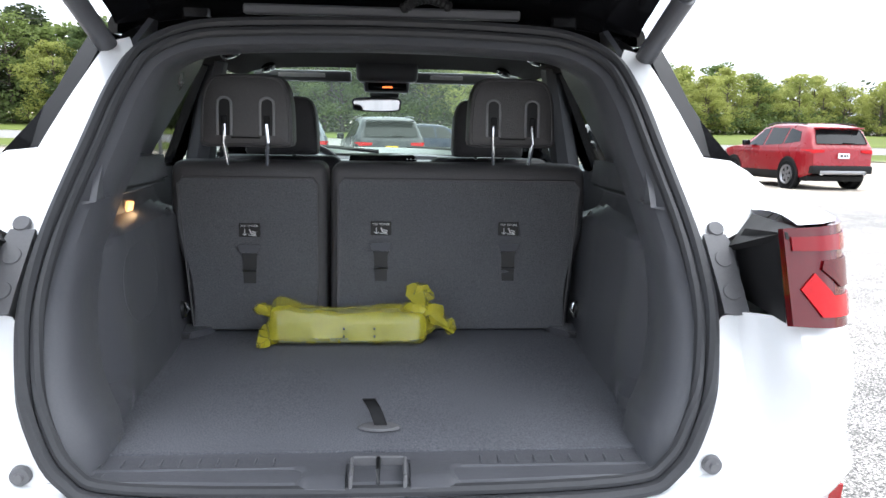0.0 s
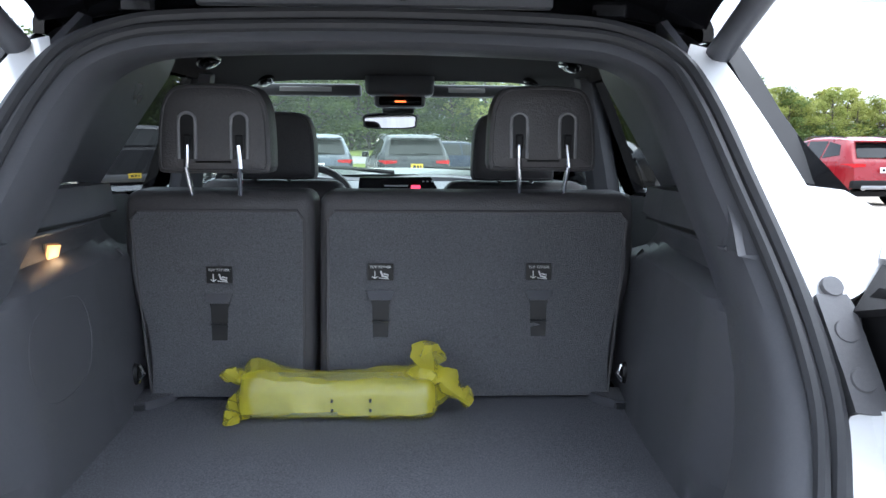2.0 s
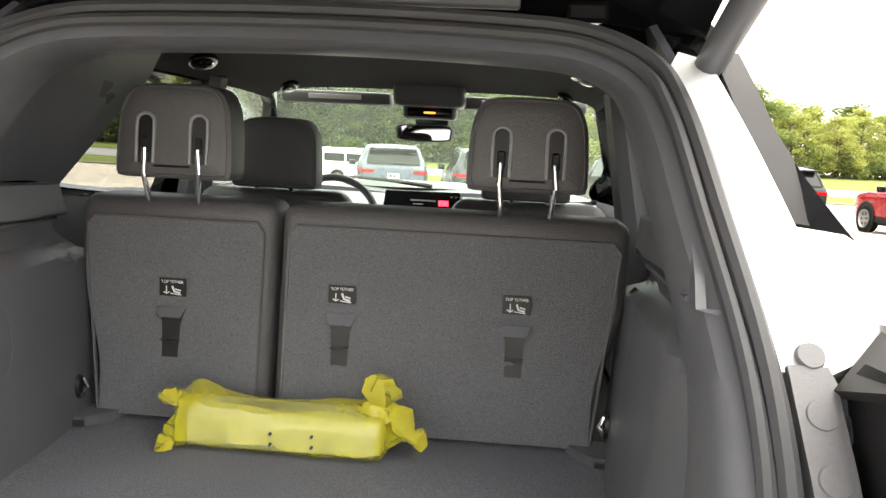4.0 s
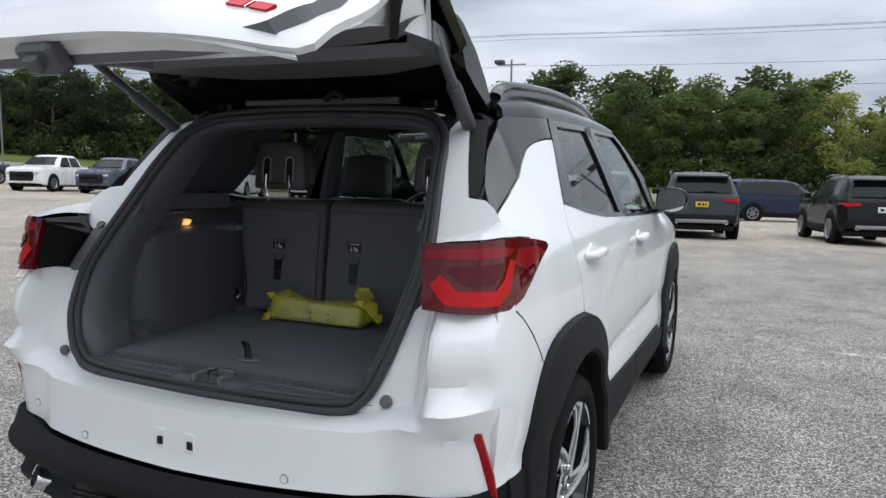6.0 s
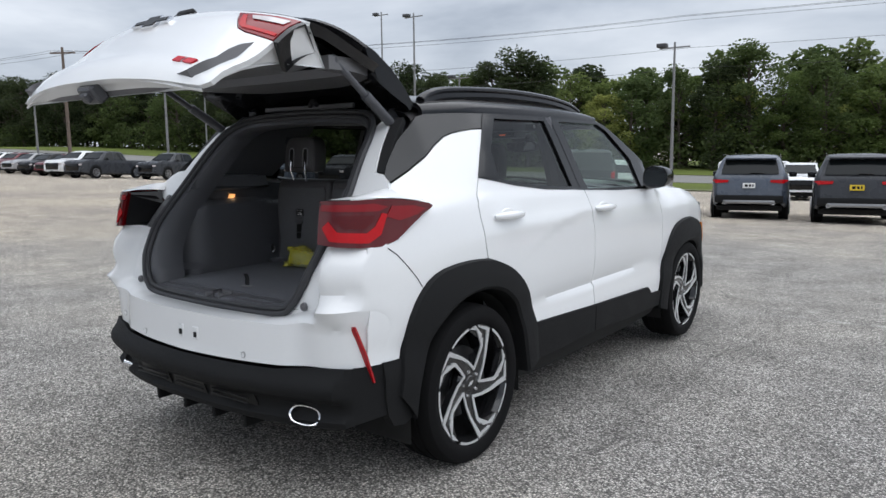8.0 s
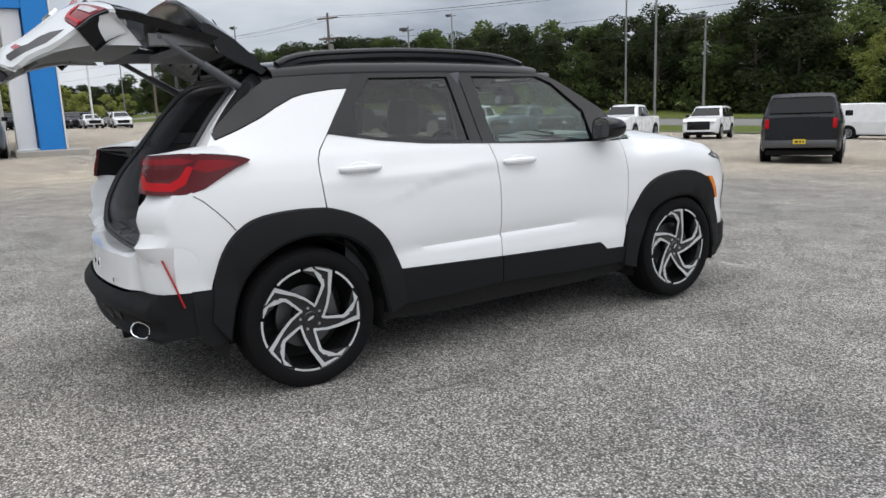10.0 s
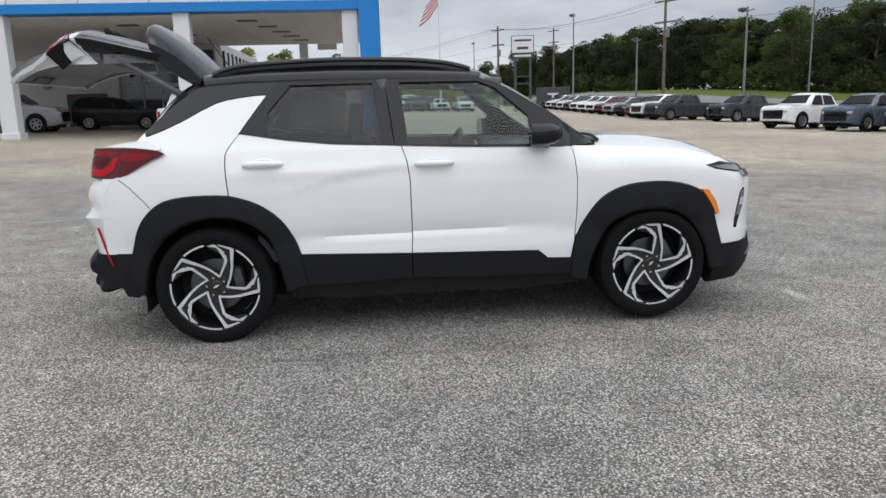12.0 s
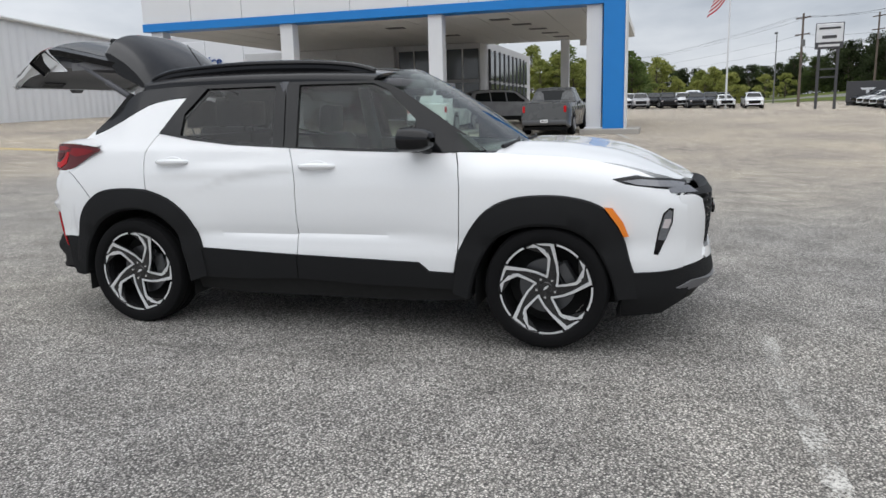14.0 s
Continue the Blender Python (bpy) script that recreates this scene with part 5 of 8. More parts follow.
strap = skin([(0, 0), (1, 0), (1, 0.024), (0, 0.024)], lambda a, b: (-0.002 - 0.022 * a + b - 0.008, -0.488 + 0.012 * math.sin(2.2 * a), FLOOR_Z + 0.008 + 0.058 * a - 0.01 * a * a), 0.12, 0.004)
part("floor_pull", strap, M["rubber"], car, "black pull strap standing up")


def trim_fn(y, z):
    """The side lining: the wheel house stands into the bay and turns outwards at its rear end into a pocket behind the opening."""
    turn = min(0.165, max(0.0, -0.29 - y))
    pocket = 0.175 - math.sqrt(0.175 ** 2 - turn ** 2)
    shoulder = 1.105 - 0.055 * ease(-0.28, -0.46, y) - 0.03 * ease(-0.05, 0.20, y)
    above = 0.040 * ease(shoulder - 0.020, shoulder + 0.010, z) * (1 - ease(1.150, 1.156, z))
    foot = 0.05 * (1 - ease(FLOOR_Z + 0.03, FLOOR_Z + 0.05, z)) * (1 - ease(-0.42, -0.32, y))
    base = lerp_table([(-0.66, 0.500), (-0.30, 0.500), (-0.05, 0.508), (0.08, 0.520), (0.25, 0.540)], y) + 0.06 * (z - 0.95)
    return (base + pocket * (1 - ease(1.12, 1.16, z)) + above - foot, y, z)


trim_ol = [(-0.600, 0.75), (0.24, 0.75), (0.24, 1.06), (0.12, 1.12), (0.088, 1.19), (0.080, 1.217), (-0.345, 1.232), (-0.385, 1.19), (-0.435, 1.12), (-0.50, 1.02), (-0.57, 0.88)]
for sgn in (1, -1):
    fn = trim_fn if sgn > 0 else mirror_fn(trim_fn)
    lin_side = part("side_lining", skin(trim_ol, fn, 0.014, 0.012, flip=sgn > 0), M["trim_dark"], car)
    part("lining_slot", skin([(0.06, 1.156), (-0.05, 1.159), (-0.36, 1.168), (-0.36, 1.176), (-0.05, 1.163)], fn, 0.05, 0.006, 0.003, flip=sgn > 0), M["sticker_black"], lin_side)
    part("slot_lip", tube([fn(y, z) for y, z in ((0.07, 1.1535), (-0.10, 1.157), (-0.37, 1.1635))], 0.004, 6), M["trim_dark"], lin_side)
    up = [(-0.335, 1.236), (0.07, 1.221), (0.175, 1.207), (0.29, 1.33), (0.40, 1.44), (0.42, 1.50), (-0.08, 1.515), (-0.17, 1.44), (-0.27, 1.32)]
    fu = lambda y, z: (0.600 - 0.34 * (z - 1.20) - 0.055 * (1 - ease(-0.30, 0.05, y)) * (1 - ease(1.20, 1.46, z)), y, z)
    part("pillar_lining", skin(up, fu if sgn > 0 else mirror_fn(fu), 0.05, 0.012, flip=sgn > 0), M["trim_dark"], car)
    shelf = lambda u, y: (trim_fn(y, 1.21)[0] + (fu(y, 1.22)[0] + 0.004 - trim_fn(y, 1.21)[0]) * u, y, lerp_table([(-0.345, 1.231), (0.12, 1.215), (0.24, 1.204)], y))
    part("lining_shelf", skin([(0.0, -0.345), (1.0, -0.345), (1.0, 0.16), (0.0, 0.08)], shelf if sgn > 0 else mirror_fn(shelf), 0.08, 0.0, flip=sgn < 0), M["trim_dark"], car)
    # an access cover, the tie-down, seat bracket and screw cap
    if sgn < 0:
        cover = spline([(-0.30, 1.035), (-0.20, 1.05), (-0.13, 1.03), (-0.11, 0.96), (-0.15, 0.90), (-0.27, 0.895), (-0.32, 0.95)], 4, True)
        part("access_seam", tube([fn(p[0], p[1]) for p in cover], 0.0008, 5, True), M["trim_dark"], lin_side)
    hx = trim_fn(0.095, 0.822)[0] - 0.002
    d = lathe([(0.001, 0.0), (0.012, 0.0), (0.016, -0.004), (0.018, 0.004)], "x", (0, 0, 0), 18)
    for v in d.verts:
        v.co = Vector((sgn * (hx - 0.004 + v.co.x), 0.085 + v.co.y * 0.8, 0.822 + v.co.z * 1.35))
    bmesh.ops.recalc_face_normals(d, faces=d.faces[:])
    part("tie_down", d, M["sticker_black"], lin_side)
    part("tie_down_loop", tube([(sgn * (hx - 0.008), 0.08, 0.806), (sgn * (hx - 0.018), 0.085, 0.822), (sgn * (hx - 0.008), 0.09, 0.838)], 0.004, 6), M["chrome"], lin_side)
    brk = bmesh.new()
    add_prism(brk, [(0.440, 0.125), (0.452, 0.095), (0.485, 0.060), (0.53, 0.055), (0.53, 0.14), (0.445, 0.14)], lambda a, b, t: (sgn * a, b, t), FLOOR_Z, FLOOR_Z + 0.018)
    bmesh.ops.recalc_face_normals(brk, faces=brk.faces[:])
    bracket = part("seat_bracket", brk, M["trim_dark"], car)
    part("bracket_plate", box(min(sgn * 0.486, sgn * 0.526), max(sgn * 0.486, sgn * 0.526), 0.050, 0.056, FLOOR_Z + 0.002, FLOOR_Z + 0.014, 0.001, 1), M["steel"], bracket)
    latch_pin = bmesh.new()
    add_tube(latch_pin, [(sgn * 0.548, 0.125, 1.078), (sgn * 0.538, 0.118, 1.069), (sgn * 0.536, 0.122, 1.060)], 0.0045, 8)
    part("seat_latch", latch_pin, M["chrome"] if sgn > 0 else M["trim_pocket"], car)
    hk = lathe([(0.001, 0.0), (0.013, 0.0), (0.016, -0.005), (0.019, 0.004)], "x", (0, 0, 0), 16)
    kx = trim_fn(-0.50, 0.985)[0]
    for v in hk.verts:
        v.co = Vector((sgn * (kx - 0.006 + v.co.x), -0.485 + v.co.y, 0.985 + v.co.z))
    bmesh.ops.recalc_face_normals(hk, faces=hk.faces[:])
    part("screw_cap", hk, M["trim_pocket"], lin_side)
    for yy, xx in ((0.60, 0.475), (1.42, 0.495)):
        gh = bmesh.new()
        bmesh.ops.create_icosphere(gh, subdivisions=3, radius=1.0)
        for v in gh.verts:
            v.co = Vector((sgn * (xx + 0.030 * v.co.x), yy + 0.062 * v.co.y, 1.500 + 0.020 * v.co.z - 0.35 * 0.030 * v.co.x))
        grab = part("grab_handle", gh, M["black_gloss"], car, "black folded grab handle")
        part("handle_rim", tube([(sgn * (xx - 0.012 + 0.022 * math.cos(a)), yy - 0.035 + 0.030 * math.sin(a), 1.489 - 0.006 * math.cos(a)) for a in [2 * math.pi * i / 14 for i in range(11)]], 0.0035, 6), M["chrome"], grab)
# cargo lamp in the left lining
lamp_y, lamp_z = -0.135, 1.118
lx = -trim_fn(lamp_y, lamp_z)[0]
well = bmesh.new()
add_prism(well, [(lamp_y - 0.040, 1.045), (lamp_y + 0.030, 1.050), (lamp_y + 0.026, 1.128), (lamp_y - 0.020, 1.133)], lambda a, b, t: (lx + t, a, b), -0.004, 0.004)
bmesh.ops.recalc_face_normals(well, faces=well.faces[:])
lamp_well = part("cargo_lamp", well, M["lamp_cream"], car, "small lit amber cargo lamp")
lens = bmesh.new()
add_prism(lens, [(lamp_y - 0.030, 1.100), (lamp_y + 0.008, 1.104), (lamp_y + 0.022, 1.124), (lamp_y - 0.014, 1.129)], lambda a, b, t: (lx + t, a, b), 0.003, 0.009)
bmesh.ops.recalc_face_normals(lens, faces=lens.faces[:])
part("lamp_lens", lens, M["dome_lamp"], lamp_well)
part("lamp_hinge", tube([(lx + 0.006, lamp_y + 0.004, 1.098), (lx + 0.006, lamp_y + 0.026, 1.072)], 0.0018, 6), M["chrome"], lamp_well)
cl = bpy.data.lights.new("cargo_bulb", "POINT")
cl.energy, cl.color, cl.shadow_soft_size = 0.012, (1.0, 0.6, 0.28), 0.012
clo = new("cargo_bulb", cl)
clo.parent = car
clo.location = (lx + 0.022, lamp_y, 1.112)

# rear seat backs with head restraints
SEAT_T = lambda z: 0.115 + 0.135 * (z - 0.75)


def seat_back(x0, x1, z0=0.752, z1=1.194):
    def taper(x, z):
        """The outer edge runs in towards the floor, past the wheel house."""
        k = max(0.0, abs(x) - 0.40) / 0.14
        return x - math.copysign(0.045 * k * ease(1.06, 0.84, z), x)
    ob = bmesh.new()
    add_box(ob, x0, x1, 0.0, 0.13, z0, z1, 0.028, 4)
    for i in range(1, 8):
        bmesh.ops.bisect_plane(ob, geom=ob.verts[:] + ob.edges[:] + ob.faces[:], plane_co=(0, 0, z0 + (z1 - z0) * i / 8), plane_no=(0, 0, 1))
    for v in ob.verts:
        v.co.y += SEAT_T(v.co.z)
        v.co.x = taper(v.co.x, v.co.z)
    back = part("seat_back", ob, M["leather"], car, "black leather rear seat back")
    panel = skin([(x0 + 0.022, z0 + 0.01), (x1 - 0.022, z0 + 0.01), (x1 - 0.022, z1 - 0.055), (x1 - 0.035, z1 - 0.043), (x0 + 0.035, z1 - 0.043), (x0 + 0.022, z1 - 0.055)],
                 lambda x, z: (taper(x, z), SEAT_T(z) + 0.002 * noise.noise(Vector((x * 9, z * 9, 1))), z), 0.04, 0.006, 0.006)
    part("seat_carpet", panel, M["carpet"], back, "dark grey carpeted panel")
    pip = bmesh.new()
    add_tube(pip, [(x0 + 0.02, SEAT_T(z0 + 0.01) - 0.004, z0 + 0.01), (x0 + 0.02, SEAT_T(z1 - 0.06) - 0.004, z1 - 0.06), (x0 + 0.034, SEAT_T(z1 - 0.04) - 0.004, z1 - 0.04), (x1 - 0.034, SEAT_T(z1 - 0.04) - 0.004, z1 - 0.04), (x1 - 0.02, SEAT_T(z1 - 0.06) - 0.004, z1 - 0.06), (x1 - 0.02, SEAT_T(z0 + 0.01) - 0.004, z0 + 0.01)], 0.004, 6)
    for v in pip.verts:
        v.co.x = taper(v.co.x, v.co.z)
    part("seat_piping", pip, M["leather"], back)
    return back


back_l = seat_back(-0.552, -0.150)
back_r = seat_back(-0.139, 0.542)


def tether(xc, zc, back):
    y = SEAT_T(zc) - 0.0095
    lab = part("tether_label", box(xc - 0.027, xc + 0.027, y - 0.001, y + 0.002, zc - 0.018, zc + 0.018, 0.0005, 1), M["sticker_black"], back, "black label with white print")
    text_part("label_print", "TOP TETHER", 0.0078, M["white_print"], back, pose(xc, y - 0.0015, zc + 0.0105, 90, 0, 0), depth=0.0003)
    ic = bmesh.new()
    for pts, r in (([(-0.012, 0.003), (-0.012, -0.012)], 0.0012), ([(-0.018, -0.009), (-0.012, -0.013), (-0.006, -0.009)], 0.0012), ([(0.0, 0.003), (0.004, -0.008), (0.016, -0.011)], 0.0022), ([(0.006, -0.003), (0.017, -0.006)], 0.0016), ([(-0.004, -0.012), (0.018, -0.0145)], 0.001)):
        add_tube(ic, [(xc + a, y - 0.0018, zc + b - 0.0005) for a, b in pts], r, 5)
    part("label_symbol", ic, M["white_print"], back)
    zt = zc - 0.04
    rec = skin([(xc - 0.028, zt), (xc + 0.028, zt), (xc + 0.018, zt - 0.03), (xc + 0.016, zt - 0.098), (xc - 0.016, zt - 0.098), (xc - 0.018, zt - 0.03)], lambda x, z: (x, SEAT_T(z) - 0.0078 + 0.0012 * math.sin((z - zt) * 60), z), 0.03, 0.002)
    part("tether_recess", rec, M["sticker_black"], back, "dark recess for the anchor")
    part("tether_flap", skin([(xc - 0.030, zt + 0.001), (xc + 0.030, zt + 0.001), (xc + 0.022, zt - 0.018), (xc - 0.022, zt - 0.018)], lambda x, z: (x, SEAT_T(z) - 0.012 - 0.3 * (zt - z), z), 0.03, 0.003), M["trim_dark"], back)
    part("tether_anchor", tube([(xc - 0.018, SEAT_T(zt - 0.065) - 0.011, zt - 0.064), (xc + 0.018, SEAT_T(zt - 0.065) - 0.011, zt - 0.064)], 0.003, 6), M["steel"], back)


tether(-0.347, 1.020, back_l)
tether(-0.007, 1.027, back_r)
tether(0.331, 1.028, back_r)


def rest_outline(xc, z, w, h, top=0.78):
    """The outline of a head restraint: small radii below, a wide curve over the top."""
    a, b = w / 2, h / 2
    half = [(0.0, -b), (a * 0.86, -b), (a * 0.985, -b * 0.90), (a, -b * 0.70), (a * 0.985, -b * 0.1), (a * 0.955, b * 0.32), (a * 0.90, b * 0.60), (a * top, b * 0.86), (a * 0.55, b * 0.975), (0.0, b)]
    return [(xc + p[0], z + p[1]) for p in [tuple(q) for q in spline(half + [(-x, y) for x, y in half[-2:0:-1]], 4, True)]]


def head_rest(xc, y, z, w, h, d, posts, name="head_restraint", slots=True):
    loop = rest_outline(xc, z, w, h)
    y0 = y - d / 2

    def ring(ins, depth):
        k = 1 - ins / (0.45 * h)
        return [(xc + (p[0] - xc) * k, y0 + depth + 0.10 * (p[1] - z) * k, z + (p[1] - z) * k) for p in loop]
    bm = ring_band([ring(0.081, -0.004), ring(0.055, -0.0035), ring(0.028, -0.002), ring(0.010, 0.001), ring(0.002, 0.008), ring(0.0, 0.022), ring(0.0, d * 0.7), ring(0.008, d * 0.9), ring(0.030, d), ring(0.081, d + 0.004)])
    for side_verts in ([v for v in bm.verts if v.co.y < y0 + 0.006 and v.is_boundary], [v for v in bm.verts if v.co.y > y0 + 0.9 * d and v.is_boundary]):
        mid_v = bm.verts.new(sum((v.co for v in side_verts), Vector()) / len(side_verts))
        for e in [e for e in bm.edges if e.is_boundary and e.verts[0] in side_verts and e.verts[1] in side_verts]:
            bm.faces.new((e.verts[0], e.verts[1], mid_v))
    bmesh.ops.recalc_face_normals(bm, faces=bm.faces[:])
    hr = part(name, bm, M["leather"], car, "black leather head restraint")
    part("rest_seam", tube(ring(0.0065, 0.0025), 0.0022, 5, True), M["leather"], hr)
    for px in posts:
        if not slots:
            part("post", tube([(px, y + 0.0, z - h / 2 + 0.04), (px, y - 0.02, z - h / 2 - 0.07)], 0.0065, 8), M["chrome"], hr)
        if slots:
            at = lambda zz: y0 - 0.003 + 0.10 * (zz - z)
            rim = spline([(px - 0.0165, z - 0.062), (px - 0.017, z + 0.010), (px - 0.013, z + 0.026), (px, z + 0.032), (px + 0.013, z + 0.026), (px + 0.017, z + 0.010), (px + 0.0165, z - 0.062)], 4)
            part("slot_rim", tube([(p[0], at(p[1]) - 0.001, p[1]) for p in rim], 0.0036, 6), M["rim_grey"], hr)
            hole = prism([tuple(p)[:2] for p in rim], lambda a, b, t: (a, at(b) + t, b), -0.0015, 0.004)
            part("slot", hole, M["sticker_black"], hr)
            part("slot_guide", box(px - 0.008, px + 0.008, at(z - 0.03) - 0.006, at(z - 0.03) + 0.004, z - 0.045, z - 0.012, 0.003, 1), M["rubber"], hr)
            pole = tube([(px, at(z - 0.032) - 0.002, z - 0.034), (px - 0.0015 * (1 if px < xc else -1), at(z - 0.08) - 0.003, z - 0.08), (px + 0.004 * (1 if px < xc else -1), at(z - 0.08) + 0.012, z - h / 2 - 0.045)], [0.0058, 0.0056, 0.0052], 10)
            part("slot_post", pole, M["chrome"], hr)
    if slots:
        zs = z - 0.068
        yl = y0 - 0.003 + 0.10 * (zs - z)
        part("rest_seam", tube([(posts[0] + 0.017, yl, zs), (posts[1] - 0.017, yl, zs)], 0.0022, 5), M["sticker_black"], hr)
    return hr


head_rest(-0.350, 0.205, 1.325, 0.236, 0.184, 0.105, (-0.402, -0.296))
head_rest(0.336, 0.222, 1.331, 0.232, 0.180, 0.105, (0.285, 0.387))
# front seats
for xc in (-0.37, 0.37):
    sb = bmesh.new()
    add_box(sb, xc - 0.25, xc + 0.25, 0.95, 1.08, 0.55, 1.17, 0.05, 4)
    for v in sb.verts:
        v.co.y -= 0.22 * (v.co.z - 0.55)
        v.co.x = xc + (v.co.x - xc) * (1 - 0.35 * max(0.0, v.co.z - 0.85))
    fs = part("front_seat", sb, M["leather"], car, "black leather front seat")
    cush = box(xc - 0.25, xc + 0.25, 0.95, 1.45, 0.45, 0.60, 0.05, 3)
    part("seat_cushion", cush, M["leather"], fs)
    head_rest(xc + (0.012 if xc < 0 else -0.012), 0.86, 1.275, 0.25, 0.20, 0.10, (xc - 0.05, xc + 0.05), "front_head_restraint", False)
# dashboard, wheel, screen, mirror, visors
dash = bmesh.new()
add_box(dash, -0.72, 0.72, 1.72, 2.20, 0.72, 1.035, 0.06, 4)
for v in dash.verts:
    if v.co.z > 0.9:
        v.co.z += 0.05 * (v.co.y - 1.72) / 0.48
part("dashboard", dash, M["trim_dark"], car)
part("centre_screen", prism([(-0.182, 1.052), (-0.172, 1.125), (0.125, 1.128), (0.165, 1.06)], lambda a, b, t: (a, 1.68 + t, b), 0.0, 0.03), M["screen"], car, "wide dark dashboard screen")
part("screen_tile", box(0.043, 0.082, 1.675, 1.679, 1.072, 1.094, 0.001, 1), M["screen_red"], car)
part("screen_line", box(-0.07, 0.03, 1.676, 1.679, 1.088, 1.094, 0.0005, 1), M["white_print"], car)
for i in range(3):
    part("screen_line", box(0.09 + 0.018 * i, 0.098 + 0.018 * i, 1.676, 1.679, 1.108, 1.112, 0.0005, 1), M["white_print"], car)
part("screen_line", box(-0.06, -0.02, 1.676, 1.679, 1.074, 1.078, 0.0005, 1), M["white_print"], car)
bm = bmesh.new()
tilt = pose(-0.37, 1.55, 1.0, -25, 0, 0)
add_tube(bm, [tilt @ Vector((0.185 * math.cos(2 * math.pi * i / 32), 0, 0.185 * math.sin(2 * math.pi * i / 32))) for i in range(32)], 0.015, 8, True)
add_box(bm, -0.07, 0.07, -0.01, 0.05, -0.07, 0.05, 0.02, 2, tilt)
for a, b in (((-0.18, 0, 0), (-0.05, 0, 0)), ((0.18, 0, 0), (0.05, 0, 0)), ((0, 0, -0.18), (0, 0, -0.05))):
    add_tube(bm, [tilt @ Vector(a), tilt @ Vector(b)], 0.016, 6)
part("steering_wheel", bm, M["leather"], car)
mpose = pose(-0.053, 1.93, 1.362, -0.7, 0, -1.0)
oval = [tuple(p)[:2] for p in spline([(-0.118, -0.010), (-0.105, -0.032), (0, -0.038), (0.105, -0.032), (0.118, -0.010), (0.110, 0.026), (0, 0.034), (-0.110, 0.026)], 4, True)]
rm = part("interior_mirror", prism(oval, lambda a, b, t: mpose @ Vector((a, t, b)), -0.012, 0.03), M["rubber"], car)
part("mirror_face", prism([(a * 0.93, b * 0.84) for a, b in oval], lambda a, b, t: mpose @ Vector((a, t, b)), -0.0145, -0.0125), M["mirror"], rm)
stalk = bmesh.new()
add_box(stalk, -0.085, 0.055, 1.84, 1.93, 1.392, 1.420, 0.010, 2)
add_box(stalk, -0.02, 0.065, 1.80, 1.885, 1.412, 1.448, 0.012, 2)
part("mirror_stalk", stalk, M["rubber"], rm)
con = bmesh.new()
add_box(con, -0.135, 0.135, 1.52, 1.74, 1.455, 1.55, 0.022, 3)
add_box(con, -0.105, 0.10, 1.60, 1.74, 1.412, 1.47, 0.016, 3)
console = part("overhead_console", con, M["trim_dark"], car)
part("console_panel", box(-0.085, 0.085, 1.594, 1.602, 1.420, 1.452, 0.006, 2), M["black_gloss"], console)
part("console_display", box(-0.022, 0.022, 1.591, 1.595, 1.431, 1.438, 0.001, 1), M["display_amber"], console, "small amber lit display")
for x0, x1, lx0, lx1 in ((-0.60, -0.165, -0.49, -0.28), (0.115, 0.60, 0.195, 0.345)):
    vis = part("sun_visor", box(x0, x1, 1.66, 1.76, 1.458, 1.506, 0.010, 2), M["trim_pocket"], car, "grey folded sun visor")
    part("visor_label", box(lx0, lx1, 1.654, 1.659, 1.474, 1.492, 0.001, 1), M["white_print"], vis)
dome = bmesh.new()
add_box(dome, -0.10, 0.10, 0.60, 0.74, 1.545, 1.562, 0.006, 2)
dome_light = part("dome_light", dome, M["chrome"], car, "long grey dome light in the headliner")
part("dome_lens", box(-0.085, 0.085, 0.615, 0.725, 1.541, 1.547, 0.002, 1), M["white_print"], dome_light)
for sgn in (1, -1):
    part("pillar_cover", tube([(sgn * 0.62, 1.02, 1.50), (sgn * 0.70, 1.06, 1.12), (sgn * 0.74, 1.08, 0.5)], [0.045, 0.055, 0.06], 8), M["trim_dark"], car)
    dt = lambda y, z: (side(y, 1.10)[0] - 0.075, y, z)
    part("door_lining", skin([(0.25, 0.45), (2.15, 0.45), (2.15, 1.09), (1.1, 1.11), (0.25, 1.17)], dt if sgn > 0 else mirror_fn(dt), 0.2, 0.0, flip=sgn > 0), M["trim_dark"], car)

# the parcel in a yellow plastic bag
bag = thing("plastic_bag", "crumpled yellow plastic bag round a long box, on the cargo floor", "bag")
bb = bmesh.new()
add_box(bb, -0.285, 0.115, -0.06, 0.055, FLOOR_Z, FLOOR_Z + 0.088, 0.03, 4)
bmesh.ops.subdivide_edges(bb, edges=[e for e in bb.edges if e.calc_length() > 0.03], cuts=13, use_grid_fill=True)
bmesh.ops.triangulate(bb, faces=[f for f in bb.faces if len(f.verts) > 4])
for v in bb.verts:
    c = v.co.copy()
    n1 = noise.noise(Vector((c.x * 9, c.y * 14, c.z * 16))) + 0.6 * noise.noise(Vector((c.x * 24, c.y * 30, c.z * 34 + 7)))
    lift = 0.012 * n1
    n1 += 0.75 * (0.5 - abs(noise.noise(Vector((c.x * 38 + 3, c.y * 30, c.z * 45)))) * 2)
    v.co += Vector((0.004 * n1, 0.008 * n1, lift if c.z > FLOOR_Z + 0.02 else 0.0))
    v.co.z = max(v.co.z, FLOOR_Z + 0.004)
    if c.z > FLOOR_Z + 0.07:
        v.co.z += 0.02 * math.exp(-((c.x + 0.25) / 0.06) ** 2)
bmesh.ops.transform(bb, matrix=Matrix.Translation((0, 0.045, 0)), verts=bb.verts)
part("bag_body", bb, M["bag"], bag)
part("inner_box", box(-0.262, 0.092, 0.002, 0.088, FLOOR_Z + 0.006, FLOOR_Z + 0.074, 0.006, 1), M["bag_inner"], bag, "pale green box inside the bag")
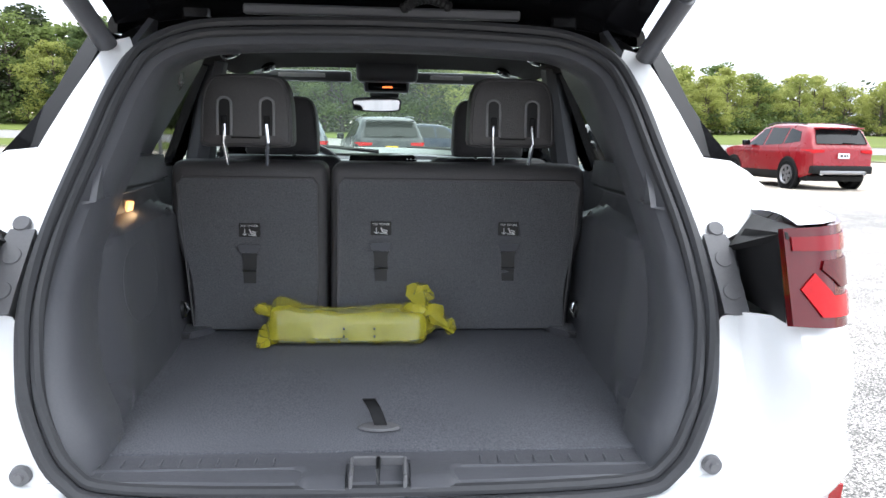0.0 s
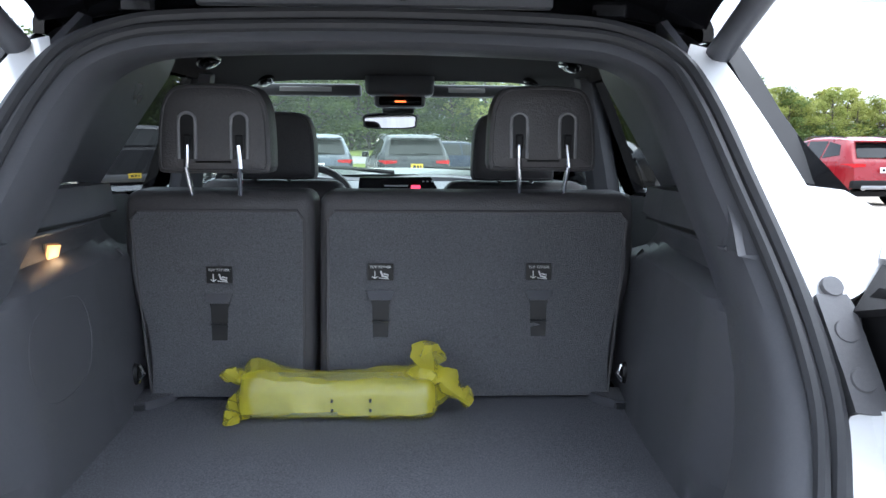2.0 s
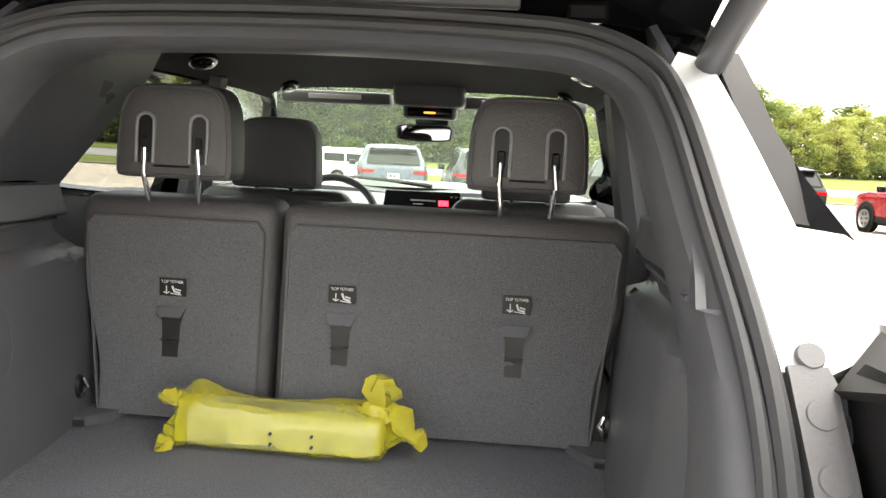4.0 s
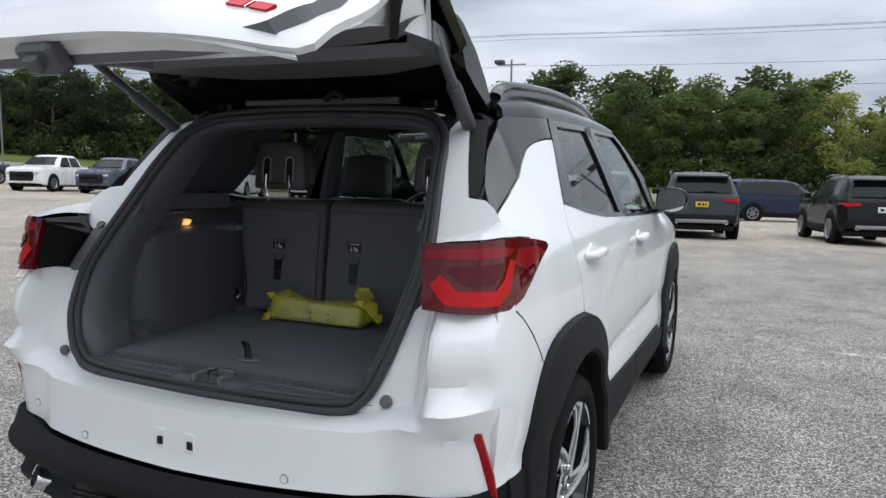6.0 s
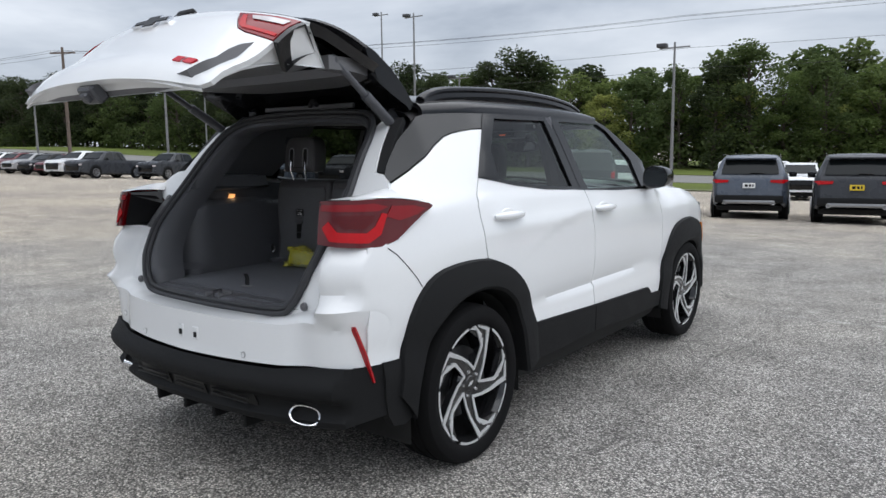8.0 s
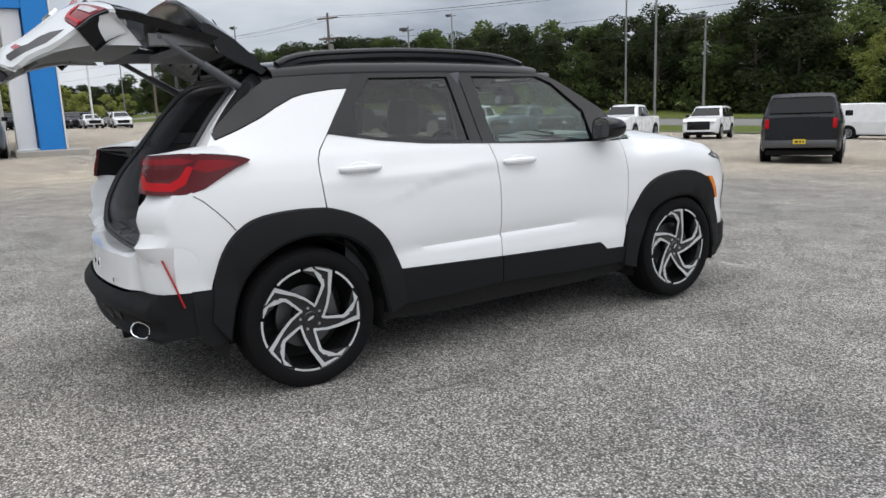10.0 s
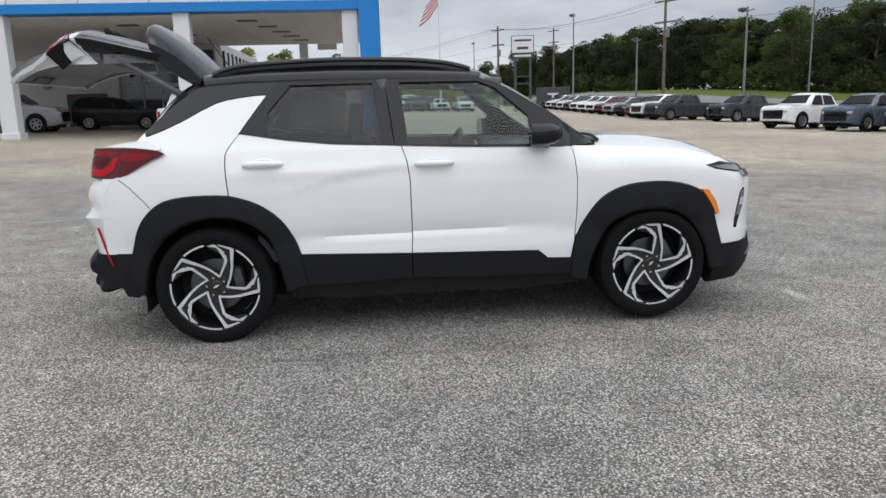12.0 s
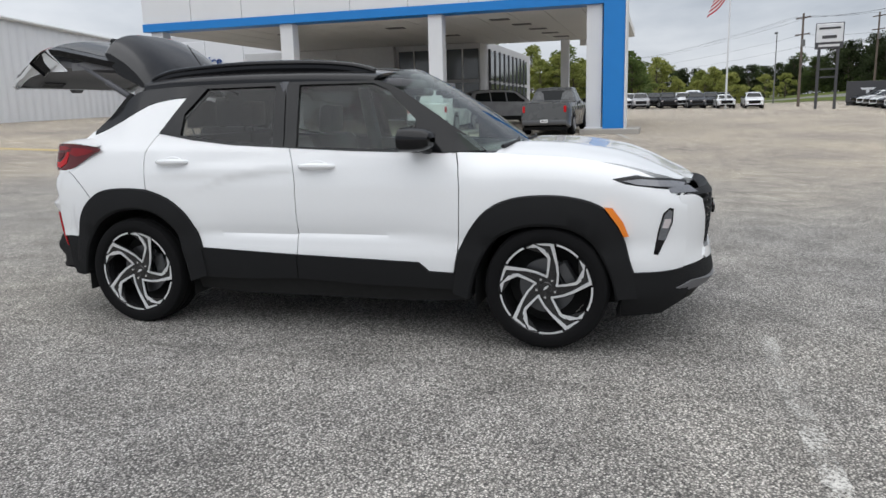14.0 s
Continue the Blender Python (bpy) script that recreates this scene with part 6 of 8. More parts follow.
for (a, b, h, r) in (((0.085, 0.045, 0.03), (0.095, 0.045, 0.145), 0, 0.045), ((0.09, 0.045, 0.09), (0.185, 0.0, 0.035), 0, 0.028), ((-0.27, 0.03, 0.02), (-0.305, -0.02, 0.006), 0, 0.03), ((-0.27, 0.04, 0.07), (-0.315, 0.03, 0.092), 0, 0.022)):
    knot = bmesh.new()
    pts = [Vector(a).lerp(Vector(b), i / 9) + Vector((0, 0, FLOOR_Z)) for i in range(10)]
    add_tube(knot, pts, [r * (1.0 - 0.35 * i / 9 + 0.15 * math.sin(i * 1.9)) for i in range(10)], 12, flat=0.75)
    for v in knot.verts:
        v.co += 0.02 * noise.noise_vector(v.co * 28)
        v.co.z = max(v.co.z, FLOOR_Z + 0.005)
    part("bag_tail", knot, M["bag"], bag, "twisted end of the yellow bag")
for x, z in ((-0.075, 0.03), (-0.075, 0.05), (0.0, 0.03), (0.0, 0.05)):
    part("bag_hole", lathe([(0.001, -0.004), (0.0026, -0.004), (0.0026, 0.003)], "y", (x - 0.02, -0.020, FLOOR_Z + z), 10), M["sticker_black"], bag)

# ---- ground ----


def soft(v, k=2.0):
    return k * math.log1p(math.exp(max(-40.0, min(40.0, v / k))))


def ground_z(x, y):
    """The lot is level round the car, falls towards the road, rises towards the showroom and climbs to the highway in the distance."""
    u, v, w = soft(-x - 12, 4), min(soft(y - 5), 40.0), soft(-y - 4)
    u = min(u, 120)
    return 0.0118 * u - 0.040 * v + 0.033 * min(w, 60) + 0.00012 * u * min(v, 60) + 0.0014 * max(0.0, u - 45) * max(0.0, v - 16)


def rgb_ramp(nt, stops):
    r = nt.nodes.new("ShaderNodeValToRGB")
    el = r.color_ramp.elements
    el[0].position, el[0].color = stops[0][0], (*stops[0][1], 1)
    el[1].position, el[1].color = stops[-1][0], (*stops[-1][1], 1)
    for p, c in stops[1:-1]:
        e = el.new(p)
        e.color = (*c, 1)
    return r


def asphalt_material():
    """Weathered asphalt with exposed pale chippings, stained in patches."""
    m = bpy.data.materials.new("asphalt")
    m.use_nodes = True
    nt = m.node_tree
    p = nt.nodes["Principled BSDF"]
    p.inputs["Roughness"].default_value = 0.88
    p.inputs["Specular IOR Level"].default_value = 0.3
    co = nt.nodes.new("ShaderNodeTexCoord")
    vor = nt.nodes.new("ShaderNodeTexVoronoi")
    vor.inputs["Scale"].default_value = 108
    sep = nt.nodes.new("ShaderNodeSeparateColor")
    stones = rgb_ramp(nt, [(0.0, (0.155, 0.152, 0.147)), (0.30, (0.325, 0.314, 0.297)), (0.55, (0.49, 0.470, 0.442)), (0.8, (0.67, 0.643, 0.604)), (1.0, (0.88, 0.855, 0.815))])
    edge = nt.nodes.new("ShaderNodeMapRange")
    edge.inputs["From Min"].default_value, edge.inputs["From Max"].default_value = 0.25, 0.62
    edge.inputs["To Min"].default_value, edge.inputs["To Max"].default_value = 1.0, 0.32
    mul = nt.nodes.new("ShaderNodeVectorMath")
    mul.operation = "SCALE"
    big = nt.nodes.new("ShaderNodeTexNoise")
    big.inputs["Scale"].default_value, big.inputs["Detail"].default_value, big.inputs["Roughness"].default_value = 0.16, 6, 0.6
    patch = rgb_ramp(nt, [(0.30, (0.72, 0.72, 0.74)), (0.5, (1.0, 0.985, 0.96)), (0.7, (1.22, 1.18, 1.10))])
    mix = nt.nodes.new("ShaderNodeVectorMath")
    mix.operation = "MULTIPLY"
    mid = nt.nodes.new("ShaderNodeTexNoise")
    mid.inputs["Scale"].default_value, mid.inputs["Detail"].default_value = 2.2, 5
    pm = rgb_ramp(nt, [(0.3, (0.80, 0.80, 0.80)), (0.7, (1.2, 1.2, 1.2))])
    mix2 = nt.nodes.new("ShaderNodeVectorMath")
    mix2.operation = "MULTIPLY"
    # tar seams that wander over the lot
    wob = nt.nodes.new("ShaderNodeTexVoronoi")
    wob.feature = "DISTANCE_TO_EDGE"
    wob.inputs["Scale"].default_value = 0.14
    crack = nt.nodes.new("ShaderNodeMapRange")
    crack.inputs["From Min"].default_value, crack.inputs["From Max"].default_value = 0.0, 0.006
    crack.inputs["To Min"].default_value, crack.inputs["To Max"].default_value = 0.80, 1.0
    mix3 = nt.nodes.new("ShaderNodeVectorMath")
    mix3.operation = "SCALE"
    bump = nt.nodes.new("ShaderNodeBump")
    bump.inputs["Strength"].default_value, bump.inputs["Distance"].default_value = 0.7, 0.006
    L = nt.links.new
    warp = nt.nodes.new("ShaderNodeTexNoise")
    warp.inputs["Scale"].default_value, warp.inputs["Detail"].default_value = 0.5, 4
    add = nt.nodes.new("ShaderNodeVectorMath")
    add.operation = "ADD"
    L(co.outputs["Object"], warp.inputs["Vector"])
    L(co.outputs["Object"], add.inputs[0])
    L(warp.outputs["Color"], add.inputs[1])
    L(add.outputs[0], wob.inputs["Vector"])
    for n in (vor, big, mid):
        L(co.outputs["Object"], n.inputs["Vector"])
    L(vor.outputs["Color"], sep.inputs[0])
    L(sep.outputs[0], stones.inputs[0])
    L(vor.outputs["Distance"], edge.inputs["Value"])
    L(stones.outputs[0], mul.inputs[0])
    L(edge.outputs[0], mul.inputs["Scale"])
    L(big.outputs["Fac"], patch.inputs[0])
    L(mid.outputs["Fac"], pm.inputs[0])
    L(mul.outputs[0], mix.inputs[0])
    L(patch.outputs[0], mix.inputs[1])
    L(mix.outputs[0], mix2.inputs[0])
    L(pm.outputs[0], mix2.inputs[1])
    L(wob.outputs["Distance"], crack.inputs["Value"])
    L(mix2.outputs[0], mix3.inputs[0])
    L(crack.outputs[0], mix3.inputs["Scale"])
    # the asphalt turns paler and sandier with distance from the car, ragged by the noise
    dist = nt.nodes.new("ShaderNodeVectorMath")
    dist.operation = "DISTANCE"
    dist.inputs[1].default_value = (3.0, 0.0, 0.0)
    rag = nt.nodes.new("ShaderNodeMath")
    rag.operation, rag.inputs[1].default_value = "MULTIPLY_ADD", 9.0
    far_mask = nt.nodes.new("ShaderNodeMapRange")
    far_mask.interpolation_type = "SMOOTHSTEP"
    far_mask.inputs["From Min"].default_value, far_mask.inputs["From Max"].default_value = 12.0, 24.0
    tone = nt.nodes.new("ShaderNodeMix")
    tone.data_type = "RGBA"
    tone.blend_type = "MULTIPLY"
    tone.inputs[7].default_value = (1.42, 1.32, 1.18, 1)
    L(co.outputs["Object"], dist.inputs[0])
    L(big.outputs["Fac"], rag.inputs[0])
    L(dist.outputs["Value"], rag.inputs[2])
    L(rag.outputs[0], far_mask.inputs["Value"])
    L(far_mask.outputs[0], tone.inputs[0])
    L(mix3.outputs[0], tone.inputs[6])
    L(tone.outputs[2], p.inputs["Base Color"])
    L(edge.outputs[0], bump.inputs["Height"])
    L(bump.outputs[0], p.inputs["Normal"])
    return m


M["asphalt"] = asphalt_material()
M["concrete"] = material("concrete", (0.36, 0.34, 0.31), 0.9, grain=0.3, scale=60, bump=0.3, bump_scale=120, stain=0.2, stain_scale=0.4)
M["road"] = material("road", (0.20, 0.195, 0.185), 0.9, grain=0.25, scale=30, stain=0.2, stain_scale=0.15)
M["grass"] = material("grass", (0.105, 0.130, 0.033), 0.95, grain=0.5, scale=9, bump=0.8, bump_scale=25, stain=0.35, stain_scale=0.12, spec=0.1)
M["line_paint"] = material("line_paint", (0.46, 0.45, 0.42), 0.8, grain=0.5, scale=45, stain=0.3, stain_scale=2)
def worn_paint():
    """Road paint worn through to the stones in flecks and patches."""
    m = material("worn_paint", (0.54, 0.525, 0.49), 0.85, grain=0.3, scale=45, stain=0.2, stain_scale=2)
    nt = m.node_tree
    co = nt.nodes.new("ShaderNodeTexCoord")
    a = nt.nodes.new("ShaderNodeTexNoise")
    a.inputs["Scale"].default_value, a.inputs["Detail"].default_value, a.inputs["Roughness"].default_value = 60, 6, 0.75
    b = nt.nodes.new("ShaderNodeTexNoise")
    b.inputs["Scale"].default_value, b.inputs["Detail"].default_value = 5, 3
    s = nt.nodes.new("ShaderNodeMath")
    s.operation, s.inputs[1].default_value = "MULTIPLY_ADD", 0.55
    r = nt.nodes.new("ShaderNodeMapRange")
    r.inputs["From Min"].default_value, r.inputs["From Max"].default_value = 0.74, 0.88
    nt.links.new(co.outputs["Object"], a.inputs["Vector"])
    nt.links.new(co.outputs["Object"], b.inputs["Vector"])
    nt.links.new(b.outputs["Fac"], s.inputs[0])
    nt.links.new(a.outputs["Fac"], s.inputs[2])
    nt.links.new(s.outputs[0], r.inputs["Value"])
    nt.links.new(r.outputs[0], nt.nodes["Principled BSDF"].inputs["Alpha"])
    return m


M["worn_paint"] = worn_paint()
M["yellow_paint"] = material("yellow_paint", (0.55, 0.42, 0.16), 0.8, grain=0.3, scale=30, stain=0.2)


def sheet(name, xs, ys, lift, mat, label, cat):
    bm = bmesh.new()
    grid = [[bm.verts.new((x, y, ground_z(x, y) + lift)) for x in xs] for y in ys]
    for a, b in zip(grid, grid[1:]):
        for i in range(len(xs) - 1):
            bm.faces.new((a[i], a[i + 1], b[i + 1], b[i]))
    return solid(name, bm, mat, label, cat, kind="structure")


def steps(lo, hi, fine_lo, fine_hi, fine, coarse):
    v, out = lo, []
    while v < hi:
        out.append(v)
        v += fine if fine_lo <= v < fine_hi else coarse
    return out + [hi]


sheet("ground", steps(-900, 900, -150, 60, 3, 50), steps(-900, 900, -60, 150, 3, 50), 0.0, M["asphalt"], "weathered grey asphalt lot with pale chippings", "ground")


def strip(name, pts, width, lift, mat, label, cat, seg=2.0):
    """A flat band that follows the ground along a line."""
    bm = bmesh.new()
    line = []
    for a, b in zip(pts, pts[1:]):
        a, b = Vector(a), Vector(b)
        n = max(1, int((b - a).length / seg))
        line += [a.lerp(b, i / n) for i in range(n)]
    line.append(Vector(pts[-1]))
    rows = []
    for i, p in enumerate(line):
        t = (line[min(i + 1, len(line) - 1)] - line[max(i - 1, 0)]).normalized()
        n = Vector((-t.y, t.x))
        k = max(1, int(width / 4))
        rows.append([bm.verts.new((*(p + n * width * (j / k - 0.5)), ground_z(*(p + n * width * (j / k - 0.5))) + lift)) for j in range(k + 1)])
    for a, b in zip(rows, rows[1:]):
        for j in range(len(a) - 1):
            bm.faces.new((a[j], b[j], b[j + 1], a[j + 1]))
    bmesh.ops.recalc_face_normals(bm, faces=bm.faces[:])
    for f in bm.faces:
        if f.normal.z < 0:
            f.normal_flip()
    return solid(name, bm, mat, label, cat, kind="structure")


strip("marking", [(0.30, 3.84), (4.2, 3.87)], 0.10, 0.004, M["worn_paint"], "worn white parking line on the asphalt", "marking", 0.3)

# ---- parked cars ----
PAINTS = {}
for nm, c in (("white", (0.78, 0.79, 0.80)), ("black", (0.012, 0.012, 0.014)), ("dark_grey", (0.045, 0.048, 0.055)), ("blue_grey", (0.075, 0.09, 0.12)), ("silver", (0.36, 0.36, 0.37)), ("red", (0.24, 0.006, 0.012)), ("pewter", (0.085, 0.088, 0.09)), ("maroon", (0.12, 0.012, 0.018)), ("navy", (0.02, 0.03, 0.06))):
    PAINTS[nm] = material("paint_" + nm, c, 0.28, coat=0.08 if max(c) < 0.07 else 0.35, spec=0.28 if max(c) < 0.07 else 0.5, stain=0.05, stain_scale=2)
M["rim_silver"] = material("rim_silver", (0.30, 0.30, 0.31), 0.35, metal=0.7, stain=0.1)
M["far_glass"] = material("far_glass", (0.008, 0.010, 0.011), 0.06, spec=0.28, stain=0.1, stain_scale=1)
M["plate_yellow"] = material("plate_yellow", (0.70, 0.50, 0.03), 0.5, grain=0.1)
KINDS = {
    "suv": dict(W=0.92, L=4.65, top=[(0, 0.62), (0.03, 1.00), (0.07, 1.10), (0.33, 1.54), (0.48, 1.61), (1.0, 1.67), (2.0, 1.685), (2.55, 1.60), (3.32, 1.17), (3.55, 1.12), (4.2, 1.03), (4.45, 0.94), (4.6, 0.74), (4.65, 0.5)],
                belt=1.08, roof=0.64, hood=0.82, wheels=(0.88, 3.70, 0.37), wins=[[(0.52, 1.22), (0.66, 1.47), (1.15, 1.56), (1.20, 1.15)], [(1.27, 1.145), (1.22, 1.57), (2.05, 1.59), (2.10, 1.12)], [(2.18, 1.115), (2.13, 1.59), (2.42, 1.555), (3.05, 1.12)]],
                rear=((0.09, 1.14), (0.30, 1.49)), front=((3.28, 1.19), (2.58, 1.58))),
    "large_suv": dict(W=1.02, L=5.35, top=[(0, 0.70), (0.03, 1.10), (0.08, 1.25), (0.35, 1.78), (0.6, 1.88), (1.6, 1.92), (2.7, 1.90), (3.1, 1.78), (3.75, 1.30), (4.0, 1.24), (4.95, 1.16), (5.2, 1.02), (5.32, 0.75), (5.35, 0.55)],
                      belt=1.22, roof=0.74, hood=0.92, wheels=(1.05, 4.15, 0.40), wins=[[(0.38, 1.29), (0.5, 1.72), (1.3, 1.79), (1.35, 1.27)], [(1.42, 1.27), (1.37, 1.80), (2.25, 1.80), (2.30, 1.26)], [(2.38, 1.26), (2.33, 1.80), (2.85, 1.77), (3.45, 1.27)]],
                      rear=((0.10, 1.30), (0.33, 1.74)), front=((3.72, 1.33), (3.12, 1.76))),
    "pickup": dict(W=1.02, L=5.85, top=[(0, 0.75), (0.03, 1.26), (0.2, 1.30), (1.85, 1.30), (1.95, 1.34), (2.12, 1.80), (2.35, 1.90), (3.3, 1.92), (3.75, 1.80), (4.35, 1.34), (4.5, 1.30), (5.5, 1.22), (5.7, 1.10), (5.82, 0.80), (5.85, 0.6)],
                   belt=1.24, roof=0.72, hood=0.93, wheels=(1.15, 4.75, 0.41), wins=[[(2.12, 1.30), (2.25, 1.78), (3.0, 1.80), (3.02, 1.28)], [(3.10, 1.28), (3.08, 1.80), (3.55, 1.78), (4.05, 1.29)]],
                   rear=((1.98, 1.38), (2.12, 1.77)), front=((4.32, 1.37), (3.78, 1.78))),
    "topper": dict(W=0.98, L=5.6, top=[(0, 0.75), (0.03, 1.20), (0.08, 1.26), (0.30, 1.72), (0.5, 1.82), (1.9, 1.84), (2.0, 1.80), (2.12, 1.84), (3.1, 1.86), (3.5, 1.76), (4.1, 1.32), (4.3, 1.28), (5.3, 1.20), (5.5, 1.05), (5.6, 0.6)],
                   belt=1.22, roof=0.72, hood=0.90, wheels=(1.1, 4.5, 0.40), wins=[[(0.5, 1.30), (0.6, 1.70), (1.85, 1.72), (1.85, 1.28)], [(2.12, 1.28), (2.15, 1.74), (2.85, 1.75), (2.87, 1.27)], [(2.95, 1.27), (2.93, 1.75), (3.35, 1.73), (3.8, 1.28)]],
                   rear=((0.10, 1.30), (0.28, 1.70)), front=((4.08, 1.35), (3.53, 1.74))),
    "van": dict(W=1.0, L=5.7, top=[(0, 0.70), (0.02, 1.40), (0.06, 1.95), (0.2, 2.06), (2.0, 2.10), (3.7, 2.07), (4.05, 1.92), (4.65, 1.38), (4.8, 1.30), (5.35, 1.12), (5.6, 0.92), (5.68, 0.7), (5.7, 0.5)],
                belt=1.18, roof=0.80, hood=0.88, wheels=(1.1, 4.55, 0.37), wins=[[(3.05, 1.27), (3.05, 1.78), (3.75, 1.78), (4.30, 1.27)], [(0.3, 1.30), (0.3, 1.76), (1.5, 1.78), (1.5, 1.30)], [(1.6, 1.30), (1.6, 1.78), (2.9, 1.78), (2.9, 1.30)]],
                rear=((0.035, 1.45), (0.06, 1.88)), front=((4.60, 1.43), (4.08, 1.88))),
    "sedan": dict(W=0.91, L=4.75, top=[(0, 0.55), (0.03, 0.92), (0.1, 1.02), (0.6, 1.06), (1.35, 1.38), (1.7, 1.45), (2.3, 1.45), (2.7, 1.36), (3.4, 1.0), (3.6, 0.96), (4.4, 0.84), (4.65, 0.70), (4.75, 0.45)],
                  belt=0.94, roof=0.58, hood=0.76, wheels=(0.95, 3.75, 0.33), wins=[[(1.05, 1.0), (1.45, 1.34), (2.0, 1.38), (2.02, 0.98)], [(2.1, 0.98), (2.08, 1.38), (2.5, 1.35), (3.1, 0.98)]],
                  rear=((0.68, 1.09), (1.32, 1.36)), front=((3.36, 1.02), (2.74, 1.34))),
}
CAR_WHEELS = {}


def parked_car(kind, paint, label, at, group=""):
    k = KINDS[kind]
    W, L, belt = k["W"], k["L"], k["belt"]
    top = lambda y: lerp_table(k["top"], y)

    def plan(y):
        return W * (1 - 0.17 * max(0.0, 1 - y / 0.55) ** 2.2 - 0.20 * max(0.0, 1 - (L - y) / 0.7) ** 2.2)

    def wide(y, z):
        t = top(y)
        w = plan(y)
        if z <= belt:
            crease = 0.014 * math.exp(-((z - belt + 0.14) / 0.05) ** 2) - 0.016 * math.exp(-((z - 0.62) / 0.10) ** 2) * ease(0.9, 1.5, y) * ease(L - 0.9, L - 1.5, y)
            return w + crease - 0.035 * abs((z - 0.75) / 0.45) ** 2
        tall = max(0.0, min(1.0, (t - belt) / 0.40))
        f = (z - belt) / max(0.05, t - belt)
        edge = k["hood"] * plan(y) / W * (1 - tall) + k["roof"] * tall + 0.02
        return (w - 0.015) + (edge - w + 0.015) * min(1.0, f)
    bm = bmesh.new()
    ys = sorted({p[0] for p in k["top"]} | {L * i / 30 for i in range(31)})
    rows = []
    for y in ys:
        t = top(y)
        zb = 0.30 + 0.14 * max(0.0, 1 - y / 0.4) + 0.12 * max(0.0, 1 - (L - y) / 0.5)
        b = min(belt, t - 0.03)
        zs = [zb, zb + 0.06, zb + (b - zb) * 0.3, (zb + b) / 2, b - 0.22, b - 0.14, b - 0.08, b - 0.03, b, b + (t - b) * 0.5, t - 0.05 if t - b > 0.1 else b + (t - b) * 0.8]
        half = [(wide(y, z) - (0.05 if i == 0 else 0), z) for i, z in enumerate(zs)]
        e = half[-1][0]
        half += [(e - 0.06, t - 0.008), (e * 0.5, t + 0.012)]
        ring = half + [(0, t + 0.016)] + [(-x, z) for x, z in half[::-1]]
        rows.append([bm.verts.new((x, y - L / 2, z)) for x, z in ring])
    for a, b in zip(rows, rows[1:]):
        for i in range(len(a) - 1):
            bm.faces.new((a[i], b[i], b[i + 1], a[i + 1]))
    bm.faces.new(rows[0])
    bm.faces.new(rows[-1][::-1])
    bmesh.ops.recalc_face_normals(bm, faces=bm.faces[:])
    names = {"suv": "parked_suv", "large_suv": "parked_suv", "pickup": "pickup_truck", "topper": "pickup_truck", "van": "van", "sedan": "sedan"}
    th = thing(names[kind], label, {"parked_suv": "car", "pickup_truck": "truck", "van": "van", "sedan": "car"}[names[kind]], group, at=at)
    part("body", bm, PAINTS[paint], th)
    sd = lambda y, z: (wide(y, z), y - L / 2, z)
    for ol in k["wins"]:
        if kind == "van" and paint == "white" and "cargo" in label and ol[0][0] < 3:
            continue
        part("side_window", skin(ol, sd, 0.3, 0.004, 0.006), M["far_glass"], th)
        part("side_window", skin(ol, mirror_fn(sd), 0.3, 0.004, 0.006, flip=True), M["far_glass"], th)
    for nm, ((y0, z0), (y1, z1)) in (("rear_window", k["rear"]), ("windscreen", k["front"])):
        s = -1 if nm == "rear_window" else 1

        def pane(u, v):
            y, z = y0 + (y1 - y0) * v, z0 + (z1 - z0) * v
            return (u * (wide(y, min(z, top(y))) - 0.06), y - L / 2 + s * (0.022 - 0.02 * u * u), z + 0.014)
        part(nm, skin([(-1, 0), (1, 0), (1, 1), (-1, 1)], pane, 0.4, 0.02, 0.003, flip=(s < 0)), M["far_glass"], th)
    r = k["wheels"][2]
    if r not in CAR_WHEELS:
        ty = lathe([(r * 0.66, -0.11), (r * 0.93, -0.12), (r, -0.09), (r, 0.09), (r * 0.93, 0.12), (r * 0.66, 0.11)], "x", (0, 0, 0), 24, closed=True)
        rim = bmesh.new()
        add_lathe(rim, [(0.001, 0.05), (r * 0.15, 0.06), (r * 0.2, 0.04), (r * 0.55, 0.05), (r * 0.62, 0.10), (r * 0.68, 0.10), (r * 0.68, -0.1)], "x", (0, 0, 0), 20)
        for i in range(6):
            a = 2 * math.pi * i / 6
            add_box(rim, 0.045, 0.075, -0.035, 0.035, r * 0.12, r * 0.64, 0.0, 1, Matrix.Rotation(a, 4, "X"))
        well = lathe([(0.001, 0.0), (r * 1.08, 0.0), (r * 1.085, 0.014), (r * 1.19, 0.012), (r * 1.21, -0.05)], "x", (0, 0, 0), 28)
        CAR_WHEELS[r] = (mesh_of("wheel", ty, M["tyre"]), mesh_of("rim", rim, M["rim_silver"]), mesh_of("arch", well, M["cladding"]))
    ty, rim, well = CAR_WHEELS[r]
    for sx in (1, -1):
        for wy in k["wheels"][:2]:
            q = new("wheel", ty)
            q.parent = th
            q.matrix_basis = pose(sx * (W - 0.103), wy - L / 2, r, 17 * wy, 0, 0 if sx > 0 else 180)
            h = new("rim", rim)
            h.parent = q
            h.matrix_basis = pose(0.052, 0, 0)
            a = new("arch", well)
            a.parent = th
            a.matrix_basis = pose(sx * (W + 0.002), wy - L / 2, r + 0.03, 0, 0, 0 if sx > 0 else 180)
        lz = 0.98 if kind in ("suv", "sedan") else 1.12
        xs = wide(0.05, 0.9)
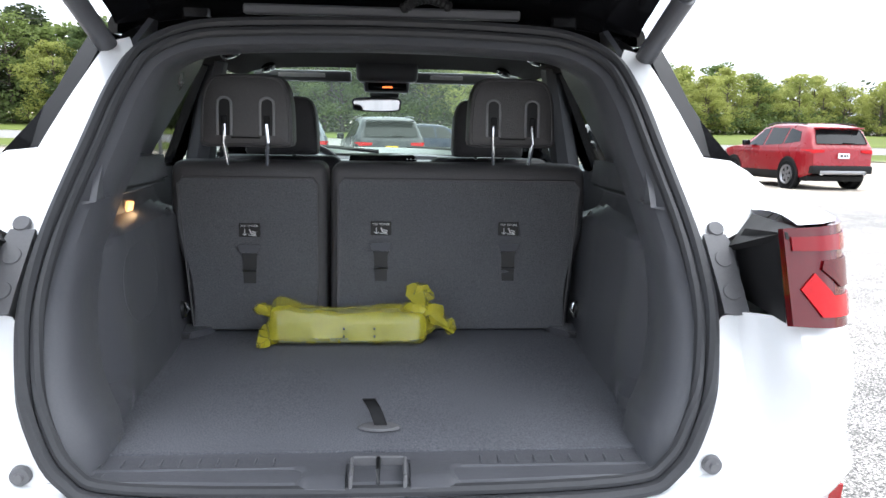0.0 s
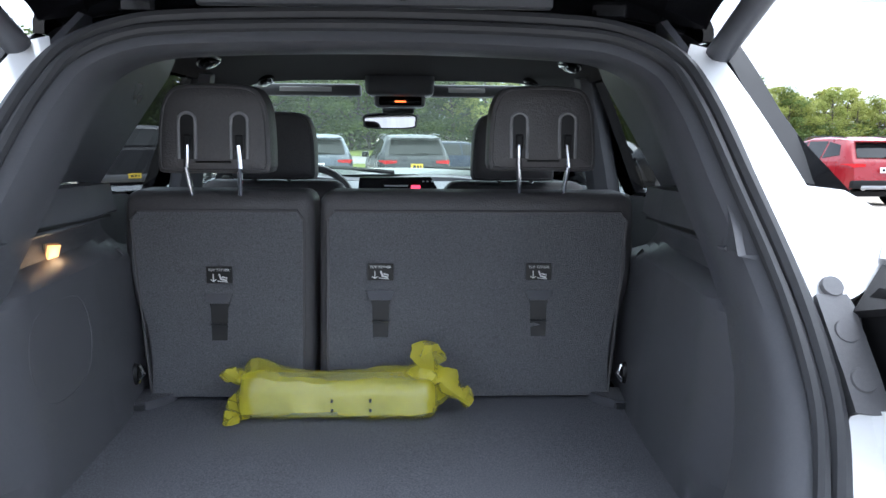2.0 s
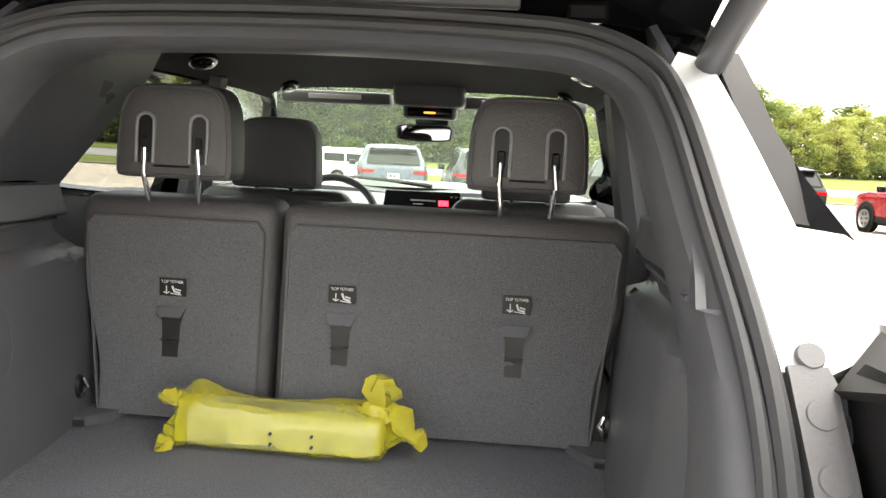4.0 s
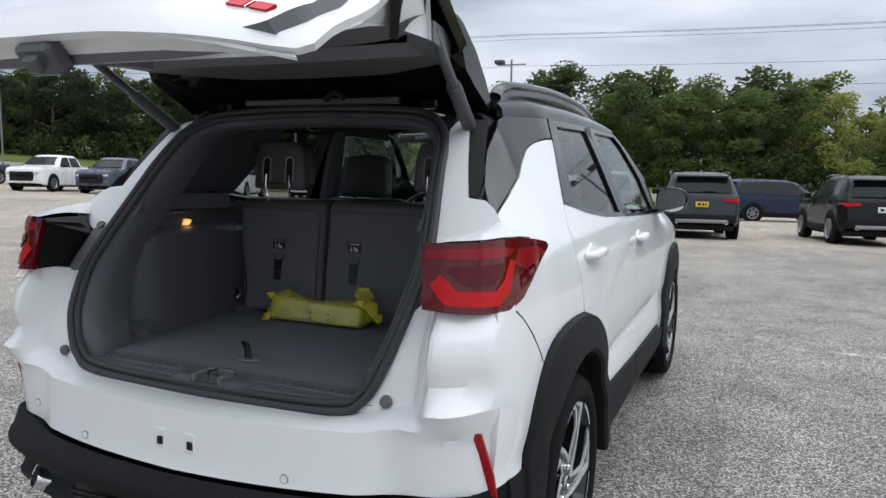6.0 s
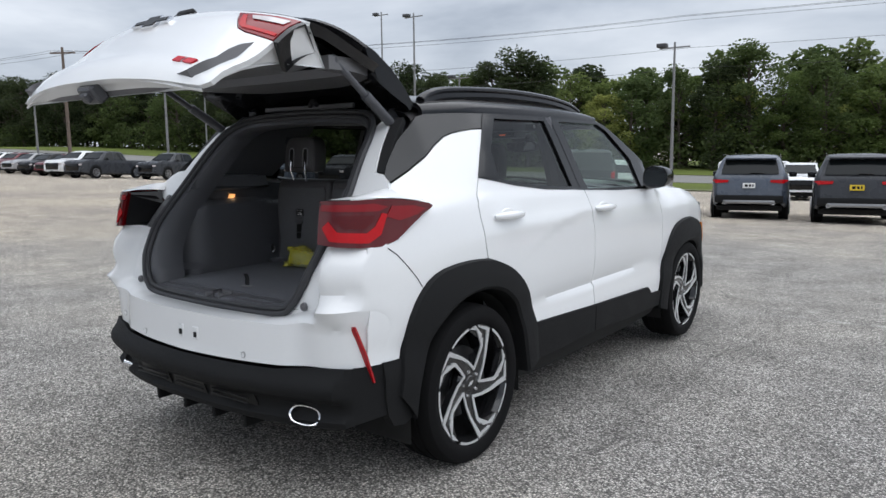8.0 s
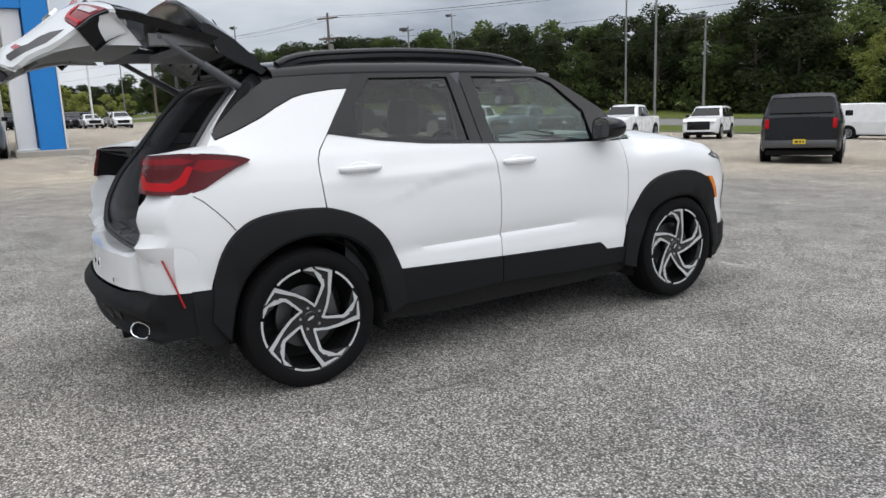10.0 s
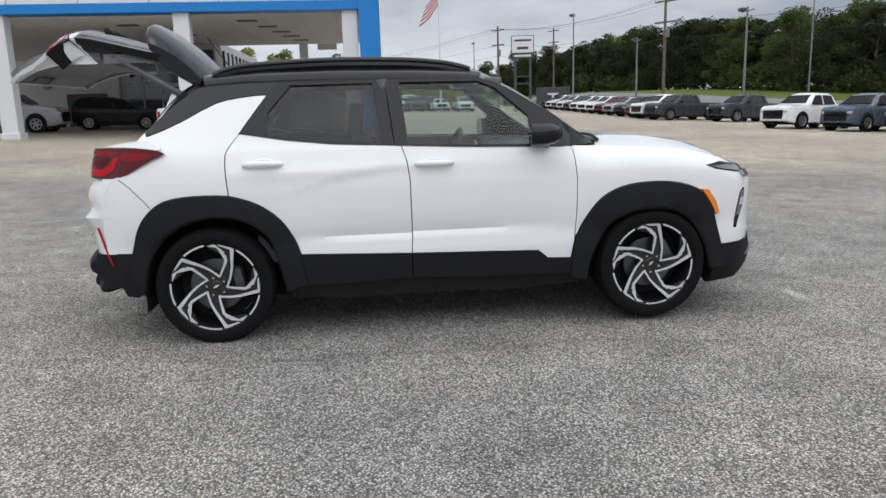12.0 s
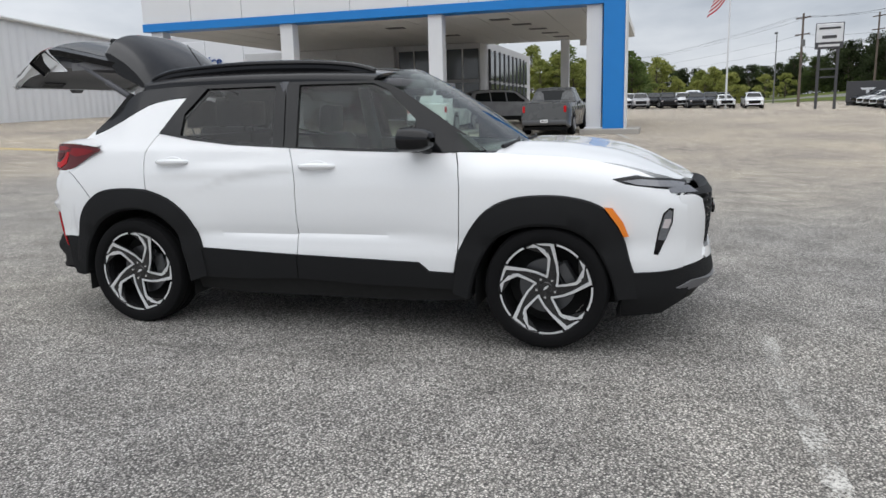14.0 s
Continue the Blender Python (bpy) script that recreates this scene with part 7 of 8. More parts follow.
        if kind == "suv":
            glow = skin([(0.0, lz - 0.035), (0.30, lz - 0.055), (0.36, lz - 0.02), (0.62, lz + 0.012), (0.66, lz + 0.03), (0.30, lz + 0.04), (0.0, lz + 0.028)],
                        (lambda u, z: (sx * (wide(0.05, z) - 0.30 + u), 0.012 - L / 2, z) if u < 0.28 else (sx * (wide(u - 0.25, z) + 0.004), u - 0.27 - L / 2, z)), 0.06, 0.02, 0.006, flip=sx < 0)
            part("tail_light", glow, M["lamp_glow"], th)
        else:
            part("tail_light", box(min(sx * (xs - 0.10), sx * (xs + 0.004)), max(sx * (xs - 0.10), sx * (xs + 0.004)), -L / 2 - 0.008, -L / 2 + 0.13, lz - 0.2, lz + 0.05, 0.015, 1), M["lamp_glow"], th)
        xf = wide(L - 0.12, 0.85)
        part("headlight", box(min(sx * (xf - 0.30), sx * (xf - 0.02)), max(sx * (xf - 0.30), sx * (xf - 0.02)), L / 2 - 0.16, L / 2 - 0.015, lz - 0.24, lz - 0.13, 0.02, 1), M["lamp_clear"], th)
        my = k["wins"][0][3][0] if kind == "van" else k["wins"][-1][3][0] - 0.15
        part("door_mirror", box(min(sx * (W + 0.0), sx * (W + 0.2)), max(sx * (W + 0.0), sx * (W + 0.2)), my - L / 2 - 0.1, my - L / 2 + 0.02, belt + 0.02, belt + 0.18, 0.03, 2), M["black_gloss"], th)
    part("rear_bumper", box(-W * 0.88, W * 0.88, -L / 2 - 0.035, -L / 2 + 0.2, 0.42, 0.62, 0.03, 2), M["cladding"] if kind in ("suv", "large_suv", "sedan") else M["steel"], th)
    part("grille", box(-W * 0.62, W * 0.62, L / 2 - 0.12, L / 2 + 0.012, 0.52, 0.86 if kind in ("suv", "sedan") else 1.0, 0.03, 2), M["black_gloss"], th)
    pz = (0.80, 0.93) if kind == "suv" else (0.52, 0.64)
    plate = part("plate", box(-0.15, 0.15, -L / 2 - 0.045, -L / 2 - 0.02, *pz, 0.003, 1), M["plate_yellow"] if paint == "dark_grey" or kind == "topper" else M["white_print"], th)
    for x0, x1 in ((-0.10, -0.03), (0.0, 0.05), (0.075, 0.11)):
        part("plate_bar", box(x0, x1, -L / 2 - 0.048, -L / 2 - 0.044, pz[0] + 0.035, pz[1] - 0.035, 0.001, 1), M["rubber"], plate)
    if kind in ("suv", "large_suv"):
        cl_side = lambda y, z: (wide(y, z) + 0.006, y - L / 2, z)
        w0, w1 = k["wheels"][0] + r * 1.15, k["wheels"][1] - r * 1.15
        for fn, fl in ((cl_side, False), (mirror_fn(cl_side), True)):
            part("sill_cladding", skin([(w0, 0.30), (w1, 0.30), (w1, 0.46), (w0, 0.46)], fn, 0.3, 0.02, flip=fl), M["cladding"], th)
            part("roof_rail", tube([fn(y, top(y) - 0.03)[:2] + (top(y) + 0.025,) for y in (0.55, 0.8, 1.4, 2.0, 2.35)], 0.018, 6), M["black_gloss"], th)
        yr = k["rear"][1][0]
        part("spoiler", box(-k["roof"] * 0.95, k["roof"] * 0.95, yr - 0.16 - L / 2, yr + 0.2 - L / 2, k["rear"][1][1] + 0.045, k["rear"][1][1] + 0.085, 0.015, 2), PAINTS[paint], th)
        part("bumper_trim", box(-W * 0.66, W * 0.66, -L / 2 - 0.05, -L / 2 + 0.05, 0.40, 0.50, 0.03, 2), M["rim_silver"], th)
        for sx in (1, -1):
            part("exhaust_tip", lathe([(0.05, 0.0), (0.055, -0.06), (0.045, -0.06), (0.04, 0.0)], "y", (sx * W * 0.62, -L / 2 - 0.01, 0.43), 12), M["chrome"], th)
        part("rear_wiper", tube([(0.02, -L / 2 + k["rear"][0][0] - 0.02, k["rear"][0][1] + 0.05), (0.32, -L / 2 + k["rear"][0][0] - 0.02, k["rear"][0][1] + 0.04)], 0.014, 6), M["rubber"], th)
    part("underside", box(-W * 0.85, W * 0.85, -L / 2 + 0.25, L / 2 - 0.3, 0.22, 0.36, 0.02, 1), M["under"], th)
    return th


def spot(x, y, yaw):
    """A place on the ground, the nose turned to yaw (0: along +y), pitched with the slope."""
    d = Vector((-math.sin(radians(yaw)), math.cos(radians(yaw))))
    slope = (ground_z(x + d.x, y + d.y) - ground_z(x - d.x, y - d.y)) / 2
    return pose(x, y, ground_z(x, y), 0, 0, yaw) @ pose(0, 0, 0, math.degrees(math.atan(slope)), 0, 0)


near_cars = [
    ("suv", "dark_grey", "dark grey SUV parked with its back turned", (-0.32, 19.0, 9)),
    ("suv", "black", "black SUV with a chrome-lipped rear bumper, parked", (3.6, 19.6, 10)),
    ("suv", "black", "black SUV parked in a row on the lot", (7.6, 20.6, 10)),
    ("suv", "blue_grey", "blue-grey SUV parked with its back turned", (-2.9, 19.3, 12)),
    ("topper", "black", "black pickup truck with a bed topper", (-8.2, 19.3, 28)),
    ("suv", "red", "red SUV parked beside the grass", (11.2, 18.1, 2)),
    ("large_suv", "navy", "dark blue large SUV parked crosswise", (2.2, 35.4, -70)),
    ("large_suv", "white", "white large SUV facing the lot", (-5.6, 39.2, 190)),
    ("van", "white", "white passenger van by the roadside", (9.9, 37.0, -78)),
    ("van", "white", "white cargo van by the roadside", (-18.0, 43.8, -72)),
    ("van", "white", "white passenger van by the roadside", (-8.0, 43.0, -75)),
    ("large_suv", "silver", "grey large SUV parked under the canopy", (-38.6, -5.4, 30)),
    ("pickup", "pewter", "grey pickup truck seen from behind at the canopy", (-27.7, -1.05, 88)),
    ("pickup", "white", "white pickup truck seen from behind at the canopy", (-28.5, -6.4, 92)),
    ("pickup", "silver", "silver pickup truck parked under the canopy", (-33.4, -16.6, 4)),
    ("suv", "black", "black SUV parked under the canopy", (-37.0, -12.2, 12)),
]
for kind, paint, lab, (x, y, yaw) in near_cars:
    parked_car(kind, paint, lab, spot(x, y, yaw))
made = {}
rng = random.Random(4)


def row_car(kind, paint, x, y, yaw, group):
    key = (kind, paint)
    if key not in made:
        made[key] = parked_car(kind, paint, paint.replace("_", " ") + {"suv": " SUV", "large_suv": " large SUV", "pickup": " pickup truck", "sedan": " sedan"}[kind] + " in a row of stock", spot(x, y, yaw), group)
    else:
        copy_thing(made[key], spot(x, y, yaw))


row = ["suv:dark_grey", "suv:white", "suv:silver", "suv:white", "suv:dark_grey", "suv:white", "suv:white", "suv:white", "suv:maroon", "suv:silver", "suv:black", "suv:maroon", "pickup:white", "pickup:dark_grey"]
for i, item in enumerate(row):
    kind, paint = item.split(":")
    f = i / (len(row) - 1)
    row_car(kind, paint, -91 + 42 * f, 27.0 - 1.8 * f, 196 + rng.uniform(-3, 3), "row of stock cars by the road")
for kind, paint, x, y, yaw in (("pickup", "white", -34.0, 25.9, 200), ("pickup", "blue_grey", -31.0, 27.5, 200), ("pickup", "black", -28.2, 28.9, 202), ("pickup", "white", -25.2, 30.2, 204), ("pickup", "dark_grey", -45.5, 28.5, 195), ("large_suv", "white", -24.6, 36.5, 205)):
    row_car(kind, paint, x, y, yaw, "row of stock cars by the road")
for i in range(6):
    row_car(*("suv:white suv:silver suv:black suv:dark_grey sedan:white suv:white pickup:white".split()[i].split(":")), -80.5, -1.6 + 2.9 * i, -90 + rng.uniform(-4, 4), "stock cars on the far lot")
for i in range(6):
    row_car(*("pickup:dark_grey suv:white suv:white pickup:white suv:black suv:white".split()[i].split(":")), -88.0, -2.5 + 3.2 * i, 90, "stock cars on the far lot")

for i in range(5):
    row_car(*("suv:silver suv:white suv:black suv:white suv:dark_grey".split()[i].split(":")), -84.5, -3.2 + 3.0 * i, -88, "stock cars on the far lot")

# ---- kerb, grass, road ----
EDGE = [(-170, -20), (-140, 12), (-112, 27), (-60, 40.5), (-25, 47.0), (20, 49.0), (60, 44.0), (130, 30)]


def offset_line(pts, d):
    out = []
    for i, p in enumerate(pts):
        a, b = Vector(pts[max(i - 1, 0)]), Vector(pts[min(i + 1, len(pts) - 1)])
        t = (b - a).normalized()
        out.append(tuple(Vector(p) + Vector((-t.y, t.x)) * d))
    return out


strip("kerb", offset_line(EDGE, 0.1), 0.3, 0.10, M["concrete"], "low concrete kerb along the grass", "kerb", 4)
strip("verge", offset_line(EDGE, 5.2), 10.0, 0.05, M["grass"], "mown grass verge", "grass", 4)
strip("road", offset_line(EDGE, 18.0), 15.0, 0.06, M["road"], "grey highway behind the lot", "road", 4)
strip("far_verge", offset_line(EDGE, 60.0), 69.0, 0.10, M["grass"], "grass bank beyond the highway", "grass", 4)
strip("field", [(-105, -30), (-125, 8)], 10, 0.05, M["grass"], "grass slope beside the far lot", "grass", 4)
strip("parking_line", [(-22.5, -14.5), (-26.4, -14.5)], 0.12, 0.01, M["line_paint"], "white parking line at the canopy", "marking", 1)
strip("parking_line", [(-22.5, -18.5), (-26.4, -18.5)], 0.12, 0.01, M["line_paint"], "white parking line at the canopy", "marking", 1)
strip("parking_line", [(-22.6, 2.2), (-26.2, 1.6)], 0.12, 0.01, M["line_paint"], "white parking line at the canopy", "marking", 1)
strip("yellow_line", [(-13.5, -12.0), (-13.5, -20.0)], 0.45, 0.01, M["yellow_paint"], "faded yellow band on the asphalt", "marking", 1)

# ---- showroom canopy, service building ----
M["facade_white"] = material("facade_white", (0.70, 0.71, 0.73), 0.55, stain=0.06, stain_scale=0.5)
M["facade_blue"] = material("facade_blue", (0.015, 0.20, 0.58), 0.4, stain=0.05)
M["wall_grey"] = material("wall_grey", (0.50, 0.505, 0.515), 0.8, grain=0.1, scale=12, stain=0.08, stain_scale=0.4)
M["soffit"] = material("soffit", (0.66, 0.66, 0.65), 0.8, stain=0.06, stain_scale=0.3)
M["dark_frame"] = material("dark_frame", (0.06, 0.06, 0.065), 0.5, stain=0.1)
M["store_glass"] = material("store_glass", (0.06, 0.07, 0.075), 0.05, spec=0.9, stain=0.1, stain_scale=0.5)
M["letter_blue"] = material("letter_blue", (0.02, 0.07, 0.25), 0.4)
M["wood_pole"] = material("wood_pole", (0.14, 0.11, 0.09), 0.9, grain=0.4, scale=14, stain=0.3, stain_scale=1.5, bump=0.5, bump_scale=20)
M["pole_metal"] = material("pole_metal", (0.22, 0.22, 0.22), 0.5, metal=0.4, grain=0.1, stain=0.15)
M["wire"] = material("wire", (0.03, 0.03, 0.03), 0.6)
GZ = 0.32
canopy = thing("canopy", "white and blue showroom canopy on square columns", "building")
for y in (0.62, -6.2, -13.35, -20.3):
    col = bmesh.new()
    add_box(col, -27.35, -26.75, y - 0.32, y + 0.32, ground_z(-27, y) - 0.1, 5.35, 0.02, 1)
    add_box(col, -27.42, -26.68, y - 0.39, y + 0.39, ground_z(-27, y) - 0.1, ground_z(-27, y) + 0.25, 0.02, 1)
    part("column", col, M["facade_white"], canopy)
for y in (0.4, -2.4):
    part("column", box(-42.3, -41.8, y - 0.25, y + 0.25, 0.3, 5.35, 0.02, 1), M["facade_white"], canopy)
part("blue_band", box(-27.5, -26.55, -20.95, 1.0, 5.35, 5.72, 0.01, 1), M["facade_blue"], canopy)
part("blue_tower", box(-28.2, -26.5, 1.0, 1.85, ground_z(-27, 1), 9.0, 0.01, 1), M["facade_blue"], canopy)
part("tower_edge", box(-28.25, -26.45, 1.86, 1.92, ground_z(-27, 1), 9.05, 0.005, 1), M["facade_white"], canopy)
yy = -20.95
while yy < 1.0:
    y1 = min(yy + 2.72, 1.0)
    part("fascia_panel", box(-27.5, -26.6, yy + 0.012, y1 - 0.012, 5.725, 8.6, 0.012, 1), M["facade_white"], canopy)
    yy += 2.72
part("fascia_core", box(-27.48, -26.66, -20.9, 0.98, 5.72, 8.55, 0, 1), M["dark_frame"], canopy)
ceil = bmesh.new()
nx, ny = 14, 14
for i in range(nx):
    for j in range(ny):
        x0, x1 = -27.5 - 15.5 * i / nx, -27.5 - 15.5 * (i + 1) / nx
        y0, y1 = -20.9 + 22.5 * j / ny, -20.9 + 22.5 * (j + 1) / ny
        add_box(ceil, x1 + 0.015, x0 - 0.015, y0 + 0.015, y1 - 0.015, 5.36, 5.40)
add_box(ceil, -43.2, -27.5, -20.95, 1.7, 5.40, 5.75)
part("soffit", ceil, M["soffit"], canopy, "pale panelled soffit")
for x, y in ((-30, -4), (-32.5, -3.4), (-35, -3.0), (-37.5, -2.7), (-40, -2.4), (-31, -9.5), (-31, -15.5), (-36, -8.0)):
    part("soffit_vent", box(x - 0.3, x + 0.3, y - 0.45, y + 0.45, 5.335, 5.365, 0.005, 1), M["dark_frame"], canopy)
for y0, y1 in ((0.15, 2.5), (-7.6, -4.5), (-14.4, -11.5), (-21.8, -18.8)):
    part("column_island", box(-28.6, -25.6, y0, y1, 0.05, 0.36, 0.02, 1), M["concrete"], canopy)
for y in (-20, -10, -1):
    part("canopy_fin", box(-43.1, -42.9, y - 0.6, y + 0.6, 5.0, 5.36, 0.01, 1), M["soffit"], canopy)
showroom = thing("showroom", "grey showroom block with tall gridded windows", "building")
part("wall", box(-43.5, -40.8, -24, -13.2, 0.2, 5.35, 0.02, 1), M["wall_grey"], showroom)
part("wall", box(-43.5, -41.2, -13.2, -7.6, 0.2, 5.35, 0.02, 1), M["wall_grey"], showroom)
part("wall", box(-60, -43.5, -24, -7.6, 0.2, 5.6, 0.02, 1), M["wall_grey"], showroom)
for z0, z1 in ((0.9, 2.9), (3.15, 5.0)):
    for j in range(5):
        y0 = -13.0 + 1.07 * j
        w = part("window", box(-41.19, -41.10, y0 + 0.04, y0 + 1.03, z0, z1, 0.01, 1), M["store_glass"], showroom)
        part("window_frame", box(-41.19, -41.06, y0 - 0.03, y0 + 0.03, z0 - 0.05, z1 + 0.05, 0.005, 1), M["soffit"], w)
    for j in range(9):
        x0 = -43.6 - 1.6 * j
        w = part("window", box(x0 - 1.45, x0, -7.58, -7.50, z0, z1, 0.01, 1), M["store_glass"], showroom)
        part("window_frame", box(x0 - 0.05, x0 + 0.08, -7.58, -7.44, z0 - 0.1, z1 + 0.1, 0.005, 1), M["dark_frame"], w)
part("window", box(-40.79, -40.70, -18.9, -17.2, 3.7, 4.75, 0.01, 1), M["facade_white"], showroom)
part("window_top", box(-40.79, -40.68, -18.9, -17.2, 4.55, 5.0, 0.01, 1), M["wall_grey"], showroom)
part("door_opening", box(-40.79, -40.72, -22.0, -19.6, 0.46, 2.9, 0.01, 1), M["dark_frame"], showroom)
part("door_opening", box(-40.79, -40.72, -16.2, -13.9, 0.46, 2.6, 0.01, 1), M["dark_frame"], showroom)
service = thing("service_building", "white service building with a blue lettered fascia", "building")
part("wall", box(-58, -46.0, -44, -24, 0.3, 7.4, 0.02, 1), M["wall_grey"], service)
for j in range(6):
    part("fascia_panel", box(-46.0, -45.7, -43.5 + 3.3 * j + 0.02, -43.5 + 3.3 * (j + 1) - 0.02, 4.3, 6.9, 0.015, 1), M["facade_white"], service)
for y0, y1 in ((-35.2, -30.6), (-29.5, -25.5)):
    d = part("garage_door", box(-45.98, -45.85, y0, y1, 0.6, 4.1, 0.02, 1), M["dark_frame"], service)
    for z in (1.3, 2.0, 2.7, 3.4):
        part("door_rib", box(-45.86, -45.83, y0, y1, z, z + 0.04, 0.005, 1), M["soffit"], d)
    part("door_jamb", box(-46, -45.6, y1 + 0.1, y1 + 0.7, 0.5, 4.3, 0.02, 1), M["facade_white"], service)
text_part("service_sign", "Certified Service", 1.05, M["letter_blue"], service, pose(-45.62, -32.4, 5.35, 90, 0, 90), "blue raised lettering", 0.05)
part("side_door", box(-45.99, -45.86, -38.6, -37.5, 0.7, 2.9, 0.01, 1), M["facade_white"], service)
bollard = thing("bollard", "yellow steel bollard beside the garage door", "bollard")
part("post", lathe([(0.001, 1.75), (0.09, 1.72), (0.10, 1.66), (0.10, 0.6)], "z", (-44.6, -35.6, 0), 12), M["plate_yellow"], bollard)
# ribbed metal shed
shed = thing("metal_shed", "white ribbed metal shed wall with a low pitched roof", "building")
a, b = Vector((-45.5, -36.8)), Vector((2.0, -26.5))
ux = (b - a).normalized()
sw = bmesh.new()
n = 240
prev = None
for i in range(n + 1):
    d = (b - a).length * i / n
    q = a + ux * d + Vector((ux.y, -ux.x)) * (0.05 if i % 4 in (0, 1) else 0.0)
    hgt = 7.0 + 0.012 * d
    cur = [sw.verts.new((q.x, q.y, 0.2)), sw.verts.new((q.x, q.y, hgt))]
    if prev:
        sw.faces.new((prev[0], cur[0], cur[1], prev[1]))
    prev = cur
part("ribbed_wall", sw, M["facade_white"], shed, smooth=False)
rf = bmesh.new()
side_n = Vector((ux.y, -ux.x))
for k, (o0, o1) in enumerate(((-0.25, 0.0), (0.0, 14.0))):
    z0 = 7.0
    v = [rf.verts.new((*(a + side_n * o0), z0 + 0.1 * k)), rf.verts.new((*(b + side_n * o0), z0 + 0.57 + 0.1 * k)), rf.verts.new((*(b + side_n * o1), z0 + 0.57 + (1.4 if k else 0.1))), rf.verts.new((*(a + side_n * o1), z0 + (1.4 if k else 0.1)))]
    rf.faces.new(v)
part("roof", rf, M["wall_grey"], shed, smooth=False)
gut = bmesh.new()
add_tube(gut, [(*(a - side_n * 0.12), 7.0), (*(b - side_n * 0.12), 7.57)], 0.12, 6)
part("gutter", gut, M["soffit"], shed)

# ---- poles, sign, flag, wires ----


def light_pole(x, y, top, heads, label, base=None):
    th = thing("light_pole", label, "lamp post", "lot lights", at=pose(x, y, ground_z(x, y)))
    h = top - ground_z(x, y)
    part("pole", lathe([(0.11, 0.0), (0.09, h * 0.5), (0.06, h), (0.001, h)], "z", (0, 0, 0), 10), M["pole_metal"], th)
    if base:
        part("base", lathe([(0.33, 0.0), (0.33, 0.9), (0.28, 1.0), (0.001, 1.0)], "z", (0, 0, 0), 14), base, th)
    if heads:
        part("arm", box(-0.9, 0.9, -0.04, 0.04, h - 0.35, h - 0.27, 0.01, 1), M["pole_metal"], th)
        for sx in (-0.75, 0.75)[:heads]:
            part("lamp_head", box(sx - 0.28, sx + 0.28, -0.22, 0.22, h - 0.25, h - 0.02, 0.03, 1), M["dark_frame"], th)
    return th


blue_base = M["facade_blue"]
for x, y, top, heads, base in ((7.4, 39.0, 7.6, 2, None), (-12.9, 40.5, 7.5, 1, None), (-47.5, 53.8, 15.2, 1, None), (-32.5, 46.2, 7.5, 1, None), (-76.7, 24.8, 10.9, 1, None), (-47.0, 29.0, 7.7, 1, blue_base),
                               (-64.8, 27.6, 7.2, 1, None), (-118.0, 20.0, 11.4, 1, None), (-72.0, 50.0, 12.5, 1, None), (-36.0, 44.8, 12.5, 1, None)):
    light_pole(x, y, top, heads, "tall grey light pole on the lot", base)


def power_pole(x, y, h):
    th = thing("utility_pole", "weathered wooden utility pole with cross-arms", "utility pole", "poles along the road", at=pose(x, y, ground_z(x, y)))
    part("pole", lathe([(0.17, -0.2), (0.14, h * 0.6), (0.11, h), (0.001, h)], "z", (0, 0, 0), 10), M["wood_pole"], th)
    for z, w in ((h - 0.5, 1.2), (h - 2.4, 1.2)):
        arm = part("cross_arm", box(-0.06, 0.06, -w, w, z - 0.07, z + 0.07, 0.01, 1, m=Matrix.Rotation(radians(-60), 4, "Z")), M["wood_pole"], th)
        for s in (-1, 0.0, 1):
            q = Matrix.Rotation(radians(-60), 4, "Z") @ Vector((0, s * (w - 0.15), z + 0.07))
            part("insulator", lathe([(0.04, 0.0), (0.06, 0.08), (0.03, 0.16), (0.001, 0.17)], "z", tuple(q), 8), M["facade_white"], arm)
    part("transformer", lathe([(0.001, 0.0), (0.2, 0.0), (0.22, 0.1), (0.22, 0.75), (0.1, 0.82), (0.001, 0.82)], "z", (0.3, 0.1, h - 3.8), 12), M["pole_metal"], th)
    return th


LINE = [(-210, -8, 12.0), (-93.3, 19.4, 10.8), (-64.0, 30.0, 11.0), (-15.0, 49.0, 12.2), (60.0, 48.0, 13.0)]
for x, y, h in LINE[1:3]:
    power_pole(x, y, h)
power_pole(62.0, 49.0, 13.5)
power_pole(-120.0, 34.0, 12.0)
for dy, dz in ((-1.0, 0.0), (0.0, 0.1), (1.0, 0.0), (0.2, -2.0), (0.0, -3.4)):
    wb = bmesh.new()
    pts = []
    for (x0, y0, h0), (x1, y1, h1) in zip(LINE, LINE[1:]):
        for i in range(14):
            f = i / 14
            x, y = x0 + (x1 - x0) * f, y0 + (y1 - y0) * f + dy
            sag = 0.9 * 4 * f * (1 - f)
            pts.append((x, y, (ground_z(x0, y0) + h0) * (1 - f) + (ground_z(x1, y1) + h1) * f - sag - 0.4 + dz))
    add_tube(wb, pts, 0.012, 5)
    solid("power_line", wb, M["wire"], "black overhead power line between wooden poles", "cable", "power lines")
sign = thing("dealer_sign", "white box sign on two dark posts with a black lower strip", "sign", at=pose(-78.8, 19.5, ground_z(-78.8, 19.5), 0, 0, 78))
part("sign_face", box(-1.2, 1.2, -0.2, 0.2, 6.6, 8.4, 0.04, 1), M["facade_white"], sign)
part("sign_frame", box(-1.28, 1.28, -0.15, 0.15, 5.95, 8.48, 0.03, 1), M["dark_frame"], sign)
for z, w, h in ((7.95, 0.95, 0.2), (7.1, 0.65, 0.3)):
    part("letter_bar", box(-w, w, -0.23, -0.2, z - h / 2, z + h / 2, 0.01, 1), M["dark_frame"], sign)
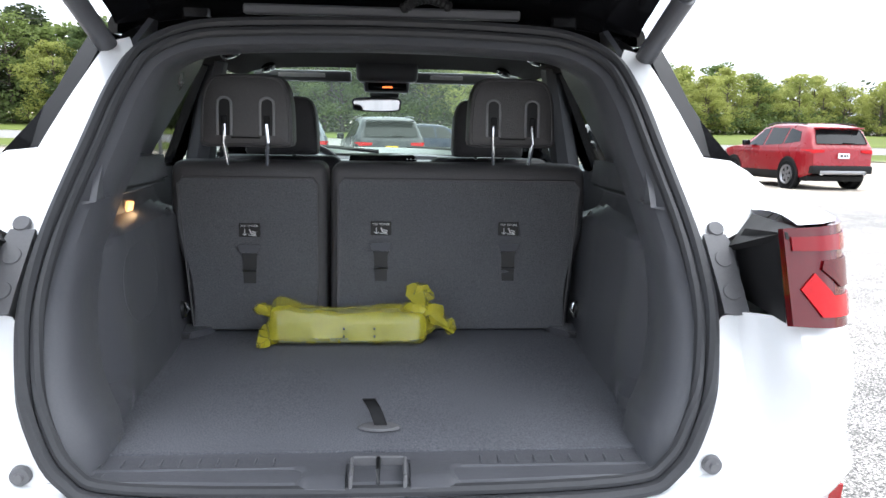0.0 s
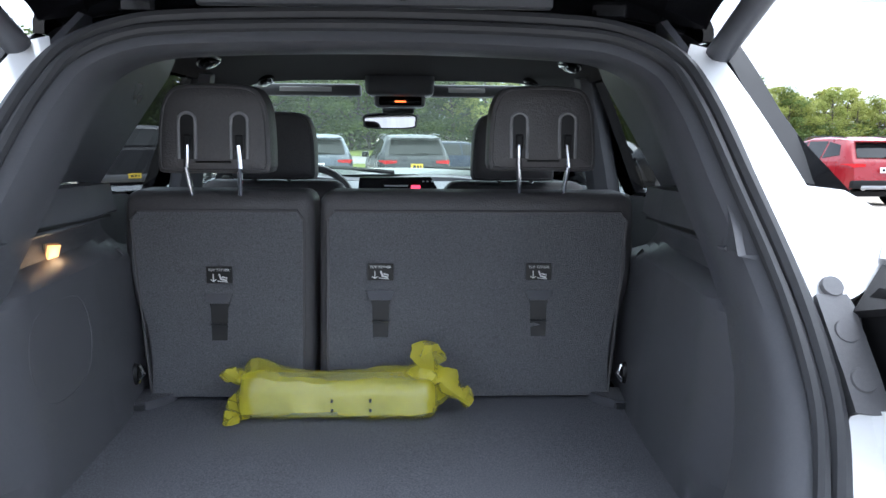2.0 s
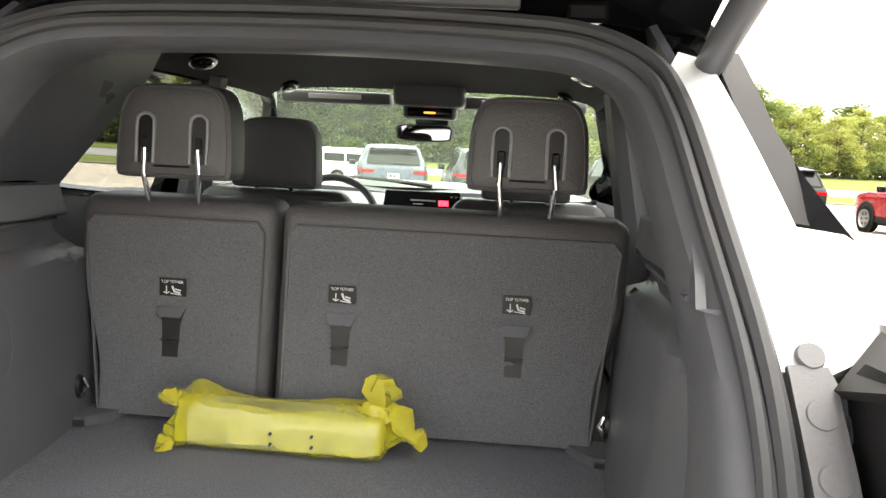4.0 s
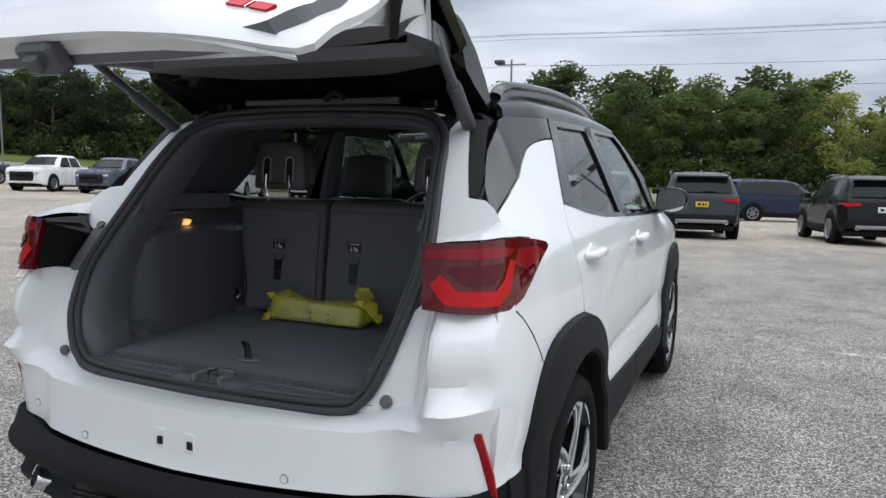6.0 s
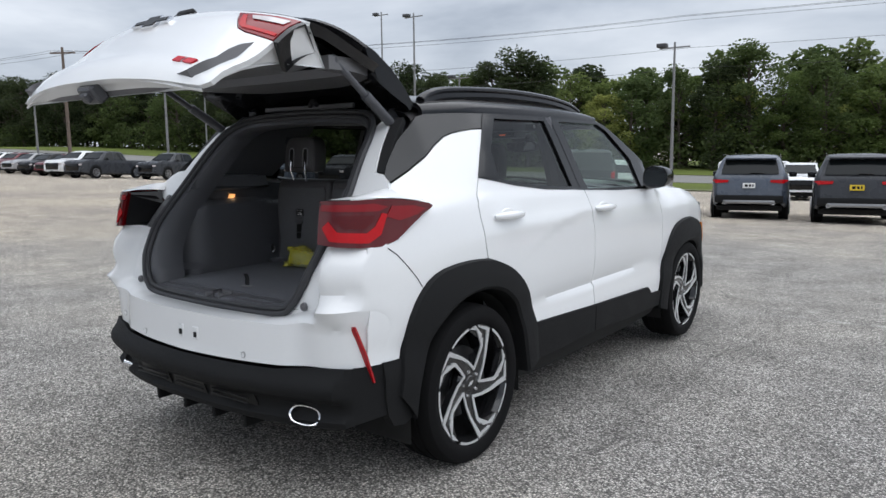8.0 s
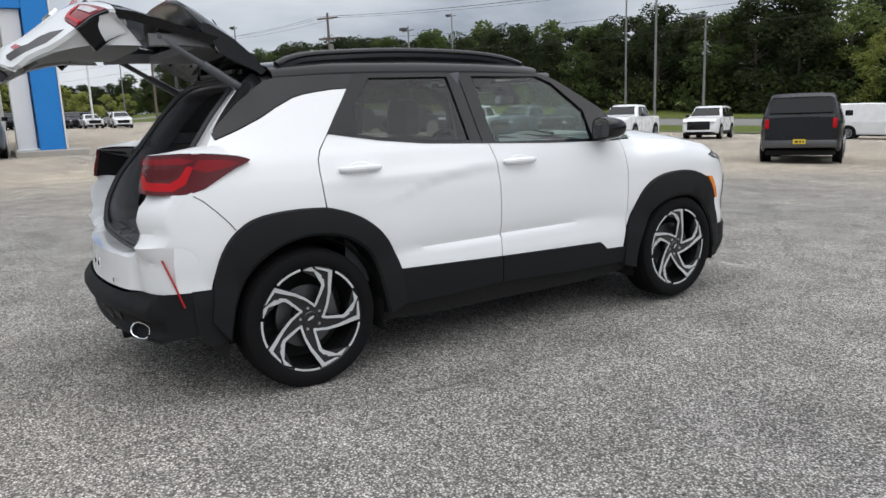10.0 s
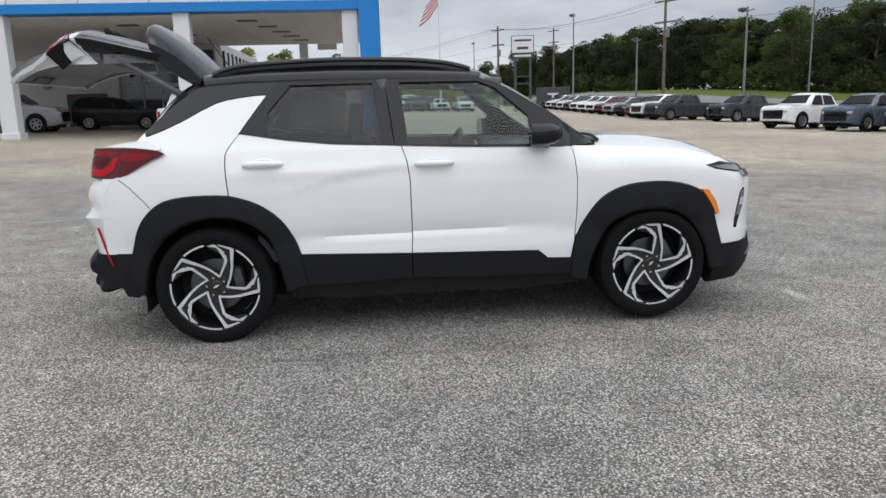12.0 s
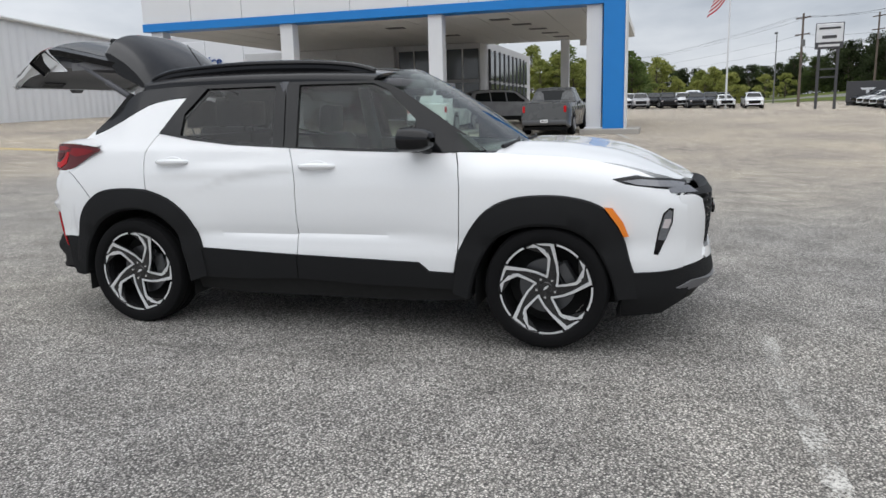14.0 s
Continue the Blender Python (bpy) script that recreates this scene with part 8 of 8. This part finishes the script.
part("letter_bar", box(-0.95, 0.95, -0.2, -0.17, 6.15, 6.38, 0.01, 1), M["soffit"], sign)
for x in (-0.85, 0.85):
    part("post", box(x - 0.14, x + 0.14, -0.12, 0.12, -0.2, 6.0, 0.01, 1), M["dark_frame"], sign)
part("tie_bar", box(-0.8, 0.8, -0.06, 0.06, 3.9, 4.05, 0.01, 1), M["dark_frame"], sign)
part("tie_bar", box(-0.8, 0.8, -0.06, 0.06, 3.1, 3.25, 0.01, 1), M["dark_frame"], sign)
trailer = thing("banner_box", "black box with a white emblem beside the stock row", "sign", at=pose(-92.0, 26.5, ground_z(-92.0, 26.5), 0, 0, 76))
part("box", box(-2.2, 2.2, -0.9, 0.9, 0.3, 2.7, 0.03, 1), M["dark_frame"], trailer)
part("emblem", prism([(-0.8, 1.95), (0.8, 1.95), (0.55, 1.7), (0.16, 1.7), (0.16, 0.8), (-0.16, 0.8), (-0.16, 1.7), (-0.55, 1.7)], lambda a, b, t: (a, -0.92 - t, b), 0, 0.02), M["facade_white"], trailer)
part("skid", box(-2.1, 2.1, -0.85, 0.85, -0.05, 0.3, 0.02, 1), M["dark_frame"], trailer)
flag = thing("flag_pole", "tall white flag pole with a hanging striped flag", "flag", at=pose(-78.5, 10.0, ground_z(-78.5, 10.0)))
part("pole", lathe([(0.11, 0.0), (0.08, 9.0), (0.05, 17.0), (0.001, 17.0)], "z", (0, 0, 0), 10), M["facade_white"], flag)
M["flag_red"] = material("flag_red", (0.42, 0.03, 0.05), 0.8, stain=0.1)
for i in range(9):
    def cloth(u, v, i=i):
        s = (i + v) / 9
        return (0.25 * math.sin(5 * u + 2 * s) + 0.1 * s, -0.1 - 2.9 * u * (0.45 + 0.3 * s), 13.8 - 2.2 * s - 2.6 * u - 0.3 * math.sin(4 * u))
    part("flag_stripe", skin([(0, 0), (1, 0), (1, 0.98), (0, 0.98)], cloth, 0.12, 0.004), M["flag_red"] if i % 2 == 0 else M["facade_white"], flag)

# ---- trees ----


def leaf_material(name, a, b):
    m = bpy.data.materials.new(name)
    m.use_nodes = True
    nt = m.node_tree
    p = nt.nodes["Principled BSDF"]
    p.inputs["Roughness"].default_value = 0.7
    p.inputs["Specular IOR Level"].default_value = 0.25
    geo = nt.nodes.new("ShaderNodeNewGeometry")
    info = nt.nodes.new("ShaderNodeObjectInfo")
    ramp = rgb_ramp(nt, [(0.0, a), (1.0, b)])
    mixf = nt.nodes.new("ShaderNodeMath")
    mixf.operation = "MULTIPLY_ADD"
    mixf.inputs[1].default_value = 0.55
    sc = nt.nodes.new("ShaderNodeMath")
    sc.operation = "MULTIPLY"
    sc.inputs[1].default_value = 0.45
    nt.links.new(geo.outputs["Random Per Island"], mixf.inputs[0])
    nt.links.new(info.outputs["Random"], sc.inputs[0])
    nt.links.new(sc.outputs[0], mixf.inputs[2])
    nt.links.new(mixf.outputs[0], ramp.inputs[0])
    nt.links.new(ramp.outputs[0], p.inputs["Base Color"])
    tr = nt.nodes.new("ShaderNodeBsdfTranslucent")
    nt.links.new(ramp.outputs[0], tr.inputs["Color"])
    mx = nt.nodes.new("ShaderNodeMixShader")
    mx.inputs[0].default_value = 0.55
    nt.links.new(p.outputs[0], mx.inputs[1])
    nt.links.new(tr.outputs[0], mx.inputs[2])
    nt.links.new(mx.outputs[0], nt.nodes["Material Output"].inputs["Surface"])
    return m


M["leaf_a"] = leaf_material("leaf_a", (0.080, 0.125, 0.036), (0.205, 0.250, 0.078))
M["leaf_b"] = leaf_material("leaf_b", (0.185, 0.222, 0.060), (0.400, 0.410, 0.120))
M["leaf_c"] = leaf_material("leaf_c", (0.058, 0.092, 0.032), (0.145, 0.182, 0.062))
# the shade inside the woods is put into this darker leaf colour
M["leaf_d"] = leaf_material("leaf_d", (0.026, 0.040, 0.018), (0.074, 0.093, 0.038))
M["bark"] = material("bark", (0.10, 0.08, 0.065), 0.9, grain=0.4, scale=8, bump=0.6, bump_scale=14, stain=0.3, stain_scale=1)


def leaf_cluster(bm, rng, centre, radius, count, size):
    for _ in range(count):
        d = Vector((rng.gauss(0, 1), rng.gauss(0, 1), rng.gauss(0, 1)))
        d.normalize()
        p = centre + Vector((d.x * radius[0], d.y * radius[1], d.z * radius[2])) * (rng.uniform(0.55, 1.06))
        u = Vector((rng.gauss(0, 1), rng.gauss(0, 1), rng.gauss(0, 0.6))).normalized()
        w = u.cross(Vector((rng.gauss(0, 1), rng.gauss(0, 1), rng.gauss(0, 1)))).normalized()
        s = size * rng.uniform(0.6, 1.3)
        vs = [bm.verts.new(p + u * s * a + w * s * b) for a, b in ((-0.5, -0.1), (0.0, -0.38), (0.5, 0.06), (0.05, 0.40))]
        bm.faces.new(vs)


def make_tree(seed, height, mat, wide=0.30, leaves=2600, size=0.036):
    rng = random.Random(seed)
    th = thing("tree", "tall leafy tree in the woods behind the road", "tree", "roadside woods", at=pose(0, 0, -300))
    tk = bmesh.new()
    lean = Vector((rng.uniform(-0.04, 0.04), rng.uniform(-0.04, 0.04), 1))
    stem = [lean * height * f + Vector((rng.uniform(-0.1, 0.1), rng.uniform(-0.1, 0.1), 0)) for f in (0, 0.15, 0.35, 0.55, 0.75, 0.92)]
    add_tube(tk, stem, [height * r for r in (0.018, 0.014, 0.011, 0.008, 0.005, 0.002)], 7)
    blobs = []
    for i in range(26):
        f = 0.10 + 0.84 * (i + rng.random()) / 26
        a = rng.uniform(0, 2 * math.pi)
        r = height * wide * (1.0 - 0.75 * max(0.0, f - 0.42) / 0.55) * rng.uniform(0.5, 1.0)
        root = lean * height * (f - 0.12)
        end = lean * height * f + Vector((r * math.cos(a), r * math.sin(a), height * rng.uniform(-0.02, 0.05)))
        add_tube(tk, [root, root.lerp(end, 0.5) + Vector((0, 0, -0.2)), end], [height * 0.006, height * 0.004, height * 0.0015], 5)
        blobs.append(end)
    blobs.append(lean * height * 0.9)
    part("trunk", tk, M["bark"], th)
    cr = bmesh.new()
    for c in blobs:
        s = height * rng.uniform(0.060, 0.115)
        leaf_cluster(cr, rng, c, (s, s, s * 0.8), leaves // len(blobs), height * size)
    part("crown", cr, mat, th)
    return th


FINE = dict(leaves=6400, size=0.021)
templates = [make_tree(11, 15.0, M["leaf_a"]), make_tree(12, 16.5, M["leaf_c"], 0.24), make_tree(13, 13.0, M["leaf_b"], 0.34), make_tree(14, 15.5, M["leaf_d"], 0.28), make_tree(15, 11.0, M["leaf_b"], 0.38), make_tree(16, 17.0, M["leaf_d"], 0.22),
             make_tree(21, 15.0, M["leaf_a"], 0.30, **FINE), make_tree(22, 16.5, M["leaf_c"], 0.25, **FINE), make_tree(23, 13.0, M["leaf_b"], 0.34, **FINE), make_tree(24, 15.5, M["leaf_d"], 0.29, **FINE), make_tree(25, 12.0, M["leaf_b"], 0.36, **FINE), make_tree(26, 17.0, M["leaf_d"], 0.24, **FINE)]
used = set()


def plant(i, x, y, scale, turn):
    m = pose(x, y, ground_z(x, y) - 0.2, 0, 0, turn)
    t = templates[i]
    if i not in used:
        used.add(i)
        t.matrix_basis = m @ Matrix.Diagonal((scale * 1.3, scale * 1.3, scale, 1.0))
    else:
        c = copy_thing(t, m)
        c.scale = (scale * rng.uniform(1.2, 1.5), scale * rng.uniform(1.2, 1.5), scale * rng.uniform(0.92, 1.08))


WOODS = [(-268, -20), (-255, 12), (-232, 44), (-205, 53), (-165, 62), (-140, 66), (-122, 72), (-95, 79), (-62, 86), (-28, 92), (8, 97), (40, 112), (75, 128), (120, 120)]
wood_at = along(WOODS)
TREE_H = [(-270, 0.62), (-232, 0.64), (-212, 0.84), (-180, 0.86), (-120, 0.78), (-60, 0.84), (-20, 0.90), (8, 0.90), (30, 0.84), (120, 0.78)]
for rowi, (n, off) in enumerate(((100, 0.0), (88, 7.0), (76, 15.0))):
    for i in range(n):
        f = (i + rng.uniform(-0.35, 0.35)) / n
        p = wood_at(min(max(f, 0), 1))
        # west of x -45 most trees take the leaves with shade in their colour
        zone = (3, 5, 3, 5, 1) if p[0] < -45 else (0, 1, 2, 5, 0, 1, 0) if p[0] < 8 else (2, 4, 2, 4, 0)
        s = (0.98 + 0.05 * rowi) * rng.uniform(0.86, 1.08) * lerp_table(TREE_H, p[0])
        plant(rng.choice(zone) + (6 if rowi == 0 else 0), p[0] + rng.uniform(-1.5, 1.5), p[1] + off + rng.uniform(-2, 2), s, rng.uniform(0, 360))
for x, y, s in ((-118, 0, 0.55), (-124, 4, 0.62), (-130, -6, 0.7), (-121, -9, 0.6), (-128, 10, 0.45), (-112, -16, 0.7), (-104, -22, 0.75), (-116, -24, 0.7), (-108, -12, 0.5), (-98, -28, 0.7), (-90, -32, 0.7), (-160, 24, 0.5), (-175, 30, 0.5), (-190, 20, 0.45), (-122, -3, 0.6), (-126, -14, 0.62), (-119, -19, 0.6), (-132, 2, 0.55), (-111, -5, 0.45), (-114, -9, 0.55), (-101, -18, 0.65), (-96, -24, 0.7), (-92, -27, 0.65), (-106, -27, 0.75), (-86, -36, 0.75), (-136, 12, 0.4)):
    plant(rng.choice((2, 4)), x, y, s, rng.uniform(0, 360))
for i in range(34):
    plant(rng.choice((2, 4, 0)), rng.uniform(-122, -100), rng.uniform(-30, 3), rng.uniform(0.42, 0.60), rng.uniform(0, 360))
for i in range(10):
    plant(rng.choice((2, 4)), rng.uniform(-122, -104), rng.uniform(5, 13), rng.uniform(0.3, 0.45), rng.uniform(0, 360))
brush = bmesh.new()
brng = random.Random(8)
for i in range(900):
    f = brng.uniform(0, 1)
    p = wood_at(f)
    c = Vector((p[0] + brng.uniform(-2, 2), p[1] - 2 + brng.uniform(-2.5, 3), 0))
    c.z = ground_z(c.x, c.y) + brng.uniform(0.3, 3.6)
    leaf_cluster(brush, brng, c, (2.0, 1.5, 1.7), 48, 0.5)
solid("undergrowth", brush, M["leaf_c"], "dense undergrowth along the edge of the woods", "bushes", kind="stuff")
# fills the depth of the woods, its shade put into the leaf colour
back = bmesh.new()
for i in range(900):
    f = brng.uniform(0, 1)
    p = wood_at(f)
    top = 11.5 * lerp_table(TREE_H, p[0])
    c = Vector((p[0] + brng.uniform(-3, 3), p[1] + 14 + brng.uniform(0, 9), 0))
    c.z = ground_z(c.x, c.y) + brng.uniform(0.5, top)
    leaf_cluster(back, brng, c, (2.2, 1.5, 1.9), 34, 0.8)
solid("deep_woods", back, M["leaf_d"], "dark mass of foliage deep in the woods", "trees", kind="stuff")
